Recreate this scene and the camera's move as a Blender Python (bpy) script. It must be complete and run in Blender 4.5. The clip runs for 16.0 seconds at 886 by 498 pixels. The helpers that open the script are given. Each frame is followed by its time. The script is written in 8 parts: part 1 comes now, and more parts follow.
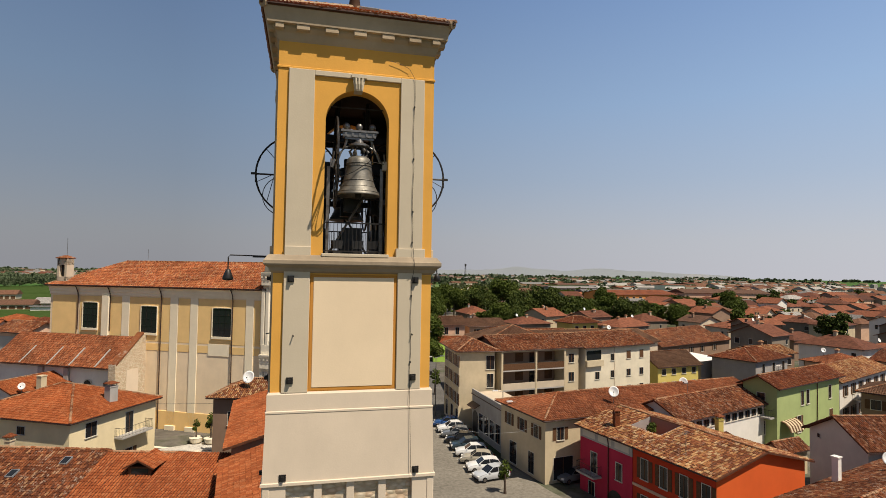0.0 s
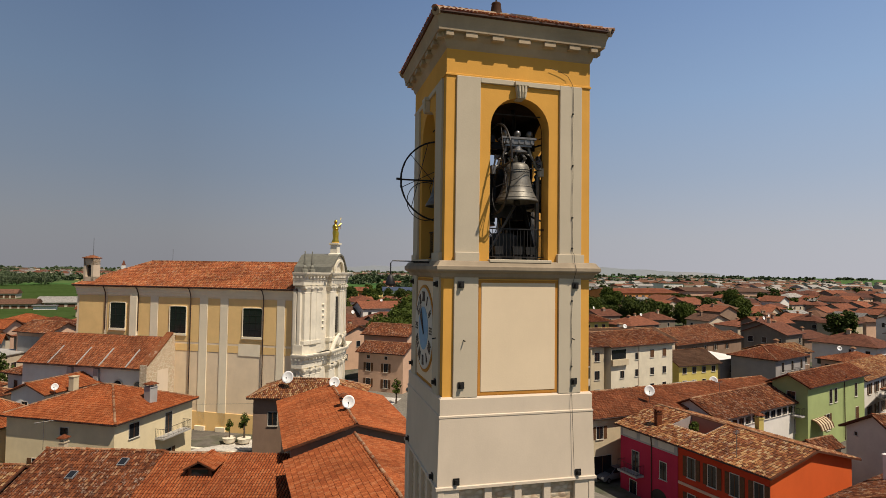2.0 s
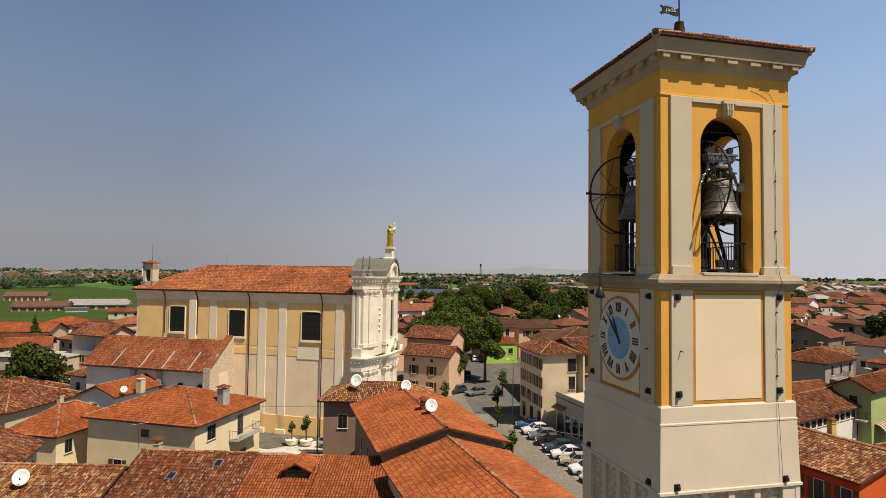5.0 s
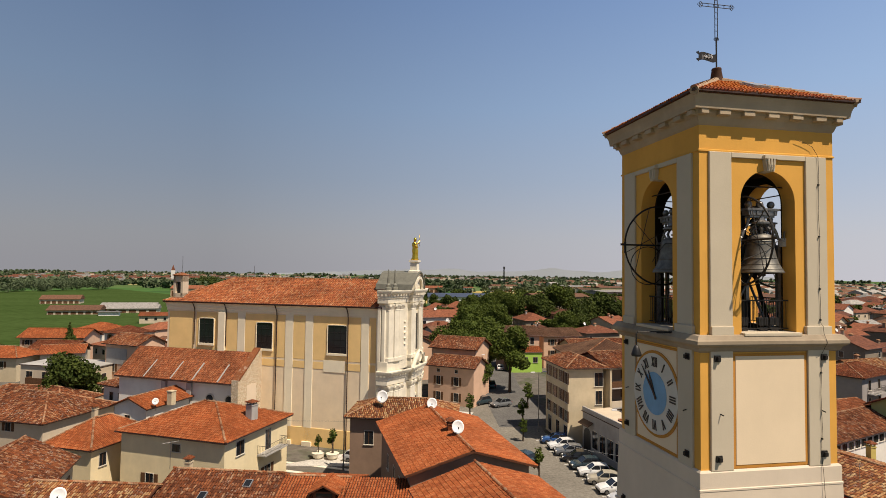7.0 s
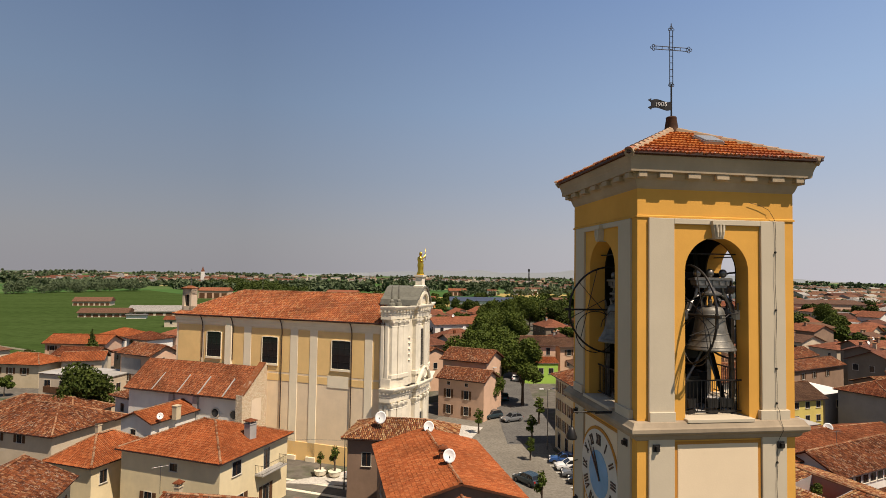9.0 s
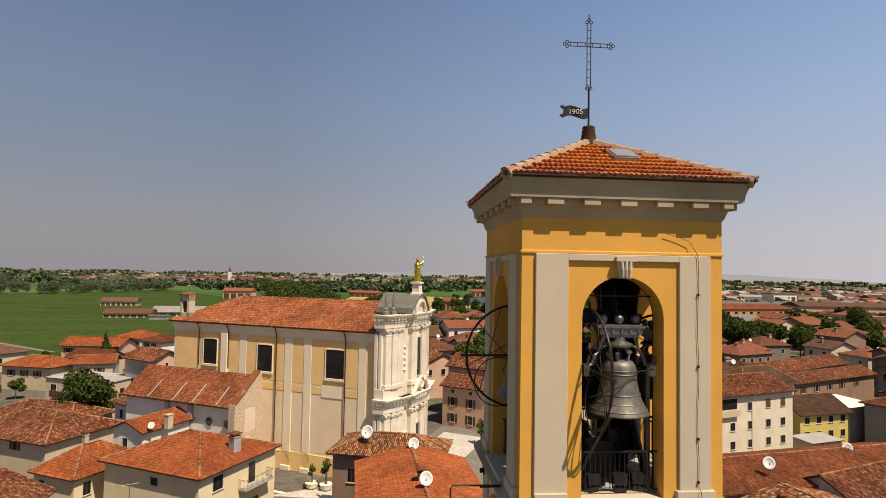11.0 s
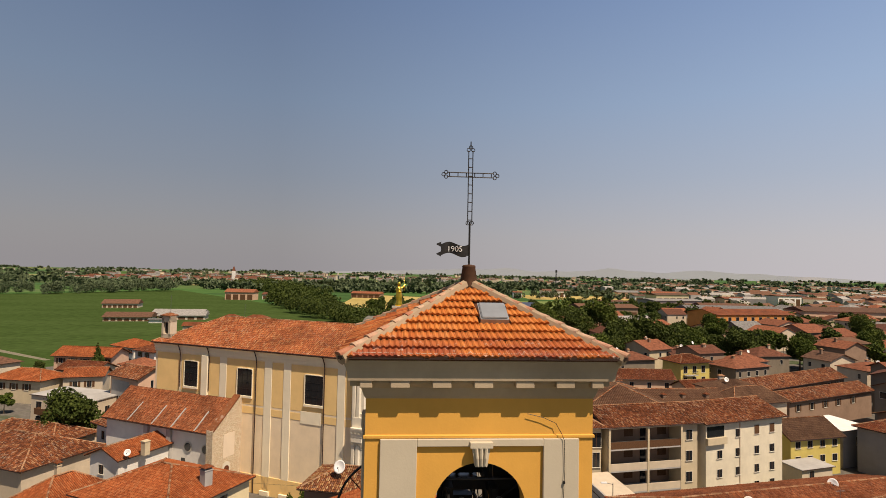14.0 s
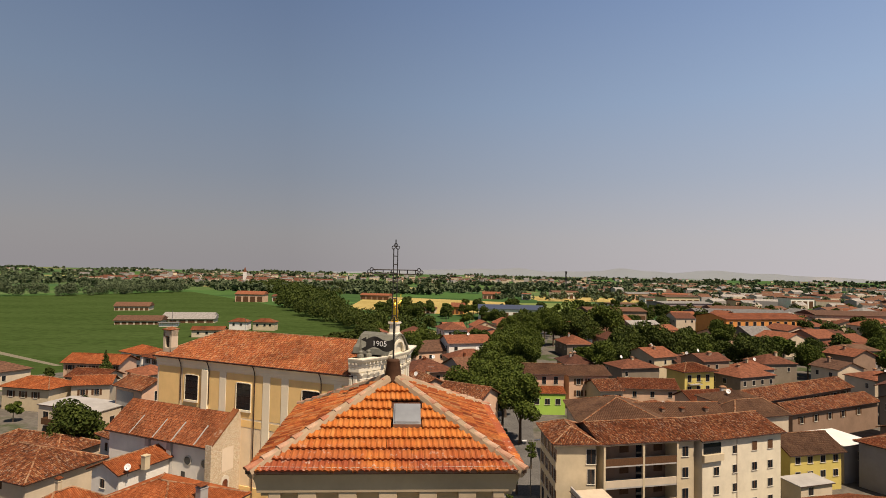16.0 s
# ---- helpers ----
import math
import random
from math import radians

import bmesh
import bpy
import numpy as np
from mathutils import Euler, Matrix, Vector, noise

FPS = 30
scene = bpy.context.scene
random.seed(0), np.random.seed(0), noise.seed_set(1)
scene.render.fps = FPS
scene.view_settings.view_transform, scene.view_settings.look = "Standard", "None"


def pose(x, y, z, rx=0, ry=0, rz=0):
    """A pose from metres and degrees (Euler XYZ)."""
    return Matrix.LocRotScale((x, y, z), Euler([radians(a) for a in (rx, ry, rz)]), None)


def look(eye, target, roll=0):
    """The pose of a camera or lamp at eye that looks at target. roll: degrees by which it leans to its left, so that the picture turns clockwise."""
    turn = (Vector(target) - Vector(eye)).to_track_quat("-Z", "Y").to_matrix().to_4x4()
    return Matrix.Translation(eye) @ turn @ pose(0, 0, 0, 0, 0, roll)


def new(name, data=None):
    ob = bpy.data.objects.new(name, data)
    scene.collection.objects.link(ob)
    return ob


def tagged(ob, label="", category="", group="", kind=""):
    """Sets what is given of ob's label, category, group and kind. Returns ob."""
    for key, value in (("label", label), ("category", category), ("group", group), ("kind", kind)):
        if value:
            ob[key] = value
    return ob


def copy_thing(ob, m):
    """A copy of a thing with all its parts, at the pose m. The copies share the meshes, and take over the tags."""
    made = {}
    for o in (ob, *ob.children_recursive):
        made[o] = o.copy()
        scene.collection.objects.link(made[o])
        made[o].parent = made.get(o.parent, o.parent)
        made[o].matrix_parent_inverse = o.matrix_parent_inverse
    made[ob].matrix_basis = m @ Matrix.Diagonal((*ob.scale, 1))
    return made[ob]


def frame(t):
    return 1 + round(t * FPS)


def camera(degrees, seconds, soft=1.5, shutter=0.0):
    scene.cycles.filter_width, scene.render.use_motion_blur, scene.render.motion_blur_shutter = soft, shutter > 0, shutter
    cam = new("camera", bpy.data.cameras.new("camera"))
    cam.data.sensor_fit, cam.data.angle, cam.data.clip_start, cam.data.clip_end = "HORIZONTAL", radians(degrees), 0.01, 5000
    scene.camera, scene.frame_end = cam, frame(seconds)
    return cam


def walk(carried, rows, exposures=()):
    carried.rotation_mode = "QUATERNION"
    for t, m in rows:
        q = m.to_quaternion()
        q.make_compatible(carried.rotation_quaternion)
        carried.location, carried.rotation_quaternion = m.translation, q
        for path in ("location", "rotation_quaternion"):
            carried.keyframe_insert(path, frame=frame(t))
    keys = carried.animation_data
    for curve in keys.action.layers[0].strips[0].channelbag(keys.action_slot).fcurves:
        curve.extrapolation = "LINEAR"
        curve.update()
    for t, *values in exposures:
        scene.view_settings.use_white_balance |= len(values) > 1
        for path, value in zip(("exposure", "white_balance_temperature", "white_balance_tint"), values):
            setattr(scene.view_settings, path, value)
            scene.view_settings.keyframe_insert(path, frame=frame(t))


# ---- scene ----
# camera: one lens, a slow climbing arc past the bell tower
def eye(x, y, z, yaw, pitch, roll):
    return pose(x, y, z, 90 + pitch, 0, yaw) @ pose(0, 0, 0, 0, 0, roll)


cam = camera(76.19, 16.0, soft=0.55)
PATH = [
    (0.0, eye(-1.418, -19.171, 23.264, -13.655, 2.328, 0.889)),
    (0.5, eye(-2.555, -18.887, 23.310, -13.858, 2.266, 0.871)),
    (1.0, eye(-3.760, -18.629, 23.359, -14.080, 2.232, 0.864)),
    (1.5, eye(-4.915, -18.382, 23.382, -14.216, 2.200, 0.874)),
    (2.0, eye(-6.337, -18.146, 23.404, -14.147, 2.165, 0.833)),
    (2.5, eye(-7.702, -17.949, 23.471, -13.774, 2.098, 0.731)),
    (3.0, eye(-9.190, -17.780, 23.507, -13.800, 2.083, 0.728)),
    (3.5, eye(-10.435, -17.681, 23.540, -13.715, 2.134, 0.729)),
    (4.0, eye(-11.466, -17.588, 23.586, -13.571, 2.204, 0.769)),
    (6.5, eye(-12.759, -17.260, 24.579, -11.009, 2.417, 0.645)),
    (7.0, eye(-12.783, -17.307, 25.405, -10.485, 2.437, 0.745)),
    (7.5, eye(-12.592, -17.226, 26.050, -10.255, 2.486, 0.763)),
    (8.0, eye(-11.871, -17.121, 26.700, -9.715, 2.499, 0.801)),
    (10.5, eye(-5.954, -15.162, 28.256, -5.392, 2.462, 1.001)),
    (11.0, eye(-5.177, -14.530, 28.654, -5.232, 2.434, 0.984)),
    (11.5, eye(-4.662, -14.145, 29.251, -5.148, 2.403, 1.011)),
    (12.0, eye(-4.267, -13.918, 30.056, -5.086, 2.372, 0.919)),
    (12.5, eye(-3.551, -13.758, 30.696, -5.046, 2.355, 0.994)),
    (13.0, eye(-2.674, -13.801, 31.329, -4.911, 2.327, 1.079)),
    (13.5, eye(-2.141, -13.846, 31.857, -4.781, 2.249, 1.138)),
    (14.0, eye(-1.772, -13.721, 32.480, -4.700, 2.202, 1.129)),
    (14.5, eye(-1.566, -13.679, 33.020, -4.659, 2.238, 1.134)),
    (15.0, eye(-1.371, -13.593, 33.648, -4.807, 2.194, 1.059)),
    (15.5, eye(-0.741, -13.934, 34.227, -4.733, 2.208, 1.104)),
    (16.0, eye(0.292, -14.485, 34.909, -3.615, 2.156, 1.106)),
]
walk(cam, PATH, [(0.0, -0.02, 6500, 12), (0.5, -0.06, 6500, 13), (1.0, -0.15, 6500, 13), (2.2, -0.22, 6500, 13), (3.2, -0.02, 6500, 13), (4.2, 0.02, 6550, 14), (7.0, 0.02, 6600, 14), (11.5, 0.01, 6950, 17), (16.0, -0.04, 7080, 17)])

# ---- daylight: hazy summer morning, sun high over the right shoulder ----
SUN_AZ, SUN_EL = radians(38), radians(59)      # azimuth measured from -y towards +x
sun_dir = Vector((math.sin(SUN_AZ) * math.cos(SUN_EL), -math.cos(SUN_AZ) * math.cos(SUN_EL), math.sin(SUN_EL)))
world = bpy.data.worlds.new("hazy_sky")
scene.world = world
world.use_nodes = True
wn, wl = world.node_tree.nodes, world.node_tree.links
sky = wn.new("ShaderNodeTexSky")
sky.sky_type = "NISHITA"
sky.sun_disc = False
sky.sun_elevation = SUN_EL
sky.sun_rotation = math.pi - SUN_AZ
sky.altitude = 50
sky.air_density = 1.3
sky.dust_density = 2.5
sky.ozone_density = 3.0
# haze: pale at the horizon, clearer overhead, a little brighter towards the sun
tc = wn.new("ShaderNodeTexCoord")
sep = wn.new("ShaderNodeSeparateXYZ")
wl.new(tc.outputs["Generated"], sep.inputs["Vector"])
haze = wn.new("ShaderNodeValToRGB")
stops = [(0.0, (0.338, 0.345, 0.372)), (0.06, (0.315, 0.333, 0.365)), (0.16, (0.245, 0.303, 0.385)), (0.28, (0.192, 0.280, 0.41)), (0.45, (0.130, 0.212, 0.37)), (0.7, (0.10, 0.135, 0.20)), (1.0, (0.09, 0.11, 0.15))]
el = haze.color_ramp.elements
while len(el) < len(stops):
    el.new(0.5)
for k, (p, c) in zip(el, stops):
    k.position, k.color = p, (*c, 1)
wl.new(sep.outputs["Z"], haze.inputs["Fac"])
glow = wn.new("ShaderNodeMapRange")
glow.inputs["From Min"].default_value, glow.inputs["From Max"].default_value = -0.2, 0.8
glow.inputs["To Min"].default_value, glow.inputs["To Max"].default_value = 0.94, 1.87
wl.new(sep.outputs["X"], glow.inputs["Value"])
tint = wn.new("ShaderNodeVectorMath")
tint.operation = "SCALE"
wl.new(haze.outputs["Color"], tint.inputs[0])
wl.new(glow.outputs["Result"], tint.inputs["Scale"])
dim = wn.new("ShaderNodeVectorMath")
dim.operation = "SCALE"
dim.inputs["Scale"].default_value = 0.07
wl.new(sky.outputs["Color"], dim.inputs[0])
mixn = wn.new("ShaderNodeMix")
mixn.data_type = "RGBA"
mixn.inputs["Factor"].default_value = 0.85
wl.new(dim.outputs["Vector"], mixn.inputs["A"])
wl.new(tint.outputs["Vector"], mixn.inputs["B"])
wn["Background"].inputs["Strength"].default_value = 1.0
wl.new(mixn.outputs["Result"], wn["Background"].inputs["Color"])
sun = new("sun", bpy.data.lights.new("sun", "SUN"))
sun.data.energy = 5.8
sun.data.angle = radians(0.6)
sun.data.color = (1.0, 0.89, 0.72)
sun.matrix_world = look((60, -60, 120), Vector((60, -60, 120)) - sun_dir)
scene.view_settings.exposure = 0.0

# ---- small modelling kit ----
def node_mat(name, rough=0.8, metal=0.0):
    m = bpy.data.materials.new(name)
    m.use_nodes = True
    n, l = m.node_tree.nodes, m.node_tree.links
    b = n["Principled BSDF"]
    b.inputs["Roughness"].default_value = rough
    b.inputs["Metallic"].default_value = metal
    if rough > 0.6:
        b.inputs["Specular IOR Level"].default_value = 0.15
    return m, n, l, b


def noise_node(n, l, scale, detail=4.0, rough=0.6, coord="Object", stretch=None):
    tc = n.new("ShaderNodeTexCoord")
    t = n.new("ShaderNodeTexNoise")
    t.inputs["Scale"].default_value = scale
    t.inputs["Detail"].default_value = detail
    t.inputs["Roughness"].default_value = rough
    if stretch:
        mp = n.new("ShaderNodeMapping")
        mp.inputs["Scale"].default_value = stretch
        l.new(tc.outputs[coord], mp.inputs["Vector"])
        l.new(mp.outputs["Vector"], t.inputs["Vector"])
    else:
        l.new(tc.outputs[coord], t.inputs["Vector"])
    return t


def ramp_node(n, l, source, stops):
    r = n.new("ShaderNodeValToRGB")
    e = r.color_ramp.elements
    while len(e) < len(stops):
        e.new(0.5)
    for k, (p, c) in zip(e, stops):
        k.position = p
        k.color = (*c, 1)
    l.new(source, r.inputs["Fac"])
    return r


def mix_node(n, l, a, b, fac, blend="MIX"):
    m = n.new("ShaderNodeMix")
    m.data_type = "RGBA"
    m.blend_type = blend
    if isinstance(fac, float):
        m.inputs["Factor"].default_value = fac
    else:
        l.new(fac, m.inputs["Factor"])
    for sock, v in ((m.inputs["A"], a), (m.inputs["B"], b)):
        if isinstance(v, tuple):
            sock.default_value = (*v, 1)
        else:
            l.new(v, sock)
    return m.outputs["Result"]


def bump_node(n, l, b, height, strength=0.3, dist=0.02):
    k = n.new("ShaderNodeBump")
    k.inputs["Strength"].default_value = strength
    k.inputs["Distance"].default_value = dist
    l.new(height, k.inputs["Height"])
    l.new(k.outputs["Normal"], b.inputs["Normal"])


def shade(c, k):
    return tuple(min(1.0, v * k) for v in c)


def plaster(name, col, dirt=0.25, rough=0.9):
    """Lime plaster: broad stains, streaks that run down, fine grain."""
    m, n, l, b = node_mat(name, rough)
    big = noise_node(n, l, 0.35, 5, 0.65)
    streak = noise_node(n, l, 0.9, 6, 0.7, stretch=(1.0, 1.0, 0.35))
    r1 = ramp_node(n, l, big.outputs["Fac"], [(0.3, shade(col, 1 - dirt)), (0.62, col)])
    r2 = ramp_node(n, l, streak.outputs["Fac"], [(0.30, (1 - dirt * 0.45,) * 3), (0.65, (1, 1, 1))])
    c = mix_node(n, l, r1.outputs["Color"], r2.outputs["Color"], 1.0, "MULTIPLY")
    l.new(c, b.inputs["Base Color"])
    fine = noise_node(n, l, 18, 3)
    bump_node(n, l, b, fine.outputs["Fac"], 0.25, 0.01)
    return m


def tile_mat(name, cols, rough=0.85, worn=1.0, lichen=0.0):
    """Clay tiles: each tile its own burn colour, lichen in patches."""
    m, n, l, b = node_mat(name, rough)
    g = n.new("ShaderNodeNewGeometry")
    stops = [(i / len(cols), c) for i, c in enumerate(cols)]
    r = ramp_node(n, l, g.outputs["Random Per Island"], stops)
    r.color_ramp.interpolation = "CONSTANT"
    big = noise_node(n, l, 0.22, 5, 0.7)
    r2 = ramp_node(n, l, big.outputs["Fac"], [(0.30, (1 - 0.5 * worn, 1 - 0.52 * worn, 1 - 0.53 * worn)), (0.6, (1.05, 1.03, 1.0))])
    c = mix_node(n, l, r.outputs["Color"], r2.outputs["Color"], 1.0, "MULTIPLY")
    fine = noise_node(n, l, 9, 4)
    r3 = ramp_node(n, l, fine.outputs["Fac"], [(0.35, (1 - 0.34 * worn, 1 - 0.36 * worn, 1 - 0.38 * worn)), (0.65, (1.12, 1.1, 1.06))])
    c = mix_node(n, l, c, r3.outputs["Color"], 1.0, "MULTIPLY")
    if lichen:
        # pale lichen in specks, gathered in drifts
        speck = noise_node(n, l, 2.6, 5, 0.75)
        drift = noise_node(n, l, 0.35, 3, 0.6)
        k = n.new("ShaderNodeMath")
        k.operation = "MULTIPLY"
        e = ramp_node(n, l, speck.outputs["Fac"], [(0.54, (0, 0, 0)), (0.62, (1, 1, 1))])
        d = ramp_node(n, l, drift.outputs["Fac"], [(0.38, (0.15 * lichen,) * 3), (0.62, (lichen,) * 3)])
        l.new(e.outputs["Color"], k.inputs[0])
        l.new(d.outputs["Color"], k.inputs[1])
        c = mix_node(n, l, c, (0.38, 0.29, 0.22), k.outputs[0])
    l.new(c, b.inputs["Base Color"])
    bump_node(n, l, b, fine.outputs["Fac"], 0.3, 0.01)
    return m


def plain_mat(name, col, rough=0.6, metal=0.0, vary=0.2, scale=3.0):
    m, n, l, b = node_mat(name, rough, metal)
    t = noise_node(n, l, scale, 5)
    r = ramp_node(n, l, t.outputs["Fac"], [(0.3, shade(col, 1 - vary)), (0.68, shade(col, 1 + vary * 0.4))])
    l.new(r.outputs["Color"], b.inputs["Base Color"])
    bump_node(n, l, b, t.outputs["Fac"], 0.12, 0.01)
    return m


def box(bm, x0, x1, y0, y1, z0, z1):
    v = [bm.verts.new(p) for p in ((x0, y0, z0), (x1, y0, z0), (x1, y1, z0), (x0, y1, z0), (x0, y0, z1), (x1, y0, z1), (x1, y1, z1), (x0, y1, z1))]
    for f in ((3, 2, 1, 0), (4, 5, 6, 7), (0, 1, 5, 4), (1, 2, 6, 5), (2, 3, 7, 6), (3, 0, 4, 7)):
        bm.faces.new([v[i] for i in f])
    return bm


def new_box(x0, x1, y0, y1, z0, z1):
    return box(bmesh.new(), x0, x1, y0, y1, z0, z1)


def loft(bm, rings, cap=True):
    """Skin through rings of equal count."""
    made = [[bm.verts.new(p) for p in ring] for ring in rings]
    k = len(made[0])
    for a, b in zip(made, made[1:]):
        for i in range(k):
            bm.faces.new((a[i], a[(i + 1) % k], b[(i + 1) % k], b[i]))
    if cap:
        bm.faces.new(list(reversed(made[0])))
        bm.faces.new(made[-1])
    return bm


def turned(bm, profile, segs=24, at=(0, 0, 0), cap=True):
    """A turned solid from (radius, height) pairs."""
    rings = [[(at[0] + r * math.cos(2 * math.pi * i / segs), at[1] + r * math.sin(2 * math.pi * i / segs), at[2] + z) for i in range(segs)] for r, z in profile]
    return loft(bm, rings, cap)


def square_rings(bm, profile, at=(0, 0)):
    """A square moulding from (half width, height) pairs."""
    rings = [[(at[0] - h, at[1] - h, z), (at[0] + h, at[1] - h, z), (at[0] + h, at[1] + h, z), (at[0] - h, at[1] + h, z)] for h, z in profile]
    return loft(bm, rings)


def tube(bm, pts, r, segs=6, closed=False):
    pts = [Vector(p) for p in pts]
    rings = []
    n = len(pts)
    for i, p in enumerate(pts):
        a = pts[(i - 1) % n] if closed or i else p
        b = pts[(i + 1) % n] if closed or i < n - 1 else p
        d = (b - a).normalized()
        u = d.cross(Vector((0, 0, 1)) if abs(d.z) < 0.9 else Vector((1, 0, 0))).normalized()
        w = d.cross(u)
        rings.append([bm.verts.new(p + r * (math.cos(2 * math.pi * k / segs) * u + math.sin(2 * math.pi * k / segs) * w)) for k in range(segs)])
    pairs = list(zip(rings, rings[1:])) + ([(rings[-1], rings[0])] if closed else [])
    for a, b in pairs:
        for k in range(segs):
            bm.faces.new((a[k], a[(k + 1) % segs], b[(k + 1) % segs], b[k]))
    if not closed:
        bm.faces.new(list(reversed(rings[0])))
        bm.faces.new(rings[-1])
    return bm


def prism(bm, poly, y0, y1, frame_m=None):
    """A polygon of (x, z) pushed from y0 to y1."""
    a = [Vector((x, y0, z)) for x, z in poly]
    b = [Vector((x, y1, z)) for x, z in poly]
    if frame_m:
        a, b = [frame_m @ p for p in a], [frame_m @ p for p in b]
    return loft(bm, [a, b])


def mesh_of(name, bm, mat, smooth=False):
    bmesh.ops.recalc_face_normals(bm, faces=bm.faces)
    me = bpy.data.meshes.new(name)
    bm.to_mesh(me)
    bm.free()
    for m in (mat if isinstance(mat, (list, tuple)) else [mat]):
        me.materials.append(m)
    if smooth:
        me.polygons.foreach_set("use_smooth", [True] * len(me.polygons))
    return me


def part(name, bm, mat, parent, label="", smooth=False):
    ob = new(name, mesh_of(name, bm, mat, smooth))
    ob.parent = parent
    if label:
        ob["label"] = label
    return ob


def piece(name, me, parent, m):
    ob = new(name, me)
    ob.parent = parent
    ob.matrix_basis = m
    return ob


def thing(name, label, category, m=None, group="", kind=""):
    ob = new(name)
    ob.empty_display_size = 0.3
    if m is not None:
        ob.matrix_basis = m
    return tagged(ob, label, category, group, kind)


def raw_mesh(name, verts, faces, mat, parent=None, smooth=False):
    me = bpy.data.meshes.new(name)
    me.from_pydata(verts if isinstance(verts, list) else verts.tolist(), [], faces if isinstance(faces, list) else faces.tolist())
    me.materials.append(mat)
    if smooth:
        me.polygons.foreach_set("use_smooth", [True] * len(me.polygons))
    ob = new(name, me)
    if parent is not None:
        ob.parent = parent
    return ob


TILE_ARC = np.array([(math.cos(a), math.sin(a)) for a in np.linspace(math.pi, 0, 5)])


def tile_field(poly, pitch=0.22, course=0.38, width=0.17, lift=0.075, seed=0, jitter=1.0):
    """Barrel tiles laid over a plane polygon (eave edge = first two points). Returns verts, faces."""
    rng = np.random.RandomState(seed)
    P = [Vector(p) for p in poly]
    u = (P[1] - P[0]).normalized()
    nrm = Vector((0, 0, 0))
    for i in range(1, len(P) - 1):
        nrm += (P[i] - P[0]).cross(P[i + 1] - P[0])
    nrm.normalize()
    if nrm.z < 0:
        nrm = -nrm
    v = nrm.cross(u)
    if v.z < 0:
        v = -v
    flat = np.array([((p - P[0]).dot(u), (p - P[0]).dot(v)) for p in P])
    lo, hi = flat.min(0), flat.max(0)
    us = np.arange(lo[0] + pitch / 2, hi[0], pitch)
    vs = np.arange(lo[1] - 0.06, hi[1] - course * 0.3, course)
    U, V = np.meshgrid(us, vs)
    U, V = U.ravel(), V.ravel()
    cu, cv = U, V + course / 2
    keep = np.zeros(len(U), bool)
    k = len(flat)
    for i in range(k):
        a, b = flat[i], flat[(i + 1) % k]
        cond = (a[1] > cv) != (b[1] > cv)
        den = b[1] - a[1]
        den = den if abs(den) > 1e-9 else 1e-9
        keep ^= cond & (cu < (b[0] - a[0]) * (cv - a[1]) / den + a[0])
    U, V = U[keep], V[keep]
    n = len(U)
    U = U + rng.normal(0, 0.012 * jitter, n)
    V = V + rng.normal(0, 0.012 * jitter, n)
    tilt = rng.normal(0, 0.02 * jitter, n)
    w0, w1 = width * 0.55, width * 0.44
    loc = []
    for row, (w, z0) in enumerate(((w0, 0.03), (w1, 0.004))):
        for ca, sa in TILE_ARC:
            loc.append((ca * w, row * (course + 0.05), sa * lift * (1 if row == 0 else 0.85) + z0))
    loc = np.array(loc)
    A = U[:, None] + loc[None, :, 0] + tilt[:, None] * loc[None, :, 1]
    B = V[:, None] + loc[None, :, 1]
    H = np.broadcast_to(loc[None, :, 2], A.shape) + rng.normal(0, 0.006 * jitter, n)[:, None]
    uu, vv, nn, p0 = np.array(u), np.array(v), np.array(nrm), np.array(P[0])
    verts = p0 + A[..., None] * uu + B[..., None] * vv + H[..., None] * nn
    base = np.arange(n)[:, None, None] * 10
    q = np.array([(i, i + 1, i + 6, i + 5) for i in range(4)])
    faces = (base + q[None]).reshape(-1, 4)
    front = (np.arange(n)[:, None] * 10 + np.arange(5)[None])
    return verts.reshape(-1, 3), faces.tolist() + front.tolist()


def tile_roof(name, polys, mat, parent, pitch=0.22, course=0.38, width=0.17, lift=0.075, seed=0, jitter=1.0, label=""):
    V, F, base = [], [], 0
    for i, p in enumerate(polys):
        v, f = tile_field(p, pitch, course, width, lift, seed + i, jitter)
        V.append(v)
        F += [[a + base for a in q] for q in f]
        base += len(v)
    ob = raw_mesh(name, np.concatenate(V), F, mat, parent)
    ob["kind"] = "stuff"
    if label:
        ob["label"] = label
    return ob

# ---- materials ----
M_YELLOW = plaster("yellow_plaster", (0.74, 0.385, 0.08), 0.14)
M_GREY = plaster("grey_plaster", (0.57, 0.49, 0.365), 0.10)
M_PANEL = plaster("pale_panel", (0.80, 0.64, 0.44), 0.08)
M_BASE = plaster("tower_base_plaster", (0.68, 0.57, 0.44), 0.12)
M_COURSE = plaster("string_course_stone", (0.42, 0.335, 0.235), 0.42)
M_CORNICE = plaster("cornice_stone", (0.48, 0.375, 0.255), 0.28)
M_OCHRE_LINE = plaster("ochre_band", (0.55, 0.25, 0.05), 0.2)
M_IRON = plain_mat("dark_iron", (0.035, 0.032, 0.03), 0.55, 0.6, 0.4, 6)
M_BRONZE = plain_mat("bell_bronze", (0.19, 0.178, 0.152), 0.54, 0.6, 0.4, 5)
M_STEEL = plain_mat("worn_steel", (0.22, 0.21, 0.20), 0.45, 0.85, 0.3, 7)
M_INSIDE_SHADE = plaster("belfry_inside_shade", (0.045, 0.033, 0.022), 0.35)
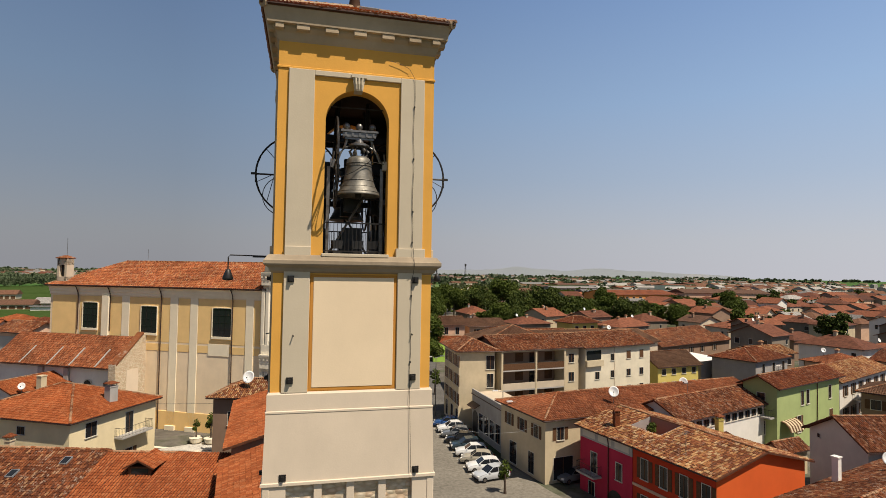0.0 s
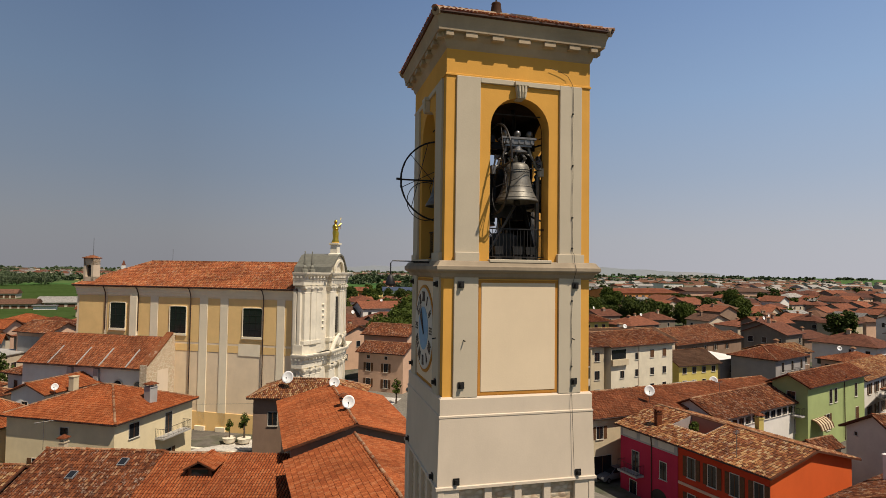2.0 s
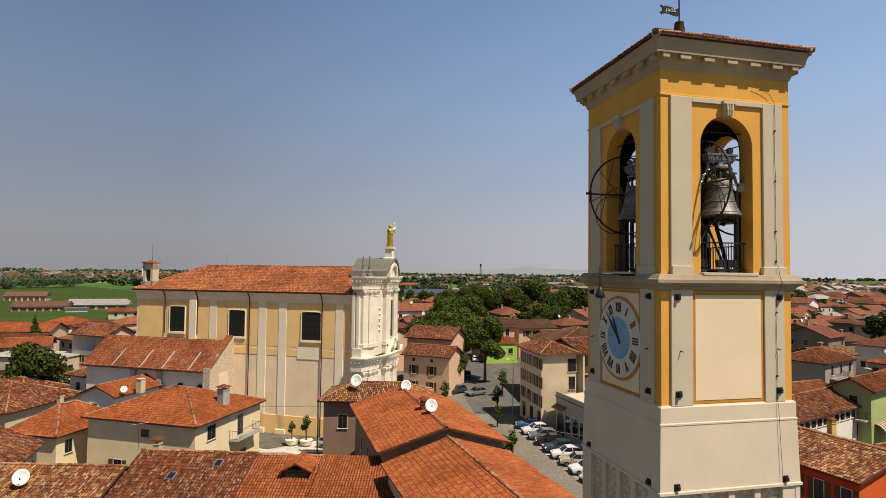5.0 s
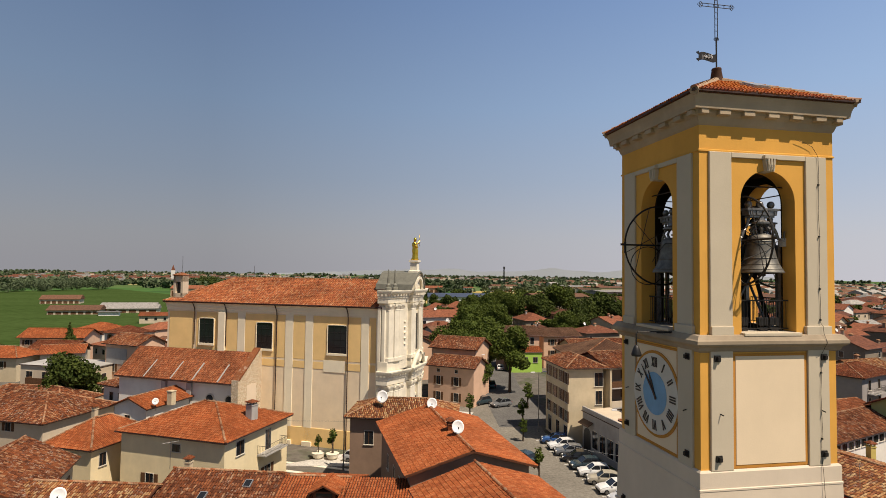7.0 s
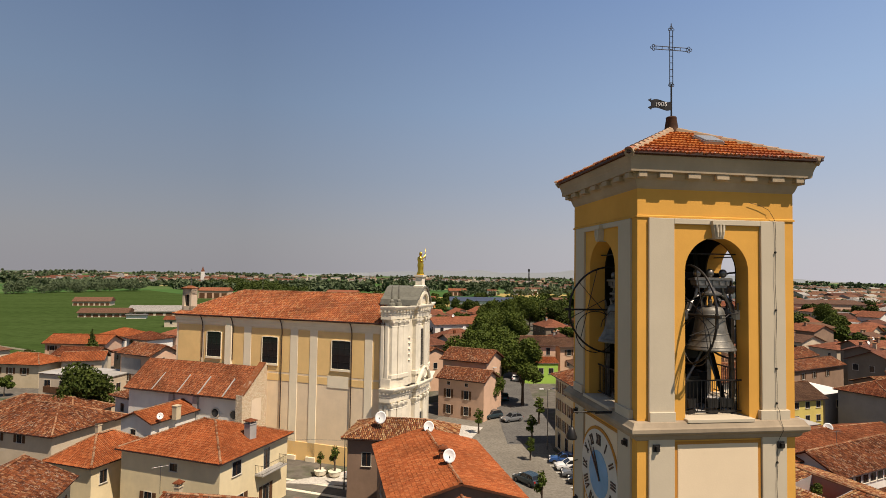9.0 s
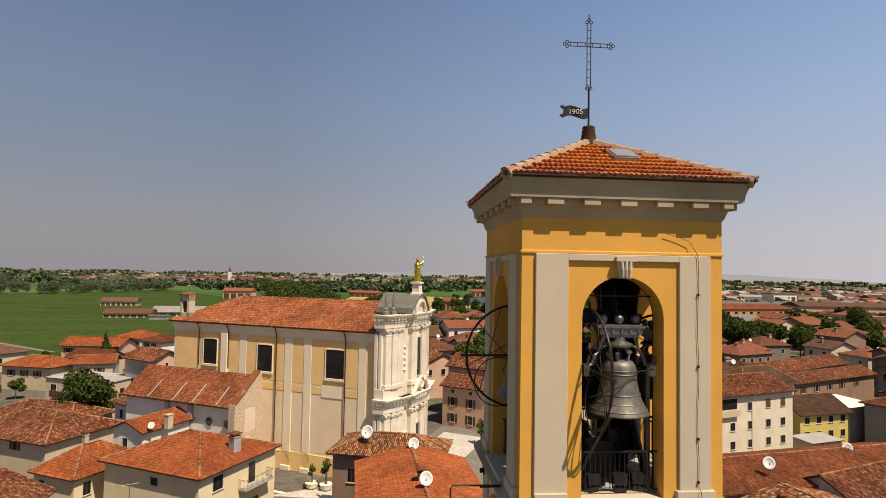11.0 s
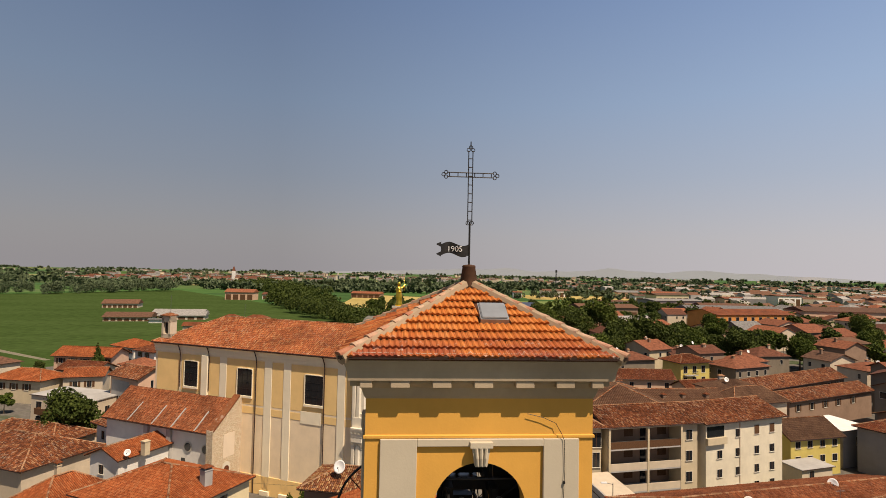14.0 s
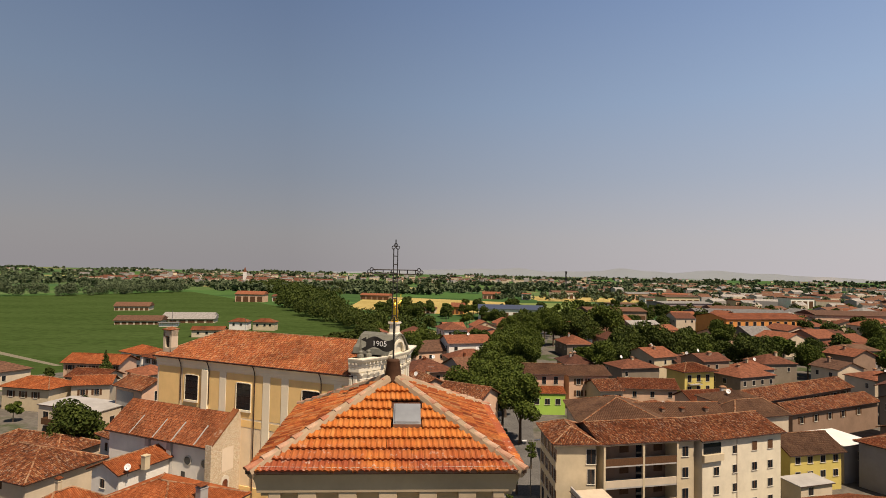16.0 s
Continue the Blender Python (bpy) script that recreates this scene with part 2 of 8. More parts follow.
M_CLOCK_FACE = plain_mat("clock_face_white", (0.62, 0.58, 0.50), 0.7, 0, 0.1, 1.5)
M_CLOCK_BLUE = plain_mat("clock_blue", (0.16, 0.36, 0.56), 0.6, 0, 0.15, 2)
M_BLACK = plain_mat("black_paint", (0.015, 0.014, 0.014), 0.5, 0, 0.2, 4)
M_GLASS_DARK, _n, _l, _b = node_mat("window_glass", 0.08)
_b.inputs["Base Color"].default_value = (0.015, 0.017, 0.02, 1)
M_TOWER_TILE = tile_mat("tower_roof_tile", [(0.25, 0.060, 0.022), (0.40, 0.115, 0.036), (0.46, 0.155, 0.046), (0.33, 0.085, 0.028), (0.42, 0.18, 0.075)])
M_OLD_TILE = tile_mat("old_clay_tile", [(0.099, 0.033, 0.016), (0.182, 0.059, 0.024), (0.261, 0.095, 0.040), (0.131, 0.044, 0.021), (0.348, 0.182, 0.095), (0.202, 0.062, 0.024), (0.158, 0.052, 0.022), (0.238, 0.079, 0.032)], lichen=0.75)
M_PALE_TILE = tile_mat("sun_bleached_tile", [(0.150, 0.053, 0.023), (0.290, 0.123, 0.048), (0.422, 0.242, 0.110), (0.220, 0.075, 0.029), (0.466, 0.308, 0.163), (0.194, 0.065, 0.028), (0.370, 0.180, 0.075), (0.264, 0.097, 0.040)], lichen=0.6)
M_RED_TILE = tile_mat("red_brown_tile", [(0.117, 0.032, 0.013), (0.172, 0.045, 0.018), (0.199, 0.061, 0.024), (0.144, 0.039, 0.015), (0.226, 0.086, 0.038), (0.158, 0.041, 0.016)], lichen=0.35)
M_ORANGE_TILE = tile_mat("new_orange_tile", [(0.315, 0.088, 0.030), (0.365, 0.106, 0.036), (0.400, 0.126, 0.045), (0.335, 0.094, 0.031), (0.290, 0.078, 0.027), (0.385, 0.135, 0.055)], 0.85, 0.75)
M_BROWN_TILE = tile_mat("brown_cement_tile", [(0.128, 0.074, 0.048), (0.157, 0.089, 0.057), (0.142, 0.080, 0.050)])
M_CHURCH_TILE = tile_mat("church_tile", [(0.285, 0.088, 0.036), (0.370, 0.116, 0.045), (0.415, 0.145, 0.056), (0.325, 0.098, 0.039), (0.450, 0.200, 0.092), (0.350, 0.108, 0.042), (0.390, 0.128, 0.049)], lichen=0.45)
M_ROOF_UNDER = plain_mat("roof_bed", (0.10, 0.038, 0.02), 0.9, 0, 0.3, 2)
M_RIDGE = tile_mat("ridge_tile", [(0.320, 0.144, 0.074), (0.384, 0.216, 0.124), (0.288, 0.101, 0.043), (0.416, 0.259, 0.161)])
M_CH_WALL = plaster("church_wall_sand", (0.88, 0.71, 0.49), 0.12)
M_CH_OCHRE = plaster("church_wall_ochre", (0.90, 0.62, 0.27), 0.10)
M_CH_PIL = plaster("church_pilaster_cream", (0.88, 0.78, 0.58), 0.1)
M_FACADE = plaster("white_facade_stone", (0.80, 0.73, 0.58), 0.2)
M_GOLD = plain_mat("gilded_metal", (0.80, 0.50, 0.06), 0.28, 1.0, 0.2, 6)
M_COPPER = plain_mat("weathered_sheet", (0.17, 0.165, 0.13), 0.6, 0.1, 0.25, 2)
M_GUTTER = plain_mat("dark_copper_gutter", (0.075, 0.04, 0.03), 0.5, 0.5, 0.3, 3)
M_RUST = plain_mat("rusted_copper_cap", (0.085, 0.042, 0.024), 0.75, 0.1, 0.45, 4)
M_WOOD = plain_mat("brown_wood", (0.12, 0.06, 0.03), 0.7, 0, 0.3, 5)
M_SHUTTER_G = plain_mat("green_shutter", (0.04, 0.09, 0.05), 0.6, 0, 0.2, 5)
M_TRIM = plaster("stone_trim", (0.62, 0.57, 0.48), 0.15)
M_CONC = plaster("concrete", (0.42, 0.40, 0.37), 0.22)
M_DISH = plain_mat("dish_enamel", (0.72, 0.72, 0.70), 0.4, 0, 0.06, 3)
M_LEAD = plain_mat("zinc_sheet", (0.36, 0.375, 0.385), 0.4, 0.5, 0.15, 2)
M_CREAM = plaster("cream_plaster", (0.59, 0.49, 0.33), 0.18)
M_PALE_CREAM = plaster("pale_cream_plaster", (0.80, 0.67, 0.42), 0.14)
M_BEIGE = plaster("beige_plaster", (0.60, 0.50, 0.37), 0.16)
M_WHITEW = plaster("white_plaster", (0.78, 0.74, 0.67), 0.13)
# darkened plaster: shade on the town walls is put into its colour
M_SHADEW = plaster("shade_dimmed_plaster", (0.25, 0.205, 0.155), 0.22)
M_TERRA_TILE = tile_mat("terracotta_tile", [(0.21, 0.068, 0.030), (0.30, 0.098, 0.042), (0.36, 0.130, 0.056), (0.26, 0.084, 0.036), (0.31, 0.125, 0.062), (0.26, 0.082, 0.035)], lichen=0.2)
M_GREYW = plaster("grey_wall_plaster", (0.34, 0.31, 0.29), 0.15)
# brown walls; also used where shade is put into the colour
M_BROWNW = plaster("brown_and_shade_plaster", (0.30, 0.20, 0.14), 0.2)
M_YELW = plaster("yellow_house_plaster", (0.62, 0.50, 0.15), 0.14)
M_GREENW = plaster("pale_green_plaster", (0.37, 0.44, 0.185), 0.14)
M_LIMEW = plaster("lime_green_plaster", (0.36, 0.56, 0.10), 0.1)
M_PINKW = plaster("magenta_plaster", (0.50, 0.035, 0.075), 0.14)
M_REDW = plaster("brick_red_plaster", (0.52, 0.055, 0.02), 0.14)
M_ORANGEW = plaster("orange_plaster", (0.66, 0.28, 0.08), 0.14)
M_SALMON = plaster("salmon_plaster", (0.64, 0.42, 0.29), 0.16)


def rubble(name):
    """Rubble masonry: rounded stones and brick in lime mortar."""
    m, n, l, b = node_mat(name, 0.9)
    tc = n.new("ShaderNodeTexCoord")
    v = n.new("ShaderNodeTexVoronoi")
    v.inputs["Scale"].default_value = 4.2
    mp = n.new("ShaderNodeMapping")
    mp.inputs["Scale"].default_value = (1, 1, 1.7)
    l.new(tc.outputs["Object"], mp.inputs["Vector"])
    l.new(mp.outputs["Vector"], v.inputs["Vector"])
    hue = n.new("ShaderNodeSeparateColor")
    l.new(v.outputs["Color"], hue.inputs["Color"])
    r = ramp_node(n, l, hue.outputs["Red"], [(0.0, (0.56, 0.47, 0.34)), (0.35, (0.66, 0.57, 0.43)), (0.7, (0.60, 0.45, 0.32)), (1.0, (0.72, 0.65, 0.52))])
    e = ramp_node(n, l, v.outputs["Distance"], [(0.25, (1, 1, 1)), (0.55, (0.76, 0.73, 0.68))])
    l.new(mix_node(n, l, r.outputs["Color"], e.outputs["Color"], 1.0, "MULTIPLY"), b.inputs["Base Color"])
    inv = n.new("ShaderNodeMath")
    inv.operation = "SUBTRACT"
    inv.inputs[0].default_value = 1.0
    l.new(v.outputs["Distance"], inv.inputs[1])
    bump_node(n, l, b, inv.outputs[0], 0.7, 0.05)
    return m


M_RUBBLE = rubble("rubble_masonry")

# ---- the bell tower ----
HALF = 2.46            # half width of the belfry body
ARCH_R, ARCH_SPRING, SILL = 1.0, 28.0, 23.75


def side_turns():
    return [("front", 0), ("clock side", -90), ("far side", 180), ("street side", 90)]


def arch_wall(bm, half, thick, z0, z1, inner_r, spring, turn):
    """One wall of the belfry with an arched opening through it."""
    m = pose(0, 0, 0, 0, 0, turn)
    segs = 20
    arc = [(inner_r * math.cos(a), spring + inner_r * math.sin(a)) for a in np.linspace(0, math.pi, segs + 1)]
    for y in (-half, -half + thick):
        h = half if y == -half else half - thick
        left = [(-h, z0), (-inner_r, z0), (-inner_r, spring), (-h, spring)]
        right = [(inner_r, z0), (h, z0), (h, spring), (inner_r, spring)]
        polys = [left, right]
        for i in range(segs):
            (xa, za), (xb, zb) = arc[i], arc[i + 1]
            ea = (h if i == 0 else xa * h / inner_r, spring if i == 0 else z1)
            polys.append([(xa, za), (xa if 0 < i else h, z1 if 0 < i else spring), (xb if i + 1 < segs else -h, z1 if i + 1 < segs else spring), (xb, zb)] if 0 < i < segs - 1 else
                         ([(xa, za), (h, spring), (h, z1), (xb, z1), (xb, zb)] if i == 0 else [(xa, za), (xa, z1), (-h, z1), (-h, spring), (xb, zb)]))
        for p in polys:
            vs = [bm.verts.new(m @ Vector((x, y, z))) for x, z in p]
            bm.faces.new(vs)
    line = [(-inner_r, z0)] + list(reversed(arc)) + [(inner_r, z0)]
    a = [bm.verts.new(m @ Vector((x, -half, z))) for x, z in line]
    b = [bm.verts.new(m @ Vector((x, -half + thick, z))) for x, z in line]
    for i in range(len(line) - 1):
        bm.faces.new((a[i], a[i + 1], b[i + 1], b[i]))


def strip(parent, name, mat, turn, x0, x1, z0, z1, y0, y1, label=""):
    """An upright slab on one side of the tower, y measured outward from the axis."""
    bm = new_box(x0, x1, -y1, -y0, z0, z1)
    bmesh.ops.bevel(bm, geom=bm.edges[:], offset=0.012, segments=1, affect="EDGES")
    bmesh.ops.transform(bm, matrix=pose(0, 0, 0, 0, 0, turn), verts=bm.verts)
    return part(name, bm, mat, parent, label)


def build_tower():
    t = thing("bell_tower", "yellow and grey plastered bell tower with red tiled roof", "bell tower")
    # rubble base with plain corner piers
    part("masonry_base", square_rings(bmesh.new(), [(2.50, -2.0), (2.46, 16.9)]), M_RUBBLE, t, "rubble stone and brick base")
    for _, turn in side_turns():
        for x0, x1 in ((-2.62, -1.92), (-1.1, -0.86), (-0.12, 0.12), (0.86, 1.1), (1.92, 2.62)):
            strip(t, "base_pier", M_BASE, turn, x0, x1, -2.0, 16.86, 2.4, 2.575 if abs(x0) < 1.5 else 2.60)
    part("plaster_base", square_rings(bmesh.new(), [(2.66, 16.82), (2.66, 16.9), (2.615, 16.92), (2.56, 18.93), (2.575, 18.95), (2.575, 19.0), (2.545, 19.02), (2.545, 19.5), (2.50, 19.56)]), M_BASE, t, "pale grey rendered base course")
    part("lower_wall", square_rings(bmesh.new(), [(HALF, 19.5), (HALF, 23.3)]), M_YELLOW, t)
    part("belfry_floor", square_rings(bmesh.new(), [(2.3, 23.3), (2.3, 23.76)]), M_CONC, t)
    for nm, turn in side_turns():
        for s in (-1, 1):
            a, b = sorted((s * 1.36, s * 2.14))
            strip(t, "pilaster", M_GREY, turn, a, b, 19.54, 23.3, 2.3, HALF + 0.075, "grey plaster pilaster")
            strip(t, "pilaster", M_GREY, turn, a, b, 23.98, 29.52, 2.3, HALF + 0.075, "grey plaster pilaster")
            strip(t, "pilaster_foot", M_GREY, turn, min(a, s * 1.28), max(b, s * 2.22), 23.70, 24.0, 2.3, HALF + 0.13)
        strip(t, "panel_border", M_OCHRE_LINE, turn, -1.345, 1.345, 19.58, 23.14, 2.3, HALF + 0.02, "ochre painted border")
        strip(t, "panel", M_PANEL, turn, -1.25, 1.25, 19.68, 23.06, 2.3, HALF + 0.035, "smooth pale cream panel")
        strip(t, "panel_lintel", M_GREY, turn, -1.36, 1.36, 29.36, 29.52, 2.3, HALF + 0.075)
        # carved keystone
        kb = bmesh.new()
        prism(kb, [(-0.20, 29.40), (0.20, 29.40), (0.13, 28.96), (-0.13, 28.96)], -(HALF + 0.15), -2.2)
        box(kb, -0.24, 0.24, -(HALF + 0.20), -2.3, 29.36, 29.47)
        for k in (-0.09, 0.0, 0.09):
            tube(kb, [(k * 1.2, -(HALF + 0.17), 29.36), (k, -(HALF + 0.18), 29.15), (k * 0.9, -(HALF + 0.15), 29.0)], 0.035)
        bmesh.ops.transform(kb, matrix=pose(0, 0, 0, 0, 0, turn), verts=kb.verts)
        part("keystone", kb, M_GREY, t, "carved stone keystone")
    for _, turn in side_turns():
        walls = bmesh.new()
        arch_wall(walls, HALF, 0.55, 23.5, 29.6, ARCH_R, ARCH_SPRING, turn)
        bmesh.ops.remove_doubles(walls, verts=walls.verts, dist=0.0005)
        part("belfry_wall", walls, M_YELLOW, t, "golden yellow plastered belfry wall")
    # shade of the bell chamber is put into the lining's dark colour
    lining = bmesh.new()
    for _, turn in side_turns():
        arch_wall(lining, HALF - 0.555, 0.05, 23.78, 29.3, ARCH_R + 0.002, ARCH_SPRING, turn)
    part("belfry_lining", lining, M_INSIDE_SHADE, t, "rendered inside of the belfry, shade put into its dark colour")
    part("belfry_ceiling", square_rings(bmesh.new(), [(1.9, 29.25), (1.9, 29.5)]), M_INSIDE_SHADE, t, "belfry ceiling with shade put into its colour")
    part("string_course", square_rings(bmesh.new(), [(2.46, 23.18), (2.56, 23.24), (2.60, 23.34), (2.72, 23.42), (2.74, 23.46), (2.74, 23.56), (2.70, 23.60), (2.62, 23.72), (2.55, 23.74)]), M_COURSE, t, "grey stone string course")
    for _, turn in side_turns():
        strip(t, "sill", M_GREY, turn, -1.04, 1.04, 23.70, 23.80, 1.9, 2.66, "pale stone sill")
    part("frieze_wall", square_rings(bmesh.new(), [(HALF + 0.035, 29.53), (HALF + 0.035, 29.58), (HALF, 29.60), (HALF, 30.45)]), M_YELLOW, t, "yellow frieze below the cornice")
    # coved cornice
    prof = [(2.46, 30.36), (2.50, 30.42), (2.56, 30.60), (2.66, 30.72), (2.67, 30.80), (2.815, 30.80), (2.82, 30.84), (2.83, 30.92), (2.845, 31.00), (2.87, 31.08), (2.905, 31.16), (2.93, 31.22), (2.93, 31.26)]
    part("cornice", square_rings(bmesh.new(), prof), M_CORNICE, t, "weathered grey stone cornice")
    for _, turn in side_turns():
        for x in (-2.45, -1.75, -0.88, 0.0, 0.88, 1.75, 2.45):
            w = 0.20 if abs(x) < 2 else 0.13
            bm = new_box(x - w, x + w, -2.79, -2.55, 30.64, 30.80)
            bmesh.ops.bevel(bm, geom=bm.edges[:], offset=0.015, segments=1, affect="EDGES")
            bmesh.ops.transform(bm, matrix=pose(0, 0, 0, 0, 0, turn), verts=bm.verts)
            part("dentil", bm, M_CORNICE, t)
    # anchor plates
    for nm, turn in side_turns():
        for x, z, d in ((-1.93, 23.0, HALF + 0.075), (1.93, 23.0, HALF + 0.075), (-1.89, 19.92, HALF + 0.075), (1.89, 19.92, HALF + 0.075), (-2.02, 17.05, 2.60), (2.02, 17.05, 2.60)):
            bm = new_box(x - 0.10, x + 0.10, -d - 0.04, -d + 0.05, z - 0.10, z + 0.10)
            box(bm, x - 0.045, x + 0.045, -d - 0.13, -d - 0.03, z - 0.06, z + 0.06)
            bmesh.ops.transform(bm, matrix=pose(0, 0, 0, 0, 0, turn), verts=bm.verts)
            part("anchor_plate", bm, M_IRON, t, "rusty iron tie anchor plate")
        for x, z in ((-1.83, 21.3), (1.83, 21.3)):
            bm = tube(bmesh.new(), [(x, -HALF, z), (x + 0.02, -HALF - 0.2, z - 0.03)], 0.018)
            bmesh.ops.transform(bm, matrix=pose(0, 0, 0, 0, 0, turn), verts=bm.verts)
            part("wall_pin", bm, M_IRON, t)
    # lightning cable down the front
    pts = [(1.0, -2.52, 30.05), (1.35, -2.53, 29.97), (1.62, -2.53, 29.85), (1.75, -2.56, 29.62)]
    pts += [(1.80 + 0.02 * math.sin(k * 1.7), -2.565, z) for k, z in enumerate(np.linspace(29.5, 24.1, 10))]
    pts += [(1.83, -2.64, 24.0), (1.84, -2.66, 23.75), (1.85, -2.78, 23.5), (1.85, -2.60, 23.2)]
    pts += [(1.80 + 0.02 * math.sin(k * 2.1), -2.56, z) for k, z in enumerate(np.linspace(23.0, 19.6, 7))] + [(1.80, -2.60, 19.4), (1.86, -2.68, 17.0)]
    part("lightning_cable", tube(bmesh.new(), pts, 0.007, 5), M_IRON, t, "thin dark lightning cable")
    for z in (28.6, 26.9, 25.2, 24.2, 22.5, 20.4):
        part("cable_clip", new_box(1.785, 1.825, -2.585, -2.53, z - 0.025, z + 0.025), M_IRON, t)
    # roof
    apex, eave, ez = 32.78, 2.97, 31.27
    rb = bmesh.new()
    loft(rb, [[(-eave, -eave, ez - 0.03), (eave, -eave, ez - 0.03), (eave, eave, ez - 0.03), (-eave, eave, ez - 0.03)], [(-eave, -eave, ez), (eave, -eave, ez), (eave, eave, ez), (-eave, eave, ez)], [(-.03, -.03, apex - 0.05), (.03, -.03, apex - 0.05), (.03, .03, apex - 0.05), (-.03, .03, apex - 0.05)]])
    roof = part("roof", rb, M_ROOF_UNDER, t, "low pyramid roof of orange clay tiles")
    part("drip_edge", square_rings(bmesh.new(), [(2.95, 31.25), (3.02, 31.27), (3.02, 31.33), (2.9, 31.33)]), M_GUTTER, t, "dark metal drip edge")
    return t, roof


bell_tower, tower_roof = build_tower()


def build_clock(t):
    """Painted clock on the shaded side: white ring, blue centre, black numerals and hands."""
    m = pose(0, 0, 0, 0, 0, -90)

    def put(bm):
        bmesh.ops.transform(bm, matrix=m, verts=bm.verts)
        return bm
    cz, d = 21.42, HALF + 0.035
    disc = lambda r, y0, y1: prism(bmesh.new(), [(r * math.cos(a), cz + r * math.sin(a)) for a in np.linspace(0, 2 * math.pi, 49)[:-1]], -y1, -y0)
    part("clock_rim", put(disc(1.50, d, d + 0.03)), M_OCHRE_LINE, t, "ochre rim of the clock")
    part("clock_dial", put(disc(1.40, d, d + 0.045)), M_CLOCK_FACE, t, "white painted clock dial")
    part("clock_centre", put(disc(0.74, d, d + 0.055)), M_CLOCK_BLUE, t, "pale blue clock centre")
    y0, y1 = -(d + 0.065), -(d + 0.04)
    glyphs = ["XII", "I", "II", "III", "IIII", "V", "VI", "VII", "VIII", "IX", "X", "XI"]
    for k, g in enumerate(glyphs):
        bm = bmesh.new()
        widths = [0.07 if c == "I" else 0.17 for c in g]
        total = sum(widths) + 0.02 * (len(g) - 1)
        x = -total / 2
        for c, w in zip(g, widths):
            if c == "I":
                box(bm, x + 0.01, x + w - 0.01, y0, y1, -0.17, 0.17)
            elif c == "V":
                prism(bm, [(x, 0.17), (x + 0.05, 0.17), (x + w / 2 + 0.025, -0.17), (x + w / 2 - 0.025, -0.17)], y0, y1)
                prism(bm, [(x + w - 0.04, 0.17), (x + w, 0.17), (x + w / 2 + 0.02, -0.17), (x + w / 2 - 0.01, -0.17)], y0, y1 - 0.004)
            else:
                prism(bm, [(x, 0.17), (x + 0.05, 0.17), (x + w, -0.17), (x + w - 0.05, -0.17)], y0, y1)
                prism(bm, [(x + w - 0.04, 0.17), (x + w, 0.17), (x + 0.04, -0.17), (x, -0.17)], y0, y1 - 0.004)
            x += w + 0.02
        ang = -k * 30
        bmesh.ops.transform(bm, matrix=Matrix.Translation((0, 0, cz)) @ Matrix.Rotation(radians(k * 30), 4, "Y") @ Matrix.Translation((0, 0, 1.1)), verts=bm.verts)
        part("numeral", put(bm), M_BLACK, t, "black roman numeral")
    for name, ang, ln, w, yy in (("hour_hand", -27, 0.85, 0.05, 0.075), ("minute_hand", -42, 1.2, 0.035, 0.09)):
        bm = prism(bmesh.new(), [(-w, -0.22), (w, -0.22), (w * 1.3, ln * 0.5), (0.01, ln), (-0.01, ln), (-w * 1.3, ln * 0.5)], -(d + yy), -(d + yy - 0.012))
        bmesh.ops.transform(bm, matrix=Matrix.Translation((0, 0, cz)) @ Matrix.Rotation(radians(ang), 4, "Y"), verts=bm.verts)
        part(name, put(bm), M_BLACK, t, "black clock hand")


build_clock(bell_tower)

# cap, cross and weather vane on the roof
cross = thing("roof_cross", "wrought iron cross with a weather vane on the tower roof", "cross", pose(0, 0, 32.62))
part("cap", turned(bmesh.new(), [(0.26, 0), (0.24, 0.1), (0.17, 0.56), (0.18, 0.58), (0.16, 0.62), (0.05, 0.64)], 14), M_RUST, cross, "dark rusted copper cap", True)
part("rod", tube(bmesh.new(), [(0, 0, 0.5), (0, 0, 1.75)], 0.028), M_IRON, cross)
cb = bmesh.new()
for s in (-1, 1):
    tube(cb, [(s * 0.055, 0, 1.7), (s * 0.055, 0, 3.62)], 0.014, 5)
    tube(cb, [(-0.62, 0, 2.98 + s * 0.055), (0.62, 0, 2.98 + s * 0.055)], 0.014, 5)
for z in np.arange(1.8, 3.6, 0.23):
    tube(cb, [(-0.055, 0, z), (0.055, 0, z)], 0.012, 4)
for x in np.arange(-0.55, 0.6, 0.22):
    tube(cb, [(x, 0, 2.925), (x, 0, 3.035)], 0.012, 4)
for cx_, cz_, sx, sz in ((0.66, 2.98, 1, 0), (-0.66, 2.98, -1, 0), (0, 3.66, 0, 1)):
    for ox, oz in ((sx * 0.05, sz * 0.05), (-sz * 0.06 - sx * 0.02, -sx * 0.06 - sz * 0.02), (sz * 0.06 - sx * 0.02, sx * 0.06 - sz * 0.02)):
        tube(cb, [(cx_ + ox + 0.045 * math.cos(a), 0, cz_ + oz + 0.045 * math.sin(a)) for a in np.linspace(0, 2 * math.pi, 11)[:-1]], 0.012, 5, True)
for s in (-1, 1):
    tube(cb, [(s * 0.05 + 0.05 * math.cos(a), 0, 1.72 + 0.05 * math.sin(a)) for a in np.linspace(0, 2 * math.pi, 11)[:-1]], 0.012, 5, True)
tube(cb, [(0, 0, 3.66), (0, 0, 3.86)], 0.016, 5)
part("cross_frame", cb, M_IRON, cross, "open lattice iron cross")
vb = bmesh.new()
rings = []
for x in np.linspace(-0.02, -0.74, 19):
    wave = 0.055 * math.sin((x + 0.7) * 9)
    hi, lo = 1.17 + wave, 0.88 + wave
    rings.append([(x, -0.012, lo), (x, 0.012, lo), (x, 0.012, hi), (x, -0.012, hi)])
loft(vb, rings)
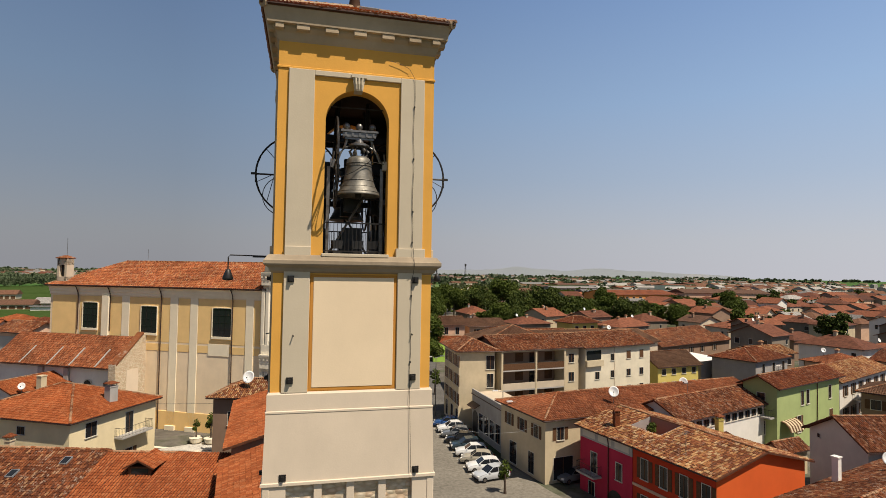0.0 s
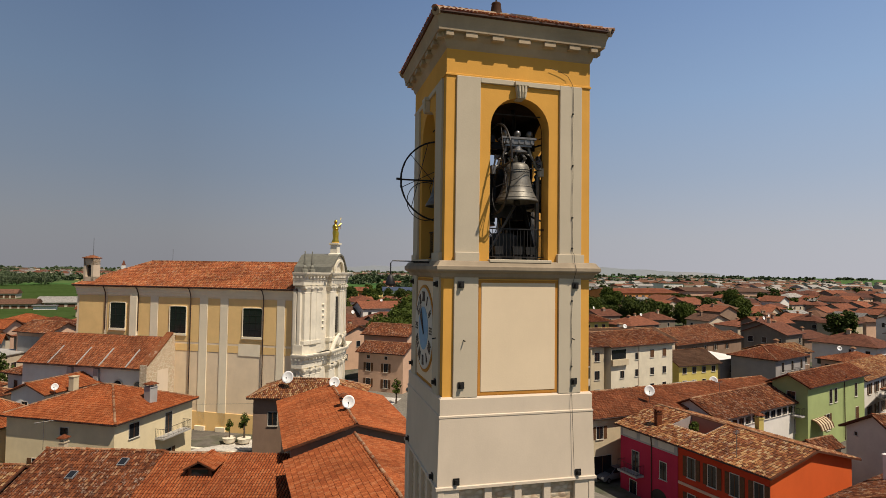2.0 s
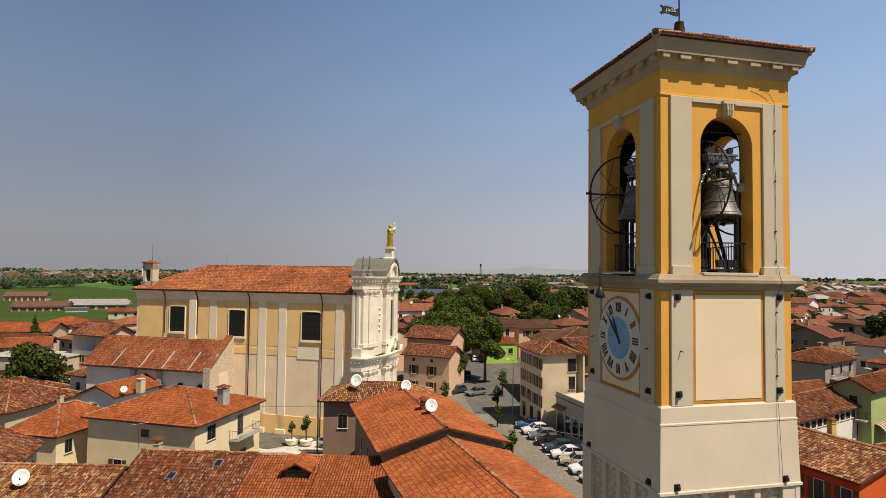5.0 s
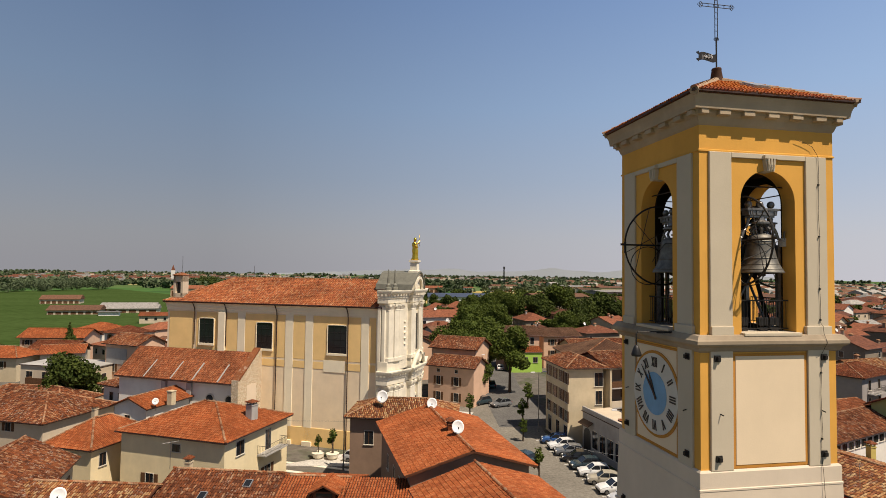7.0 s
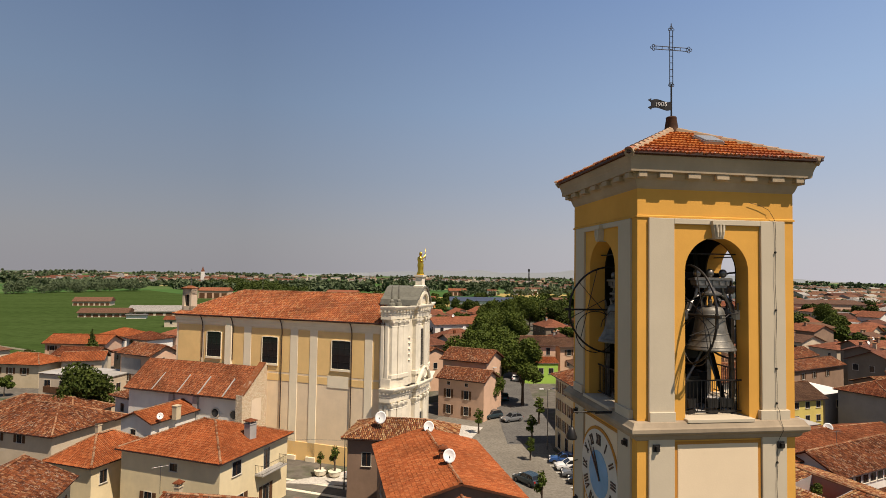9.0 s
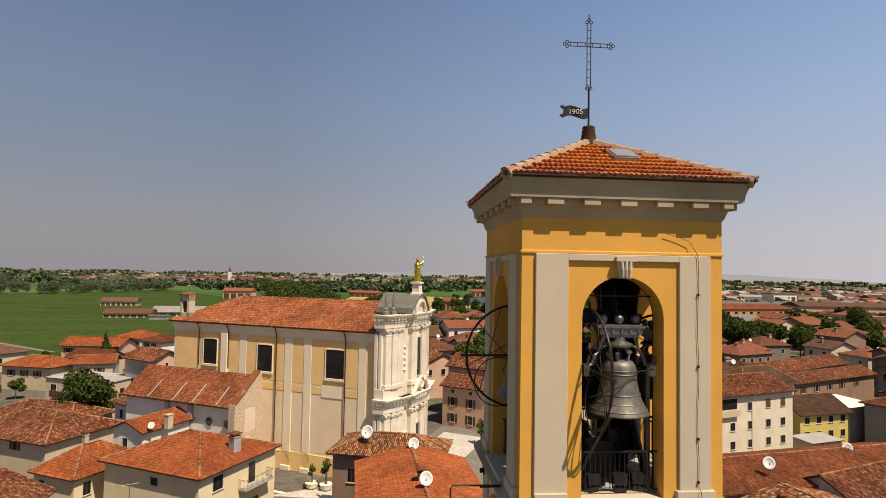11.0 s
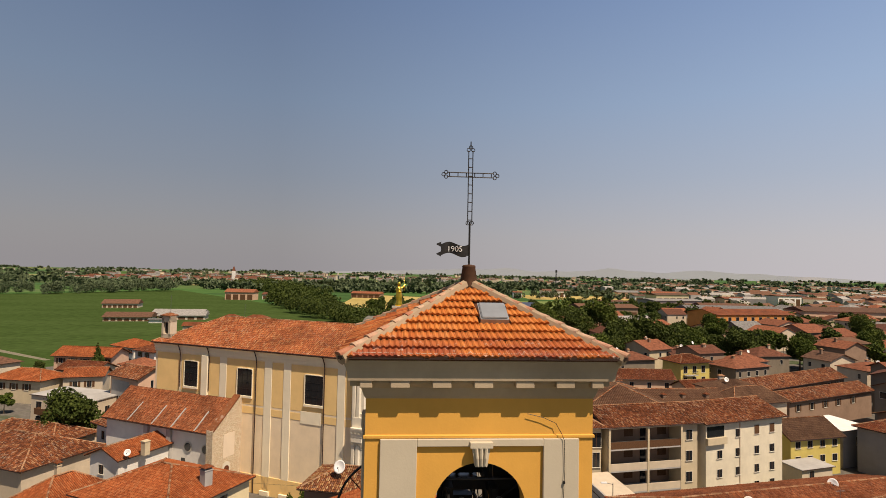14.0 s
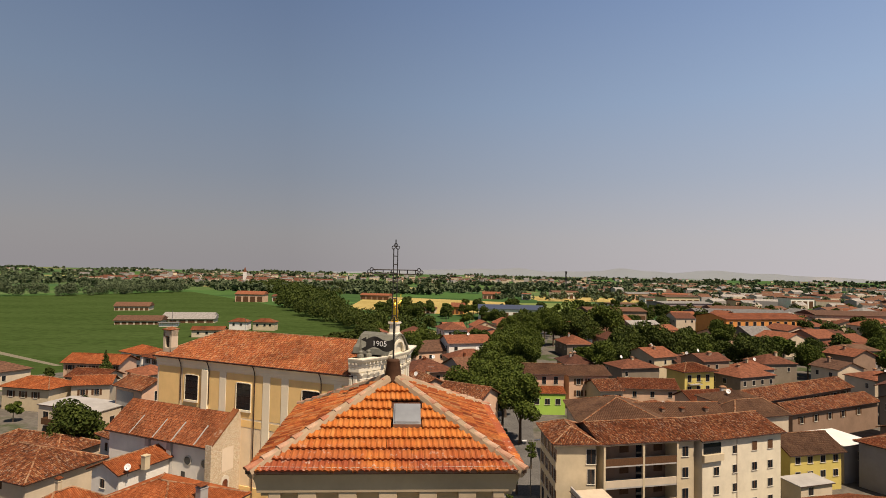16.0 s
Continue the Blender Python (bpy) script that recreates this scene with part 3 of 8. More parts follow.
for tip in (0.90, 1.15):
    loft(vb, [[(-0.735, -0.012, tip - 0.07), (-0.735, 0.012, tip - 0.07), (-0.735, 0.012, tip + 0.07), (-0.735, -0.012, tip + 0.07)], [(-0.86, -0.012, tip - 0.01), (-0.86, 0.012, tip - 0.01), (-0.86, 0.012, tip + 0.01), (-0.86, -0.012, tip + 0.01)]])


def flutter(verts):
    """The pennant's sheet is beaten into waves along its length."""
    for v in verts:
        v.co.y += 0.055 * math.sin(9.0 * v.co.x) * min(1.0, -v.co.x * 3)


flutter(vb.verts)
vane = part("weather_vane", vb, M_IRON, cross, "dark sheet iron pennant dated 1905")
cur = bpy.data.curves.new("vane_date", "FONT")
cur.body, cur.size, cur.extrude = "1905", 0.2, 0.004
cur.align_x = cur.align_y = "CENTER"
tmp = bpy.data.objects.new("vane_date", cur)
tmp.matrix_world = pose(-0.38, -0.02, 1.03, 90, 0, 0)
scene.collection.objects.link(tmp)
bpy.context.view_layer.update()
tm = bpy.data.meshes.new_from_object(tmp.evaluated_get(bpy.context.evaluated_depsgraph_get()))
tm.transform(pose(-0.38, -0.02, 1.03, 90, 0, 0))
flutter(tm.vertices)
# pale enamel figures stand in for bright sky through cut-outs
tm.materials.append(M_DISH)
bpy.data.objects.remove(tmp)
dt = new("date", tm)
dt.parent = vane
dt["label"] = "pale figures 1905 for sky seen through a cut-out date"

# ---- bells with their yokes, wheels and frames ----
BELL_PROFILE = [(0.02, 0.98), (0.20, 0.97), (0.34, 0.93), (0.40, 0.86), (0.42, 0.76), (0.44, 0.60), (0.49, 0.40), (0.56, 0.24), (0.66, 0.10), (0.72, 0.03), (0.73, 0.0), (0.70, -0.005), (0.62, 0.08), (0.52, 0.24), (0.44, 0.45), (0.38, 0.75), (0.30, 0.88), (0.02, 0.90)]


def bell_thing(name, m, size, wheel_r, label, wheel_side=-1):
    """A bell on a weighted iron yoke with a ringing wheel. Local x is the swing axis, z=0 the axle at the bell's shoulder."""
    b = thing(name, label, "bell", m, "bells in the belfry")
    k = size
    prof = [(r * k * 0.97, z * k * 1.33 - 1.04 * k) for r, z in BELL_PROFILE]
    bell = part("bell_body", turned(bmesh.new(), prof, 36, cap=False), M_BRONZE, b, "grey bronze bell", True)
    for r, z in ((0.412, 0.78), (0.420, 0.72), (0.50, 0.36), (0.565, 0.21), (0.66, 0.085)):
        part("band", tube(bmesh.new(), [(r * k * math.cos(a), r * k * math.sin(a), z * k * 1.33 - 1.04 * k) for a in np.linspace(0, 2 * math.pi, 37)[:-1]], 0.012 * k, 5, True), M_BRONZE, bell)
    for a in np.linspace(0, 2 * math.pi, 7)[:-1]:
        c, s = math.cos(a), math.sin(a)
        part("crown_loop", tube(bmesh.new(), [(0.22 * k * c, 0.22 * k * s, 0.24 * k), (0.30 * k * c, 0.30 * k * s, 0.40 * k), (0.16 * k * c, 0.16 * k * s, 0.56 * k)], 0.05 * k, 6), M_STEEL, bell)
    part("crown_plate", turned(bmesh.new(), [(0.26 * k, 0.54 * k), (0.33 * k, 0.57 * k), (0.33 * k, 0.62 * k), (0.16 * k, 0.70 * k), (0.14 * k, 0.8 * k)], 20), M_STEEL, b, "cast crown plate")
    yoke = bmesh.new()
    rings = []
    for hx, hy, z in ((0.46, 0.12, 0.78), (0.46, 0.12, 0.84), (0.52, 0.16, 0.85), (0.54, 0.16, 1.00), (0.60, 0.20, 1.01), (0.60, 0.20, 1.07), (0.54, 0.15, 1.09)):
        rings.append([(-hx * k, -hy * k, z * k), (hx * k, -hy * k, z * k), (hx * k, hy * k, z * k), (-hx * k, hy * k, z * k)])
    block = part("counterweight", loft(yoke, rings), M_STEEL, b, "cast iron counterweight block")
    for x in (-0.44, -0.22, 0, 0.22, 0.44):
        part("rib", new_box((x - 0.03) * k, (x + 0.03) * k, -0.185 * k, -0.158 * k, 0.87 * k, 0.99 * k), M_STEEL, block)
    for x in (-0.42, 0.0, 0.42):
        part("ball_finial", turned(bmesh.new(), [(0.05 * k, 1.06 * k), (0.05 * k, 1.11 * k), (0.09 * k, 1.13 * k), (0.12 * k, 1.21 * k), (0.10 * k, 1.29 * k), (0.05 * k, 1.335 * k), (0.01 * k, 1.34 * k)], 16, (x * k, 0, 0)), M_STEEL, b, "polished iron ball", True)
    for sx in (-1, 1):
        part("yoke_arm", tube(bmesh.new(), [(sx * 0.40 * k, 0, 0.8 * k), (sx * 0.47 * k, 0, 0.52 * k), (sx * 0.60 * k, 0, 0.34 * k), (sx * 0.68 * k, 0, 0.12 * k), (sx * 0.86 * k, 0, 0.02 * k)], 0.05 * k), M_STEEL, b, "forged iron yoke arm")
        part("yoke_strut", tube(bmesh.new(), [(sx * 0.28 * k, 0, 0.60 * k), (sx * 0.48 * k, 0, 0.50 * k)], 0.035 * k), M_STEEL, b)
        part("bearing", new_box(sx * 0.84 * k - 0.07 * k, sx * 0.84 * k + 0.07 * k, -0.11 * k, 0.11 * k, -0.16 * k, 0.12 * k), M_TRIM if sx > 0 else M_STEEL, b, "pale painted axle bearing")
        part("spring_arm", tube(bmesh.new(), [(sx * 0.84 * k, -0.08, 0.06 * k), (sx * 0.80 * k, -0.16, 0.34 * k)], 0.03 * k), M_STEEL, b)
    part("striker_rod", tube(bmesh.new(), [(-0.84 * k, -0.30 * k, -0.62 * k), (-0.2 * k, -0.52 * k, -0.34 * k), (0.3 * k, -0.46 * k, 0.02 * k), (0.8 * k, -0.16 * k, 0.02 * k)], 0.013 * k, 5), M_IRON, b)
    part("clapper", turned(bmesh.new(), [(0.03 * k, -1.16 * k), (0.10 * k, -1.12 * k), (0.11 * k, -1.0 * k), (0.04 * k, -0.85 * k), (0.03 * k, -0.1 * k)], 12), M_IRON, b)
    wx = wheel_side * 0.74 * k
    n = 44
    wheel = part("wheel", tube(bmesh.new(), [(wx, wheel_r * math.cos(a), wheel_r * math.sin(a)) for a in np.linspace(0, 2 * math.pi, n + 1)[:-1]], 0.034, 6, True), M_IRON, b, "thin black iron ringing wheel")
    for a0, a1, r in ((0.0, math.pi, 0.034), (0.75, math.pi + 0.2, 0.013), (2.45, 5.3, 0.013), (3.9, 1.9, 0.013)):
        part("spoke", tube(bmesh.new(), [(wx, wheel_r * math.cos(a0), wheel_r * math.sin(a0)), (wx, wheel_r * math.cos(a1), wheel_r * math.sin(a1))], r, 5), M_IRON, wheel)
    for cy, cz, rr in ((-0.35, -0.52, 0.48),):
        part("rope_ring", tube(bmesh.new(), [(wx - 0.04, cy * wheel_r + rr * wheel_r * math.cos(a), cz * wheel_r + rr * wheel_r * math.sin(a)) for a in np.linspace(0, 2 * math.pi, 25)[:-1]], 0.016, 5, True), M_IRON, wheel)
    part("rope_stop", new_box(wx - 0.03, wx + 0.03, -wheel_r - 0.16, -wheel_r + 0.03, -0.03, 0.05), M_IRON, wheel)
    part("rope_shoe", new_box(wx - 0.035, wx + 0.035, -wheel_r - 0.02, -wheel_r + 0.04, -0.30, 0.10), M_IRON, wheel)
    return b


# one bell in each opening, axles across the opening
BELLS = [
    ("large_bell", pose(0.10, -1.97, 26.74, 0, 0, 0), 1.0, 1.45, "large bronze bell hung in the front arch", -1),
    ("shaded_bell", pose(-1.86, -0.05, 26.68, 0, 0, -90), 0.96, 1.45, "bronze bell in the arch over the clock", -1),
    ("far_bell", pose(0.0, 1.86, 26.2, 0, 0, 180), 0.95, 1.35, "bronze bell in the far arch", -1),
    ("street_bell", pose(1.86, 0.0, 26.6, 0, 0, 90), 0.88, 1.40, "bronze bell in the arch over the street", -1),
]
for nm, m, k, wr, lab, sd in BELLS:
    bell_thing(nm, m, k, wr, lab, sd)

frame_thing = thing("bell_cage", "dark steel cage that carries the bells", "bell cage", pose(0, 0, 23.78))
for turn in (0, -90, 180, 90):
    for s in (-1, 1):
        bm = new_box(s * 0.86 - 0.05, s * 0.86 + 0.05, -1.93, -1.79, 0, 2.85)
        bmesh.ops.transform(bm, matrix=pose(0, 0, 0, 0, 0, turn), verts=bm.verts)
        part("upright", bm, M_STEEL, frame_thing)
    bm = new_box(-0.98, 0.98, -1.3, -1.2, 1.9, 2.1)
    bmesh.ops.transform(bm, matrix=pose(0, 0, 0, 0, 0, turn), verts=bm.verts)
    part("cross_beam", bm, M_IRON, frame_thing)
    bm = tube(bmesh.new(), [(-1.02, -2.1, 4.75), (1.02, -2.1, 4.75)], 0.022)
    bmesh.ops.transform(bm, matrix=pose(0, 0, 0, 0, 0, turn), verts=bm.verts)
    part("tie_rod", bm, M_IRON, frame_thing)
for k in range(4):
    bm = new_box(-1.3, 1.3, -0.62, -0.44, 3.95 + 0.02 * k, 4.20 + 0.02 * k)
    bmesh.ops.transform(bm, matrix=pose(0, 0, 0, 0, 0, 90 * k), verts=bm.verts)
    part("head_beam", bm, M_IRON, frame_thing, "dark iron head beam")
    bm = tube(bmesh.new(), [(-1.15, -1.15, 0), (-0.62, -0.62, 3.1), (-0.5, -0.5, 5.4)], 0.07, 6)
    bmesh.ops.transform(bm, matrix=pose(0, 0, 0, 0, 0, 90 * k), verts=bm.verts)
    part("raking_post", bm, M_IRON, frame_thing)
    bm = tube(bmesh.new(), [(-0.75, -1.35, 0.1), (0.7, -1.35, 2.6)], 0.045, 6)
    bmesh.ops.transform(bm, matrix=pose(0, 0, 0, 0, 0, 90 * k), verts=bm.verts)
    part("brace", bm, M_STEEL, frame_thing)
    bm = new_box(-0.34, 0.34, -1.05, -0.75, 0.1, 0.95)
    bmesh.ops.transform(bm, matrix=pose(0, 0, 0, 0, 0, 90 * k), verts=bm.verts)
    part("motor_box", bm, M_BLACK, frame_thing, "black ringing motor housing")
for k in range(4):
    bm = new_box(-0.30, 0.30, -1.02, -0.72, 1.5, 3.3)
    bmesh.ops.transform(bm, matrix=pose(0, 0, 0, 0, 0, 90 * k), verts=bm.verts)
    part("switch_cabinet", bm, M_BLACK, frame_thing, "tall black ringing switch cabinet")
for x in (-0.8, 0.8):
    part("floor_beam", new_box(x - 0.08, x + 0.08, -1.85, 1.85, 0.0, 0.16), M_IRON, frame_thing)

for turn, lab in ((0, "black iron railing across the front arch"), (-90, "black iron railing across the shaded arch"), (180, "black iron railing across the far arch"), (90, "black iron railing across the street arch")):
    rail = thing("railing", lab, "railing", pose(0, 0, 23.80, 0, 0, turn), "belfry railings")
    part("top_rail", new_box(-0.98, 0.98, -2.16, -2.12, 0.98, 1.02), M_IRON, rail)
    part("bottom_rail", new_box(-0.98, 0.98, -2.155, -2.125, 0.08, 0.11), M_IRON, rail)
    me = mesh_of("bar", new_box(-0.008, 0.008, -0.008, 0.008, 0, 0.9), M_IRON)
    for x in np.arange(-0.9, 0.95, 0.12):
        piece("bar", me, rail, pose(x, -2.14, 0.1))

# floodlights behind the railing
for x, y, z, a in ((-0.55, -1.95, 23.80, 20), (0.12, -2.0, 23.80, -5), (0.62, -1.95, 23.80, -15), (0.1, 1.9, 24.25, 10)):
    fl = thing("floodlight", "small black floodlight on the belfry floor", "floodlight", pose(x, y, z, 0, 0, a), "belfry floodlights")
    part("base", new_box(-0.14, 0.14, -0.08, 0.08, 0.0, 0.12), M_BLACK, fl)
    part("housing", prism(bmesh.new(), [(-0.15, 0.18), (0.15, 0.18), (0.18, 0.44), (-0.18, 0.44)], -0.09, 0.06), M_BLACK, fl)
    part("bracket", tube(bmesh.new(), [(-0.17, 0, 0.1), (-0.19, 0, 0.3), (-0.15, 0, 0.34)], 0.015), M_IRON, fl)

# lamp arm and small fittings on the string course, clock side and street side
arm = thing("lamp_arm", "black iron bracket arm with a hanging lamp", "wall lamp", pose(-2.55, 0, 23.7))
part("arm", tube(bmesh.new(), [(0.0, -1.2, 0.0), (-1.30, -1.2, 0.02), (-1.36, -1.2, -0.05), (-1.36, -1.2, -0.45)], 0.022), M_IRON, arm)
part("stay", tube(bmesh.new(), [(0.0, -1.2, -0.02), (-0.62, -1.2, -0.02)], 0.03), M_IRON, arm)
part("lamp_head", turned(bmesh.new(), [(0.05, -0.42), (0.09, -0.5), (0.17, -0.72), (0.15, -0.78), (0.04, -0.8)], 12, (-1.36, -1.2, 0)), M_BLACK, arm, "black lamp head", True)
arm2 = thing("lamp_arm", "black iron bracket arm on the street side", "wall lamp", pose(2.55, 0, 23.6))
part("arm", tube(bmesh.new(), [(0.0, -1.2, 0.0), (0.38, -1.2, 0.02), (0.40, -1.2, -0.4)], 0.022), M_IRON, arm2)
part("lamp_head", turned(bmesh.new(), [(0.05, -0.38), (0.08, -0.45), (0.14, -0.62), (0.04, -0.66)], 12, (0.40, -1.2, 0)), M_BLACK, arm2, "black lamp head", True)

# the tower and all that hangs in it, brought to its true size about the belfry floor
TRUE_SIZE = Matrix.Translation((0, 0, 23)) @ Matrix.Scale(0.94, 4) @ Matrix.Translation((0, 0, -23))
for ob in list(scene.collection.all_objects):
    if ob.parent is None and ob.type in {"EMPTY", "MESH"}:
        ob.matrix_basis = TRUE_SIZE @ ob.matrix_basis

# ---- houses: one builder for all ----
WINDOW_CACHE = {}


def window_meshes(w, h, style):
    key = (round(w, 2), round(h, 2), style)
    if key not in WINDOW_CACHE:
        fr = bmesh.new()
        t, dpt = 0.055, 0.05
        box(fr, -w / 2 - t, -w / 2, -dpt, 0.02, -h / 2, h / 2)
        box(fr, w / 2, w / 2 + t, -dpt, 0.02, -h / 2, h / 2)
        box(fr, -w / 2 - t, w / 2 + t, -dpt, 0.02, h / 2, h / 2 + t)
        box(fr, -w / 2 - t - 0.05, w / 2 + t + 0.05, -dpt - 0.07, 0.02, -h / 2 - 0.07, -h / 2)
        frame_me = mesh_of("window", fr, M_TRIM)
        pn = new_box(-w / 2, w / 2, -0.012, 0.01, -h / 2, h / 2)
        pane_me = mesh_of("pane", pn, M_GLASS_DARK)
        sash = bmesh.new()
        box(sash, -0.035, 0.035, -0.035, 0.0, -h / 2, h / 2)
        sash_me = mesh_of("sash", sash, M_WOOD)
        sh = new_box(-w / 4, w / 4, -0.05, 0.0, -h / 2, h / 2)
        shut_me = mesh_of("shutter", sh, M_SHUTTER_G if style == "green" else M_WOOD)
        WINDOW_CACHE[key] = (frame_me, pane_me, sash_me, shut_me)
    return WINDOW_CACHE[key]


def add_window(parent, m, w, h, style="plain"):
    """m: pose of the window's middle on the wall, local -y outwards."""
    fr, pn, sa, sh = window_meshes(w, h, style)
    ob = piece("window", fr, parent, m)
    piece("pane", pn, ob, Matrix())
    if style != "far":
        piece("sash", sa, ob, Matrix())
    if style in ("wood", "green"):
        for s in (-1, 1):
            piece("shutter", sh, ob, pose(s * (w * 0.75 + 0.12), 0, 0))
    elif style == "closed":
        for s in (-1, 1):
            piece("shutter", sh, ob, pose(s * w / 4, -0.02, 0))
    return ob


def roof_faces(w, d, ze, zr, o, kind, hip_l=True, hip_r=True):
    """Sloping faces as polygons, eave edge first."""
    a, b, c, e = (-o, -o), (w + o, -o), (w + o, d + o), (-o, d + o)
    P = lambda q, z: (q[0], q[1], z)
    if kind == "gable_x":
        r1, r2 = (-o, d / 2, zr), (w + o, d / 2, zr)
        return [[P(a, ze), P(b, ze), r2, r1], [P(c, ze), P(e, ze), r1, r2]], [(r1, r2)]
    if kind == "gable_y":
        r1, r2 = (w / 2, -o, zr), (w / 2, d + o, zr)
        return [[P(b, ze), P(c, ze), r2, r1], [P(e, ze), P(a, ze), r1, r2]], [(r1, r2)]
    if kind == "shed":
        return [[P(a, ze), P(b, ze), (w + o, d + o, zr), (-o, d + o, zr)]], []
    if kind == "hip_x":
        h = d / 2 + o
        r1 = (-o + (h if hip_l else 0), d / 2, zr)
        r2 = (w + o - (h if hip_r else 0), d / 2, zr)
        fs = [[P(a, ze), P(b, ze), r2, r1], [P(c, ze), P(e, ze), r1, r2]]
        lines = [(r1, r2)]
        if hip_l:
            fs.append([P(e, ze), P(a, ze), r1])
            lines += [(P(a, ze), r1), (P(e, ze), r1)]
        if hip_r:
            fs.append([P(b, ze), P(c, ze), r2])
            lines += [(P(b, ze), r2), (P(c, ze), r2)]
        return fs, lines
    h = w / 2 + o
    r1, r2 = (w / 2, -o + h, zr), (w / 2, d + o - h, zr)
    fs = [[P(b, ze), P(c, ze), r2, r1], [P(e, ze), P(a, ze), r1, r2], [P(a, ze), P(b, ze), r1], [P(c, ze), P(e, ze), r2]]
    return fs, [(r1, r2), (P(a, ze), r1), (P(b, ze), r1), (P(c, ze), r2), (P(e, ze), r2)]


HOUSES = []
SEED = [11]


def house(label, at, ang, w, d, ze, zr, roof, wall, tile, o=0.6, windows=(), near=True, name="house", category="house", group="", hip_l=True, hip_r=True, pitch=0.22, course=0.38, jitter=1.0, ridge=True, z0=-0.3, cut=None):
    """A house whose eaves cover the rectangle w by d, its corner at `at`. The walls stand o inside the eaves."""
    SEED[0] += 7
    HOUSES.append((at[0], at[1], ang, w, d))
    t = thing(name, label, category, pose(at[0], at[1], 0, 0, 0, ang), group)
    W, D = w - 2 * o, d - 2 * o
    sh = pose(o, o, 0)
    fs, lines = roof_faces(W, D, ze, zr, o, roof, hip_l, hip_r)
    fs = [[tuple(sh @ Vector(p)) for p in f] for f in fs]
    lines = [tuple(tuple(sh @ Vector(p)) for p in l) for l in lines]
    if cut:
        # an opening let into the front slope, from part way up to the ridge
        u0, u1, k = cut
        ry = d / 2
        q = lambda x, s: (x, ry * s, ze + (zr - ze) * s)
        fs = [[q(0, 0), q(u0, 0), q(u0, 1), q(0, 1)], [q(u1, 0), q(w, 0), q(w, 1), q(u1, 1)], [q(u0, 0), q(u1, 0), q(u1, k), q(u0, k)], fs[1]]
    rise = (zr - ze)
    # walls up to the underside of the roof
    wb = bmesh.new()
    x0, x1, y0, y1 = o, w - o, o, d - o
    if roof == "gable_x":
        k = ze + rise * o / (d / 2) - 0.12
        prism_poly = [(y0, z0), (y1, z0), (y1, k), (d / 2, zr - 0.14), (y0, k)]
        if cut:
            prism_poly = [(y0, z0), (y1, z0), (y1, k), (d / 2 + 0.1, zr - 0.14), (d / 2 + 0.1, k - 0.3), (y0, k - 0.3)]
            tri = [(y0, k - 0.3), (d / 2 + 0.1, k - 0.3), (d / 2 + 0.1, zr - 0.14), (d / 2, zr - 0.14), (y0, k)]
            for xa, xb in ((x0, cut[0] - 0.02), (cut[1] + 0.02, x1)):
                loft(wb, [[(xa, y, z) for y, z in tri], [(xb, y, z) for y, z in tri]])
        loft(wb, [[(x0, y, z) for y, z in prism_poly], [(x1, y, z) for y, z in prism_poly]])
    elif roof == "gable_y":
        k = ze + rise * o / (w / 2) - 0.12
        pp = [(x0, z0), (x1, z0), (x1, k), (w / 2, zr - 0.14), (x0, k)]
        loft(wb, [[(x, y0, z) for x, z in pp], [(x, y1, z) for x, z in pp]])
    elif roof == "shed":
        k0, k1 = ze + rise * o / d - 0.12, zr - rise * o / d - 0.12
        pp = [(y0, z0), (y1, z0), (y1, k1), (y0, k0)]
        loft(wb, [[(x0, y, z) for y, z in pp], [(x1, y, z) for y, z in pp]])
    else:
        half = (d if roof == "hip_x" else w) / 2
        k = ze + rise * o / half - 0.12
        if roof == "hip_x" and not (hip_l and hip_r):
            box(wb, x0, x1, y0, y1, z0, k)
            for side, x in ((hip_l, x0), (hip_r, x1)):
                if not side:
                    loft(wb, [[(x - 0.15, y0, k), (x - 0.15, y1, k), (x - 0.15, d / 2, zr - 0.14)], [(x + 0.15, y0, k), (x + 0.15, y1, k), (x + 0.15, d / 2, zr - 0.14)]])
        else:
            box(wb, x0, x1, y0, y1, z0, k)
    part("wall", wb, wall, t)
    # roof slab
    rb = bmesh.new()
    for f in fs:
        top = [Vector(p) for p in f]
        low = [p - Vector((0, 0, 0.16)) for p in top]
        loft(rb, [low, top])
    rf = part("roof", rb, M_ROOF_UNDER if near else tile, t)
    if near:
        tile_roof("roof_tiles", fs, tile, rf, pitch, course, pitch * 0.78, 0.07, SEED[0], jitter)
        if ridge:
            for i, (a, b) in enumerate(lines):
                ridge_row(rf, a, b, SEED[0] + i)
    single = math.hypot(at[0], at[1]) < 85
    gb = bmesh.new()
    for f in fs:
        a, b = Vector(f[0]), Vector(f[1])
        tube(gb, [a - Vector((0, 0, 0.08)), b - Vector((0, 0, 0.08))], 0.07, 6)
        if single:
            part("gutter", gb, M_GUTTER, rf)
            gb = bmesh.new()
    if single:
        gb.free()
    else:
        part("gutter", gb, M_GUTTER, rf)
    # windows: (face, along, height of middle, width, height, style)
    for fc, u, z, ww, hh, st in windows:
        add_window(t, face_pose(fc, u, z, x0, x1, y0, y1), ww, hh, st)
    return t


def face_pose(fc, u, z, x0, x1, y0, y1, out=0.0):
    if fc == "f":
        return pose(x0 + u, y0 - out, z)
    if fc == "b":
        return pose(x1 - u, y1 + out, z, 0, 0, 180)
    if fc == "r":
        return pose(x1 + out, y0 + u, z, 0, 0, 90)
    return pose(x0 - out, y1 - u, z, 0, 0, -90)


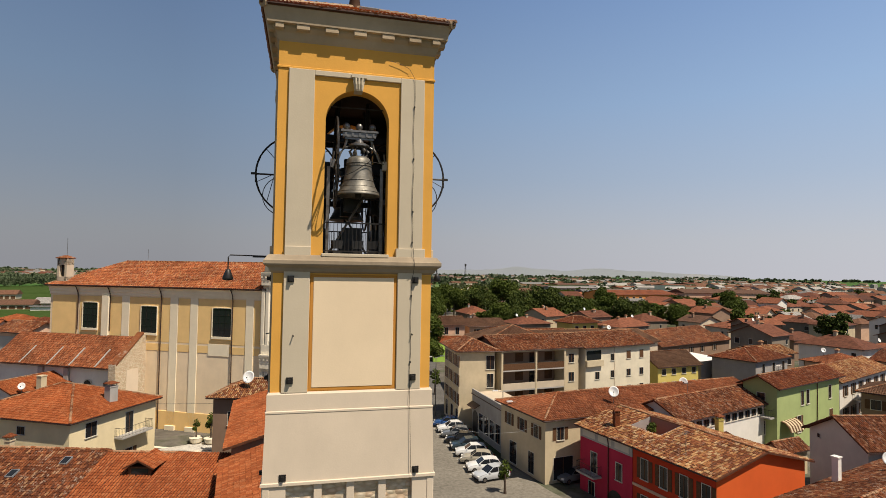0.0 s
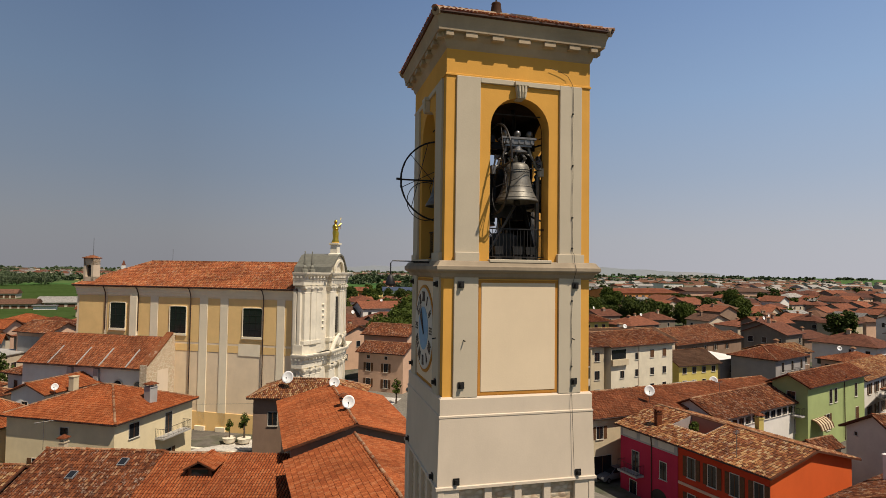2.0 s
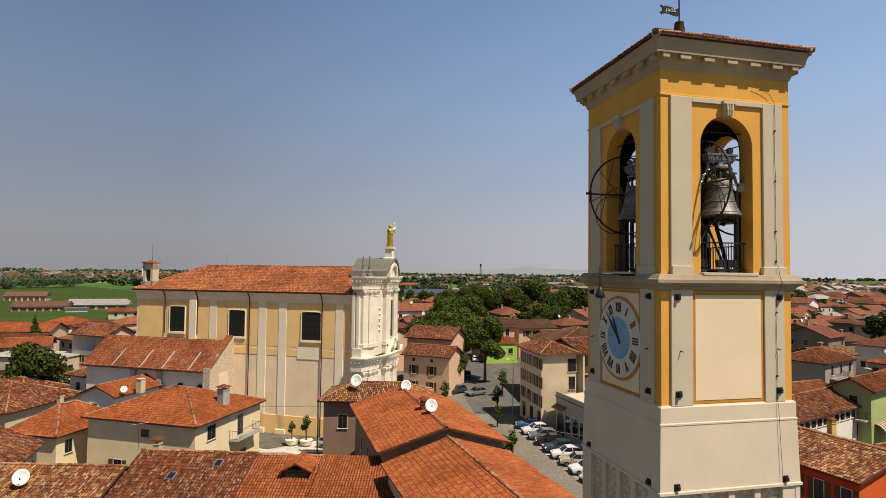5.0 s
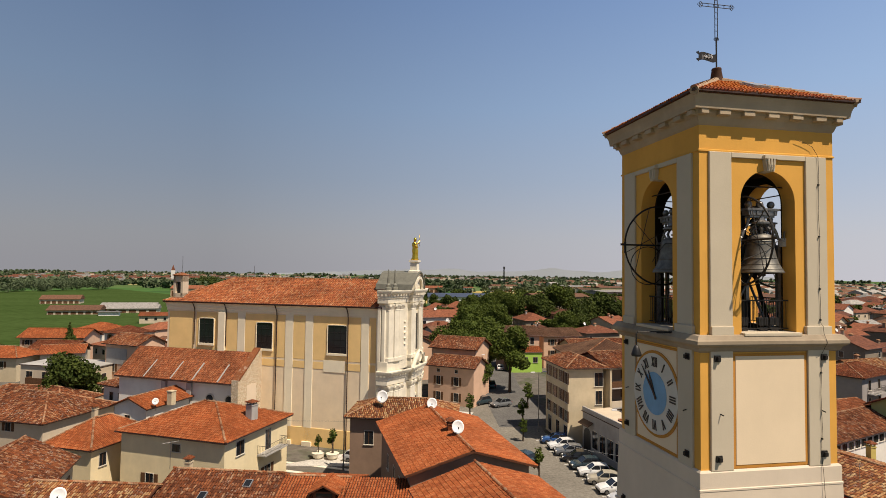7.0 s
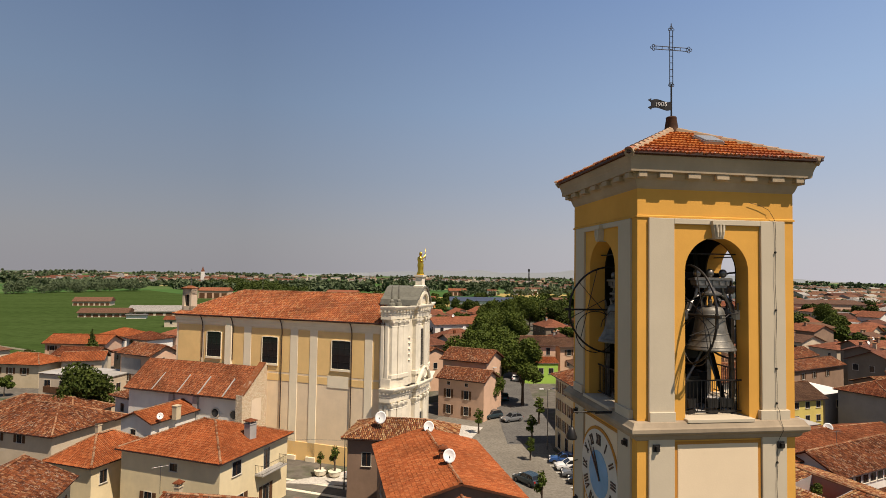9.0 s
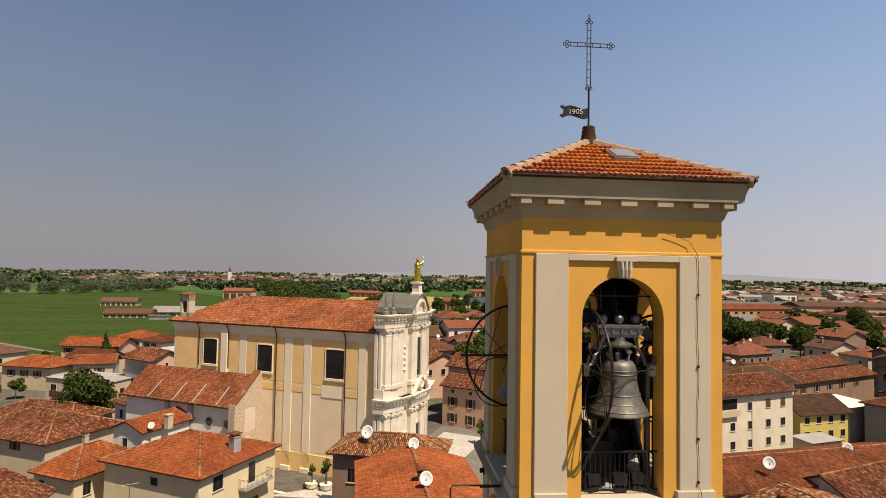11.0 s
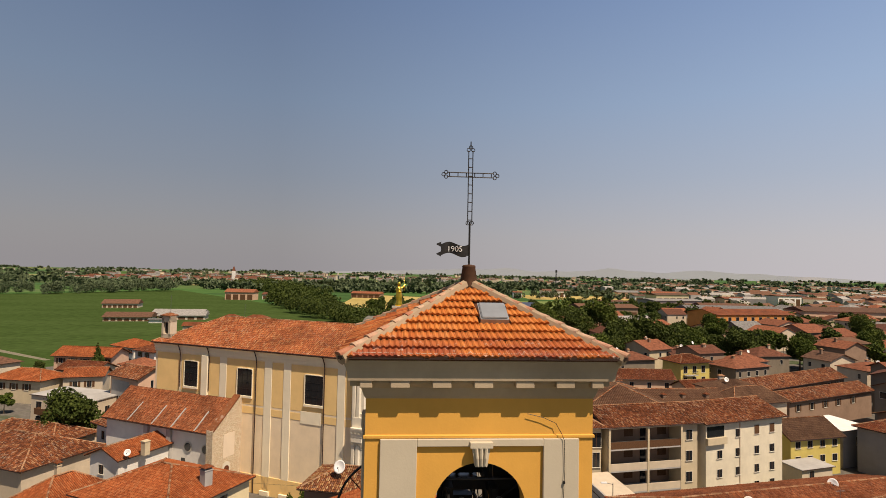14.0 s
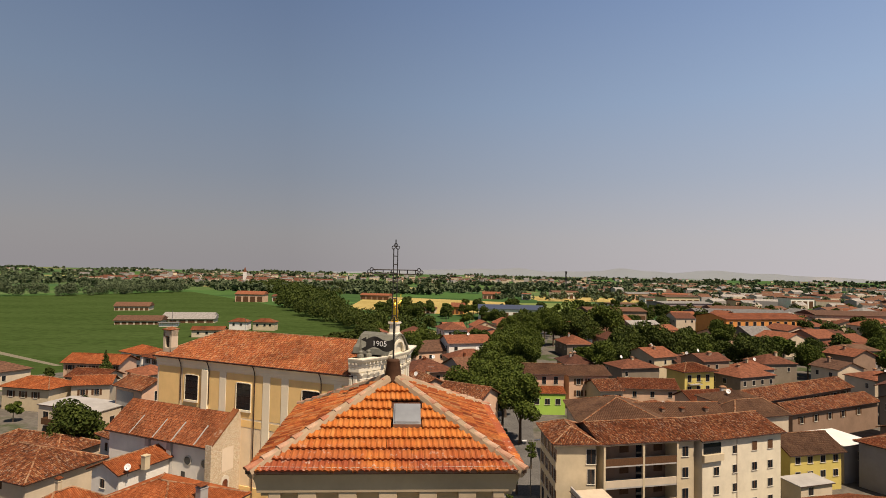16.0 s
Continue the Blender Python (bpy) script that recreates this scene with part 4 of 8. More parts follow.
def ridge_row(parent, a, b, seed=0):
    """A row of half round tiles along a ridge or hip."""
    a, b = Vector(a), Vector(b)
    ln = (b - a).length
    if ln < 0.5:
        return
    rng = random.Random(seed)
    n = max(1, int(ln / 0.42))
    d = (b - a).normalized()
    side = d.cross(Vector((0, 0, 1))).normalized()
    up = side.cross(d)
    V, F = [], []
    for i in range(n):
        s0, s1 = a + d * (ln * i / n), a + d * (ln * (i + 1) / n + 0.05)
        o = len(V)
        jig = rng.gauss(0, 0.012)
        for p, k, hh in ((s0, 1.0, 0.03), (s1, 0.86, 0.0)):
            for ang in np.linspace(0, math.pi, 6):
                V.append(tuple(p + side * (0.13 * k * math.cos(ang) + jig) + up * (0.12 * k * math.sin(ang) + hh + 0.03)))
        F += [(o + j, o + j + 1, o + j + 7, o + j + 6) for j in range(5)] + [tuple(o + j for j in range(6))]
    ob = raw_mesh("ridge_tiles", V, F, M_RIDGE, parent)
    ob["kind"] = "stuff"


def chimney(at, z, h=1.3, w=0.5, mat=None, hat=True, ang=0, label="plastered chimney with a tiled hood on the roof"):
    c = thing("chimney", label, "chimney", pose(at[0], at[1], z, 0, 0, ang), "roof chimneys")
    mat = mat or M_CREAM
    part("shaft", new_box(-w / 2, w / 2, -w / 2, w / 2, -0.9, h), mat, c)
    part("collar", new_box(-w / 2 - 0.06, w / 2 + 0.06, -w / 2 - 0.06, w / 2 + 0.06, h, h + 0.1), mat, c)
    if hat:
        for sx in (-1, 1):
            for sy in (-1, 1):
                part("post", new_box(sx * w * 0.38 - 0.05, sx * w * 0.38 + 0.05, sy * w * 0.38 - 0.05, sy * w * 0.38 + 0.05, h + 0.1, h + 0.35), mat, c)
        hb = bmesh.new()
        q = w / 2 + 0.12
        loft(hb, [[(-q, -q, h + 0.35), (q, -q, h + 0.35), (q, q, h + 0.35), (-q, q, h + 0.35)], [(-q, -q, h + 0.42), (q, -q, h + 0.42), (q, q, h + 0.42), (-q, q, h + 0.42)], [(-0.06, -0.06, h + 0.66), (0.06, -0.06, h + 0.66), (0.06, 0.06, h + 0.66), (-0.06, 0.06, h + 0.66)]])
        part("hood", hb, M_RED_TILE, c, "clay tile hood")
    return c


def dish(at, z, face=160, r=0.5, h=0.9):
    """A satellite dish on a short mast. face: degrees, where it looks, from +x."""
    c = thing("satellite_dish", "white satellite dish on a steel mast on the roof", "satellite dish", pose(at[0], at[1], z, 0, 0, face - 90), "satellite dishes")
    part("mast", tube(bmesh.new(), [(0, -0.12, -0.9), (0, -0.12, h)], 0.03), M_STEEL, c)
    rings = []
    for k in (0.05, 0.4, 0.75, 1.0):
        rings.append([(r * 0.92 * k * math.cos(a), 0.16 * k * k * r * 2 - 0.1, r * k * math.sin(a)) for a in np.linspace(0, 2 * math.pi, 21)[:-1]])
    back = [[(x * 1.01, y - 0.025, z_) for x, y, z_ in ring] for ring in reversed(rings)]
    db = loft(bmesh.new(), rings + back)
    bmesh.ops.transform(db, matrix=Matrix.Translation((0, 0, h)) @ Matrix.Rotation(radians(24), 4, "X"), verts=db.verts)
    bowl = part("bowl", db, M_DISH, c, "", True)
    part("feed_arm", tube(bmesh.new(), [(0, 0.0, h - r * 0.9), (0, 0.5, h + 0.02)], 0.014, 5), M_STEEL, bowl)
    part("receiver", new_box(-0.05, 0.05, 0.44, 0.56, h - 0.02, h + 0.10), M_BLACK, bowl)
    return c


def antenna(at, z, h=2.2, ang=20):
    c = thing("tv_antenna", "thin steel television antenna on the roof", "antenna", pose(at[0], at[1], z, 0, 0, ang), "roof antennas")
    part("mast", tube(bmesh.new(), [(0, 0, -0.6), (0, 0, h)], 0.025, 5), M_STEEL, c)
    eb = tube(bmesh.new(), [(-0.7, 0, h - 0.15), (0.7, 0, h - 0.15)], 0.015, 4)
    for x in np.linspace(-0.6, 0.6, 7):
        tube(eb, [(x, -0.28 + 0.12 * abs(x), h - 0.15), (x, 0.28 - 0.12 * abs(x), h - 0.15)], 0.01, 4)
    part("elements", eb, M_STEEL, c)
    return c


def balcony(parent, fc, u, z, length, W, rail_mat, depth=1.1, solid=False, slab_mat=None):
    """A balcony on a wall face; W = (x0, x1, y0, y1) of the walls."""
    m = face_pose(fc, u, z, *W)
    sl = part("balcony", new_box(-length / 2, length / 2, -depth, 0.0, -0.18, 0), slab_mat or M_CONC, parent)
    sl.matrix_basis = m
    if solid:
        wb = new_box(-length / 2, length / 2, -depth, -depth + 0.1, 0, 0.95)
        box(wb, -length / 2, -length / 2 + 0.1, -depth + 0.1, 0, 0, 0.95)
        box(wb, length / 2 - 0.1, length / 2, -depth + 0.1, 0, 0, 0.95)
        part("parapet", wb, slab_mat or M_CONC, sl)
    else:
        pts = [(-length / 2 + 0.05, 0, 1.0), (-length / 2 + 0.05, -depth + 0.05, 1.0), (length / 2 - 0.05, -depth + 0.05, 1.0), (length / 2 - 0.05, 0, 1.0)]
        part("handrail", tube(bmesh.new(), pts, 0.025, 5), rail_mat, sl, "slender iron handrail")
        part("foot_rail", tube(bmesh.new(), [(x, y, 0.12) for x, y, _ in pts], 0.018, 5), rail_mat, sl)
        me = mesh_of("baluster", tube(bmesh.new(), [(0, 0, 0), (0, 0, 1.0)], 0.012, 4), rail_mat)
        n = int(length / 0.2)
        for i in range(n + 1):
            piece("baluster", me, sl, pose(-length / 2 + 0.05 + (length - 0.1) * i / n, -depth + 0.05, 0))
        for y in np.arange(-depth + 0.25, 0, 0.2):
            for sd in (-1, 1):
                piece("baluster", me, sl, pose(sd * (length / 2 - 0.05), y, 0))
    return sl

# ---- ground, fields, streets ----
def land_mat(name, stops, scale, rough=0.95, detail=6.0, fine=1.5, stretch=None):
    m, n, l, b = node_mat(name, rough)
    a = noise_node(n, l, scale, detail, 0.62, stretch=stretch)
    r = ramp_node(n, l, a.outputs["Fac"], stops)
    b.inputs["Specular IOR Level"].default_value = 0.0
    f = noise_node(n, l, fine, 4)
    r2 = ramp_node(n, l, f.outputs["Fac"], [(0.3, (0.72, 0.72, 0.72)), (0.65, (1.1, 1.1, 1.1))])
    l.new(mix_node(n, l, r.outputs["Color"], r2.outputs["Color"], 1.0, "MULTIPLY"), b.inputs["Base Color"])
    bump_node(n, l, b, f.outputs["Fac"], 0.3, 0.05)
    return m


def far_mat():
    """Plain far off: strips of woods, crops and stubble."""
    m, n, l, b = node_mat("far_plain", 1.0)
    b.inputs["Specular IOR Level"].default_value = 0.0
    tc = n.new("ShaderNodeTexCoord")
    mp = n.new("ShaderNodeMapping")
    mp.inputs["Scale"].default_value = (0.004, 0.007, 0.0)
    mp.inputs["Rotation"].default_value = (0, 0, 0.3)
    l.new(tc.outputs["Object"], mp.inputs["Vector"])
    v = n.new("ShaderNodeTexVoronoi")
    v.distance = "MANHATTAN"
    v.inputs["Scale"].default_value = 1.0
    l.new(mp.outputs["Vector"], v.inputs["Vector"])
    sep = n.new("ShaderNodeSeparateColor")
    l.new(v.outputs["Color"], sep.inputs["Color"])
    r = ramp_node(n, l, sep.outputs["Red"], [(0.0, (0.05, 0.10, 0.035)), (0.3, (0.065, 0.13, 0.04)), (0.5, (0.10, 0.15, 0.06)), (0.72, (0.06, 0.12, 0.05)), (0.88, (0.30, 0.26, 0.12)), (0.95, (0.09, 0.14, 0.05))])
    r.color_ramp.interpolation = "CONSTANT"
    f = noise_node(n, l, 0.03, 6, 0.7)
    r2 = ramp_node(n, l, f.outputs["Fac"], [(0.35, (0.75, 0.8, 0.8)), (0.6, (1.05, 1.05, 1.0))])
    l.new(mix_node(n, l, r.outputs["Color"], r2.outputs["Color"], 1.0, "MULTIPLY"), b.inputs["Base Color"])
    return m


M_FAR = far_mat()
M_FIELD = land_mat("green_crop", [(0.3, (0.040, 0.068, 0.018)), (0.6, (0.054, 0.086, 0.025))], 0.012, fine=0.25, stretch=(1, 3, 1))
M_STUBBLE = land_mat("ripe_crop", [(0.3, (0.34, 0.26, 0.09)), (0.6, (0.44, 0.34, 0.13))], 0.02, fine=0.3)
M_MEADOW = land_mat("pale_meadow", [(0.3, (0.12, 0.17, 0.05)), (0.6, (0.18, 0.22, 0.08))], 0.03, fine=0.3)
M_TOWN = land_mat("town_ground", [(0.3, (0.10, 0.092, 0.078)), (0.5, (0.15, 0.135, 0.115)), (0.62, (0.06, 0.08, 0.035))], 0.06, fine=0.8)
M_SQUARE = land_mat("square_asphalt", [(0.3, (0.165, 0.15, 0.125)), (0.65, (0.225, 0.205, 0.17))], 0.12, fine=2.5)
M_ROAD = land_mat("road_asphalt", [(0.3, (0.105, 0.10, 0.095)), (0.65, (0.145, 0.14, 0.13))], 0.2, fine=3)
M_STONE_PAVE = land_mat("pale_stone_paving", [(0.3, (0.46, 0.43, 0.38)), (0.65, (0.56, 0.53, 0.47))], 0.3, fine=3)
M_LINE = plain_mat("road_paint", (0.7, 0.7, 0.68), 0.7, 0, 0.15, 3)
M_GRASS = land_mat("grass", [(0.3, (0.05, 0.10, 0.025)), (0.65, (0.09, 0.15, 0.04))], 0.3, fine=2)


def sheet(name, pts, z, mat, label, kind="structure", category="ground"):
    """A flat piece of ground of some thickness, its top at z."""
    bm = bmesh.new()
    loft(bm, [[(x, y, z - 0.25) for x, y in pts], [(x, y, z) for x, y in pts]])
    ob = new(name, mesh_of(name, bm, mat))
    return tagged(ob, label, category, kind=kind)


sheet("ground", [(-4400, -2500), (4400, -2500), (4400, 4600), (-4400, 4600)], 0.0, M_FAR, "wide flat farmland that reaches the horizon")
sheet("town_ground", [(-150, -120), (150, -120), (420, 40), (640, 420), (330, 560), (150, 330), (60, 330), (-30, 262), (-62, 222), (-100, 182), (-150, 140)], 0.02, M_TOWN, "mixed yards and paved ground of the town")
sheet("field", [(-420, 120), (-150, 132), (-98, 186), (-52, 232), (-14, 290), (-40, 380), (-80, 450), (-285, 760), (-420, 560), (-560, 450)], 0.03, M_FIELD, "even green maize field beside the town", category="field")
sheet("field", [(-52, 480), (-48, 720), (118, 620), (92, 470), (40, 432)], 0.04, M_STUBBLE, "ripe golden grain field", category="field")
sheet("field", [(96, 455), (124, 610), (330, 640), (250, 470), (150, 420)], 0.03, M_MEADOW, "pale green meadow", category="field")
sheet("field", [(160, 660), (170, 790), (430, 760), (400, 660)], 0.03, M_STUBBLE, "distant golden grain field", category="field")
sheet("square", [(2, 30), (26, 33), (24.5, 38), (22.6, 50), (22.2, 58), (20.4, 70), (26, 100), (5, 92), (-9, 62), (4, 52)], 0.04, M_SQUARE, "sunlit asphalt town square with parked cars", category="square")
sheet("road", [(14, 74), (25, 74), (28, 106), (47, 190), (91, 330), (84, 334), (40, 194), (19, 108)], 0.06, M_ROAD, "grey asphalt street leading out of the square", category="road")
sheet("forecourt", [(-20, 60), (-5.5, 57.5), (1.5, 63.5), (12, 84), (5, 88), (-6, 66)], 0.10, M_STONE_PAVE, "pale stone paving before the church", category="paving")
M_TRACK = plain_mat("dusty_gravel", (0.20, 0.18, 0.12), 0.95, 0, 0.35, 1.5)
sheet("farm_track", [(-165, 219), (-118, 186), (-116, 187), (-146, 209), (-162, 221)], 0.05, M_TRACK, "pale gravel farm track beside the field", category="track")
# white lines of the parking bays
for i in range(9):
    y = 44.0 + i * 2.75
    sheet("parking_line", [(17.5, y), (21.8, y - 0.9), (21.8, y - 0.78), (17.5, y + 0.12)], 0.046, M_LINE, "worn white parking bay line", category="road marking")

# far hills, with the haze put into their pale colour
def hills():
    m, n, l, b = node_mat("hazed_far_hills", 1.0)
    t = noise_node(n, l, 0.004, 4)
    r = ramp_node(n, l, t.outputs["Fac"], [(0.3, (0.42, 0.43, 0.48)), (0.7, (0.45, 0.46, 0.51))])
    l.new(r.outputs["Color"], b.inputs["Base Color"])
    V, F = [], []
    xs = np.linspace(-600, 4300, 120)
    for i, x in enumerate(xs):
        k = (x + 600) / 4900
        env = max(0.0, math.sin(math.pi * min(1, k * 1.05))) ** 1.2
        h = 8 + env * 0.62 * (95 + 75 * noise.noise(Vector((x * 0.0013, 3.1, 0))) + 30 * noise.noise(Vector((x * 0.005, 7.7, 0))))
        y = 4450 - 0.06 * abs(x)
        V += [(x, y, -1), (x, y, h), (x, y + 120, -1)]
    for i in range(len(xs) - 1):
        a = 3 * i
        F += [(a, a + 3, a + 4, a + 1), (a + 1, a + 4, a + 5, a + 2)]
    tagged(raw_mesh("backdrop", V, F, m), "far hills with haze put into their pale blue colour", "hills", kind="structure")


hills()

# ---- the parish church ----
CH = pose(-11.72, 65.86, -0.75, 0, 0, -26.9)
CX0, CX1, CD = -31.0, 5.5, 13.8


def build_church():
    c = thing("church", "ochre and cream baroque church with a white stone front", "church", CH)

    def slab(name, mat, x0, x1, y0, y1, z0, z1, label="", bev=0.02):
        bm = new_box(x0, x1, y0, y1, z0, z1)
        if bev:
            bmesh.ops.bevel(bm, geom=bm.edges[:], offset=bev, segments=1, affect="EDGES")
        return part(name, bm, mat, c, label)

    slab("nave_wall", M_CH_WALL, CX0, CX1, 0, CD, -0.3, 20.6, "sand coloured plaster wall", 0)
    slab("nave_projection", M_CH_PIL, -21.2, -20.0, -0.42, 0.05, 12.0, 19.7, "cream return of the nave wall", 0.02)
    # ochre fields between the strips
    fields = [(-30.6, -25.95), (-25.5, -21.25), (-19.95, -17.95), (-16.55, -9.65), (-8.25, -6.3), (-4.95, 2.65), (3.95, 4.95)]
    for a, b in fields:
        slab("ochre_field", M_CH_OCHRE, a, b, -0.05, 0.1, 13.25, 19.6, "ochre plaster field")
        slab("ochre_field", M_CH_OCHRE, a, b, -0.045, 0.1, 11.95, 12.95, "ochre plaster field")
    slab("belt", M_CH_WALL, CX0, CX1, -0.03, 0.1, 12.97, 13.22, "sand coloured band", 0)
    slab("plinth", M_CH_OCHRE, CX0, CX1, -0.10, 0.1, -0.2, 3.4, "ochre plinth")
    for a, b in ((-21.2, -20.0), (-17.9, -16.6), (-9.6, -8.3), (-6.25, -5.0), (2.7, 3.9), (5.0, 6.1)):
        slab("pilaster", M_CH_PIL, a, b, -0.10, 0.1, 1.4, 19.75, "tall cream pilaster strip")
        slab("pilaster_base", M_CH_PIL, a - 0.15, b + 0.15, -0.34, 0.1, -0.2, 1.4, "cream pilaster base")
    # repaired patch
    slab("repaired_patch", M_CH_PIL, -3.2, 0.2, -0.075, 0.0, 11.6, 13.3, "pale repaired plaster patch", 0.01)
    # windows with pale surrounds
    for x0, x1, z0, z1 in ((-2.55, 0.43, 14.45, 18.5), (-14.5, -11.8, 14.55, 18.45), (-24.85, -22.2, 14.9, 18.75)):
        fb = bmesh.new()
        t = 0.11
        box(fb, x0 - t, x0, -0.16, 0.1, z0 - 0.1, z1 - 0.3)
        box(fb, x1, x1 + t, -0.16, 0.1, z0 - 0.1, z1 - 0.3)
        box(fb, x0 - t, x1 + t, -0.24, 0.1, z0 - 0.42, z0 - 0.1)
        xm, hw = (x0 + x1) / 2, (x1 - x0) / 2
        arc = [(xm + (hw + t) * math.cos(a), z1 - 0.3 + 0.30 * math.sin(a) ** 0.3) for a in np.linspace(0, math.pi, 13)]
        inn = [(xm + hw * math.cos(a), z1 - 0.3 + 0.18 * abs(math.sin(a)) ** 0.3) for a in np.linspace(math.pi, 0, 13)]
        for i in range(12):
            j = 12 - i
            prism(fb, [arc[i], arc[i + 1], inn[j - 1], inn[j]], -0.16, 0.1)
        win = part("window", fb, M_CH_PIL, c, "thin cream window surround")
        part("pane", new_box(x0, x1, -0.07, 0.05, z0 - 0.1, z1 - 0.12), M_GLASS_DARK, win, "dark leaded glass")
        gb = bmesh.new()
        for k in np.linspace(x0, x1, 4)[1:-1]:
            box(gb, k - 0.02, k + 0.02, -0.10, -0.06, z0 - 0.1, z1 - 0.16)
        for k in np.arange(z0 + 0.9, z1, 1.0):
            box(gb, x0, x1, -0.105, -0.065, k - 0.02, k + 0.02)
        part("glazing_bar", gb, M_IRON, win)
    # eaves cornice
    prof = [(0.05, 19.72), (0.10, 19.80), (0.11, 20.15), (0.18, 20.30), (0.20, 20.65), (0.32, 20.90), (0.38, 21.05), (0.40, 21.15)]
    cb = bmesh.new()
    rings = [[(CX0 - h, -h, z), (CX1 + 0.4, -h, z), (CX1 + 0.4, CD + h, z), (CX0 - h, CD + h, z)] for h, z in prof]
    part("eaves_cornice", loft(cb, rings), M_CH_PIL, c, "moulded cream eaves cornice")
    # roof, hipped at the choir end
    e, ez, rz = 0.55, 21.2, 24.95
    A, B, C_, D_ = (CX0 - e, -e, ez), (CX1 + 0.5, -e, ez), (CX1 + 0.5, CD + e, ez), (CX0 - e, CD + e, ez)
    r1, r2 = (-23.6, CD / 2, rz), (CX1 + 0.5, CD / 2, rz)
    faces = [[A, B, r2, r1], [C_, D_, r1, r2], [D_, A, r1]]
    rb = bmesh.new()
    for f in faces:
        loft(rb, [[Vector(p) - Vector((0, 0, 0.2)) for p in f], [Vector(p) for p in f]])
    rf = part("roof", rb, M_ROOF_UNDER, c, "long roof of weathered orange clay tiles")
    tile_roof("roof_tiles", faces, M_CHURCH_TILE, rf, 0.30, 0.5, 0.235, 0.09, 3, 1.3)
    ridge_row(rf, r1, r2, 1)
    ridge_row(rf, A, r1, 2)
    gb = tube(bmesh.new(), [(CX0 - e, -e - 0.05, ez - 0.05), (CX1 + 0.5, -e - 0.05, ez - 0.05)], 0.10, 7)
    part("gutter", gb, M_GUTTER, rf)
    for x, z0 in ((-25.7, 14.5), (-19.9, 14.5), (-11.0, 0.2), (0.68, 0.2)):
        pts = [(x - 0.25, -e, ez - 0.15), (x - 0.1, -0.5, 20.8), (x, -0.30, 20.1), (x, -0.20, 19.4), (x, -0.20, z0)]
        part("downpipe", tube(bmesh.new(), pts, 0.075, 7), M_GUTTER, c, "dark copper downpipe")
    # bell cote at the choir end
    tb = bmesh.new()
    box(tb, -30.4, -30.0, 0.3, 1.6, 21.0, 25.2)
    box(tb, -29.0, -28.6, 0.3, 1.6, 21.0, 25.2)
    box(tb, -30.4, -28.6, 0.3, 1.6, 24.2, 25.2)
    box(tb, -30.4, -28.6, 0.3, 1.6, 20.9, 22.4)
    tur = part("bell_cote", tb, M_BEIGE, c, "small plastered bell cote")
    # black panel set in the slot to stand for its shade
    part("bell_opening", new_box(-30.0, -29.0, 0.75, 0.85, 22.4, 24.2), M_BLACK, tur, "black panel for the shade in the bell opening")
    part("coping", square_rings(bmesh.new(), [(0.90, 25.2), (0.96, 25.26), (0.96, 25.32), (0.2, 25.7)], (-29.5, 0.95)), M_OLD_TILE, tur)
    part("antenna_rod", tube(bmesh.new(), [(-29.3, 0.95, 25.6), (-29.3, 0.95, 28.4)], 0.03, 5), M_STEEL, tur)
    part("antenna_rod", tube(bmesh.new(), [(-21.5, 9.0, 24.6), (-21.5, 9.0, 27.0)], 0.03, 5), M_STEEL, rf)
    return c


church = build_church()


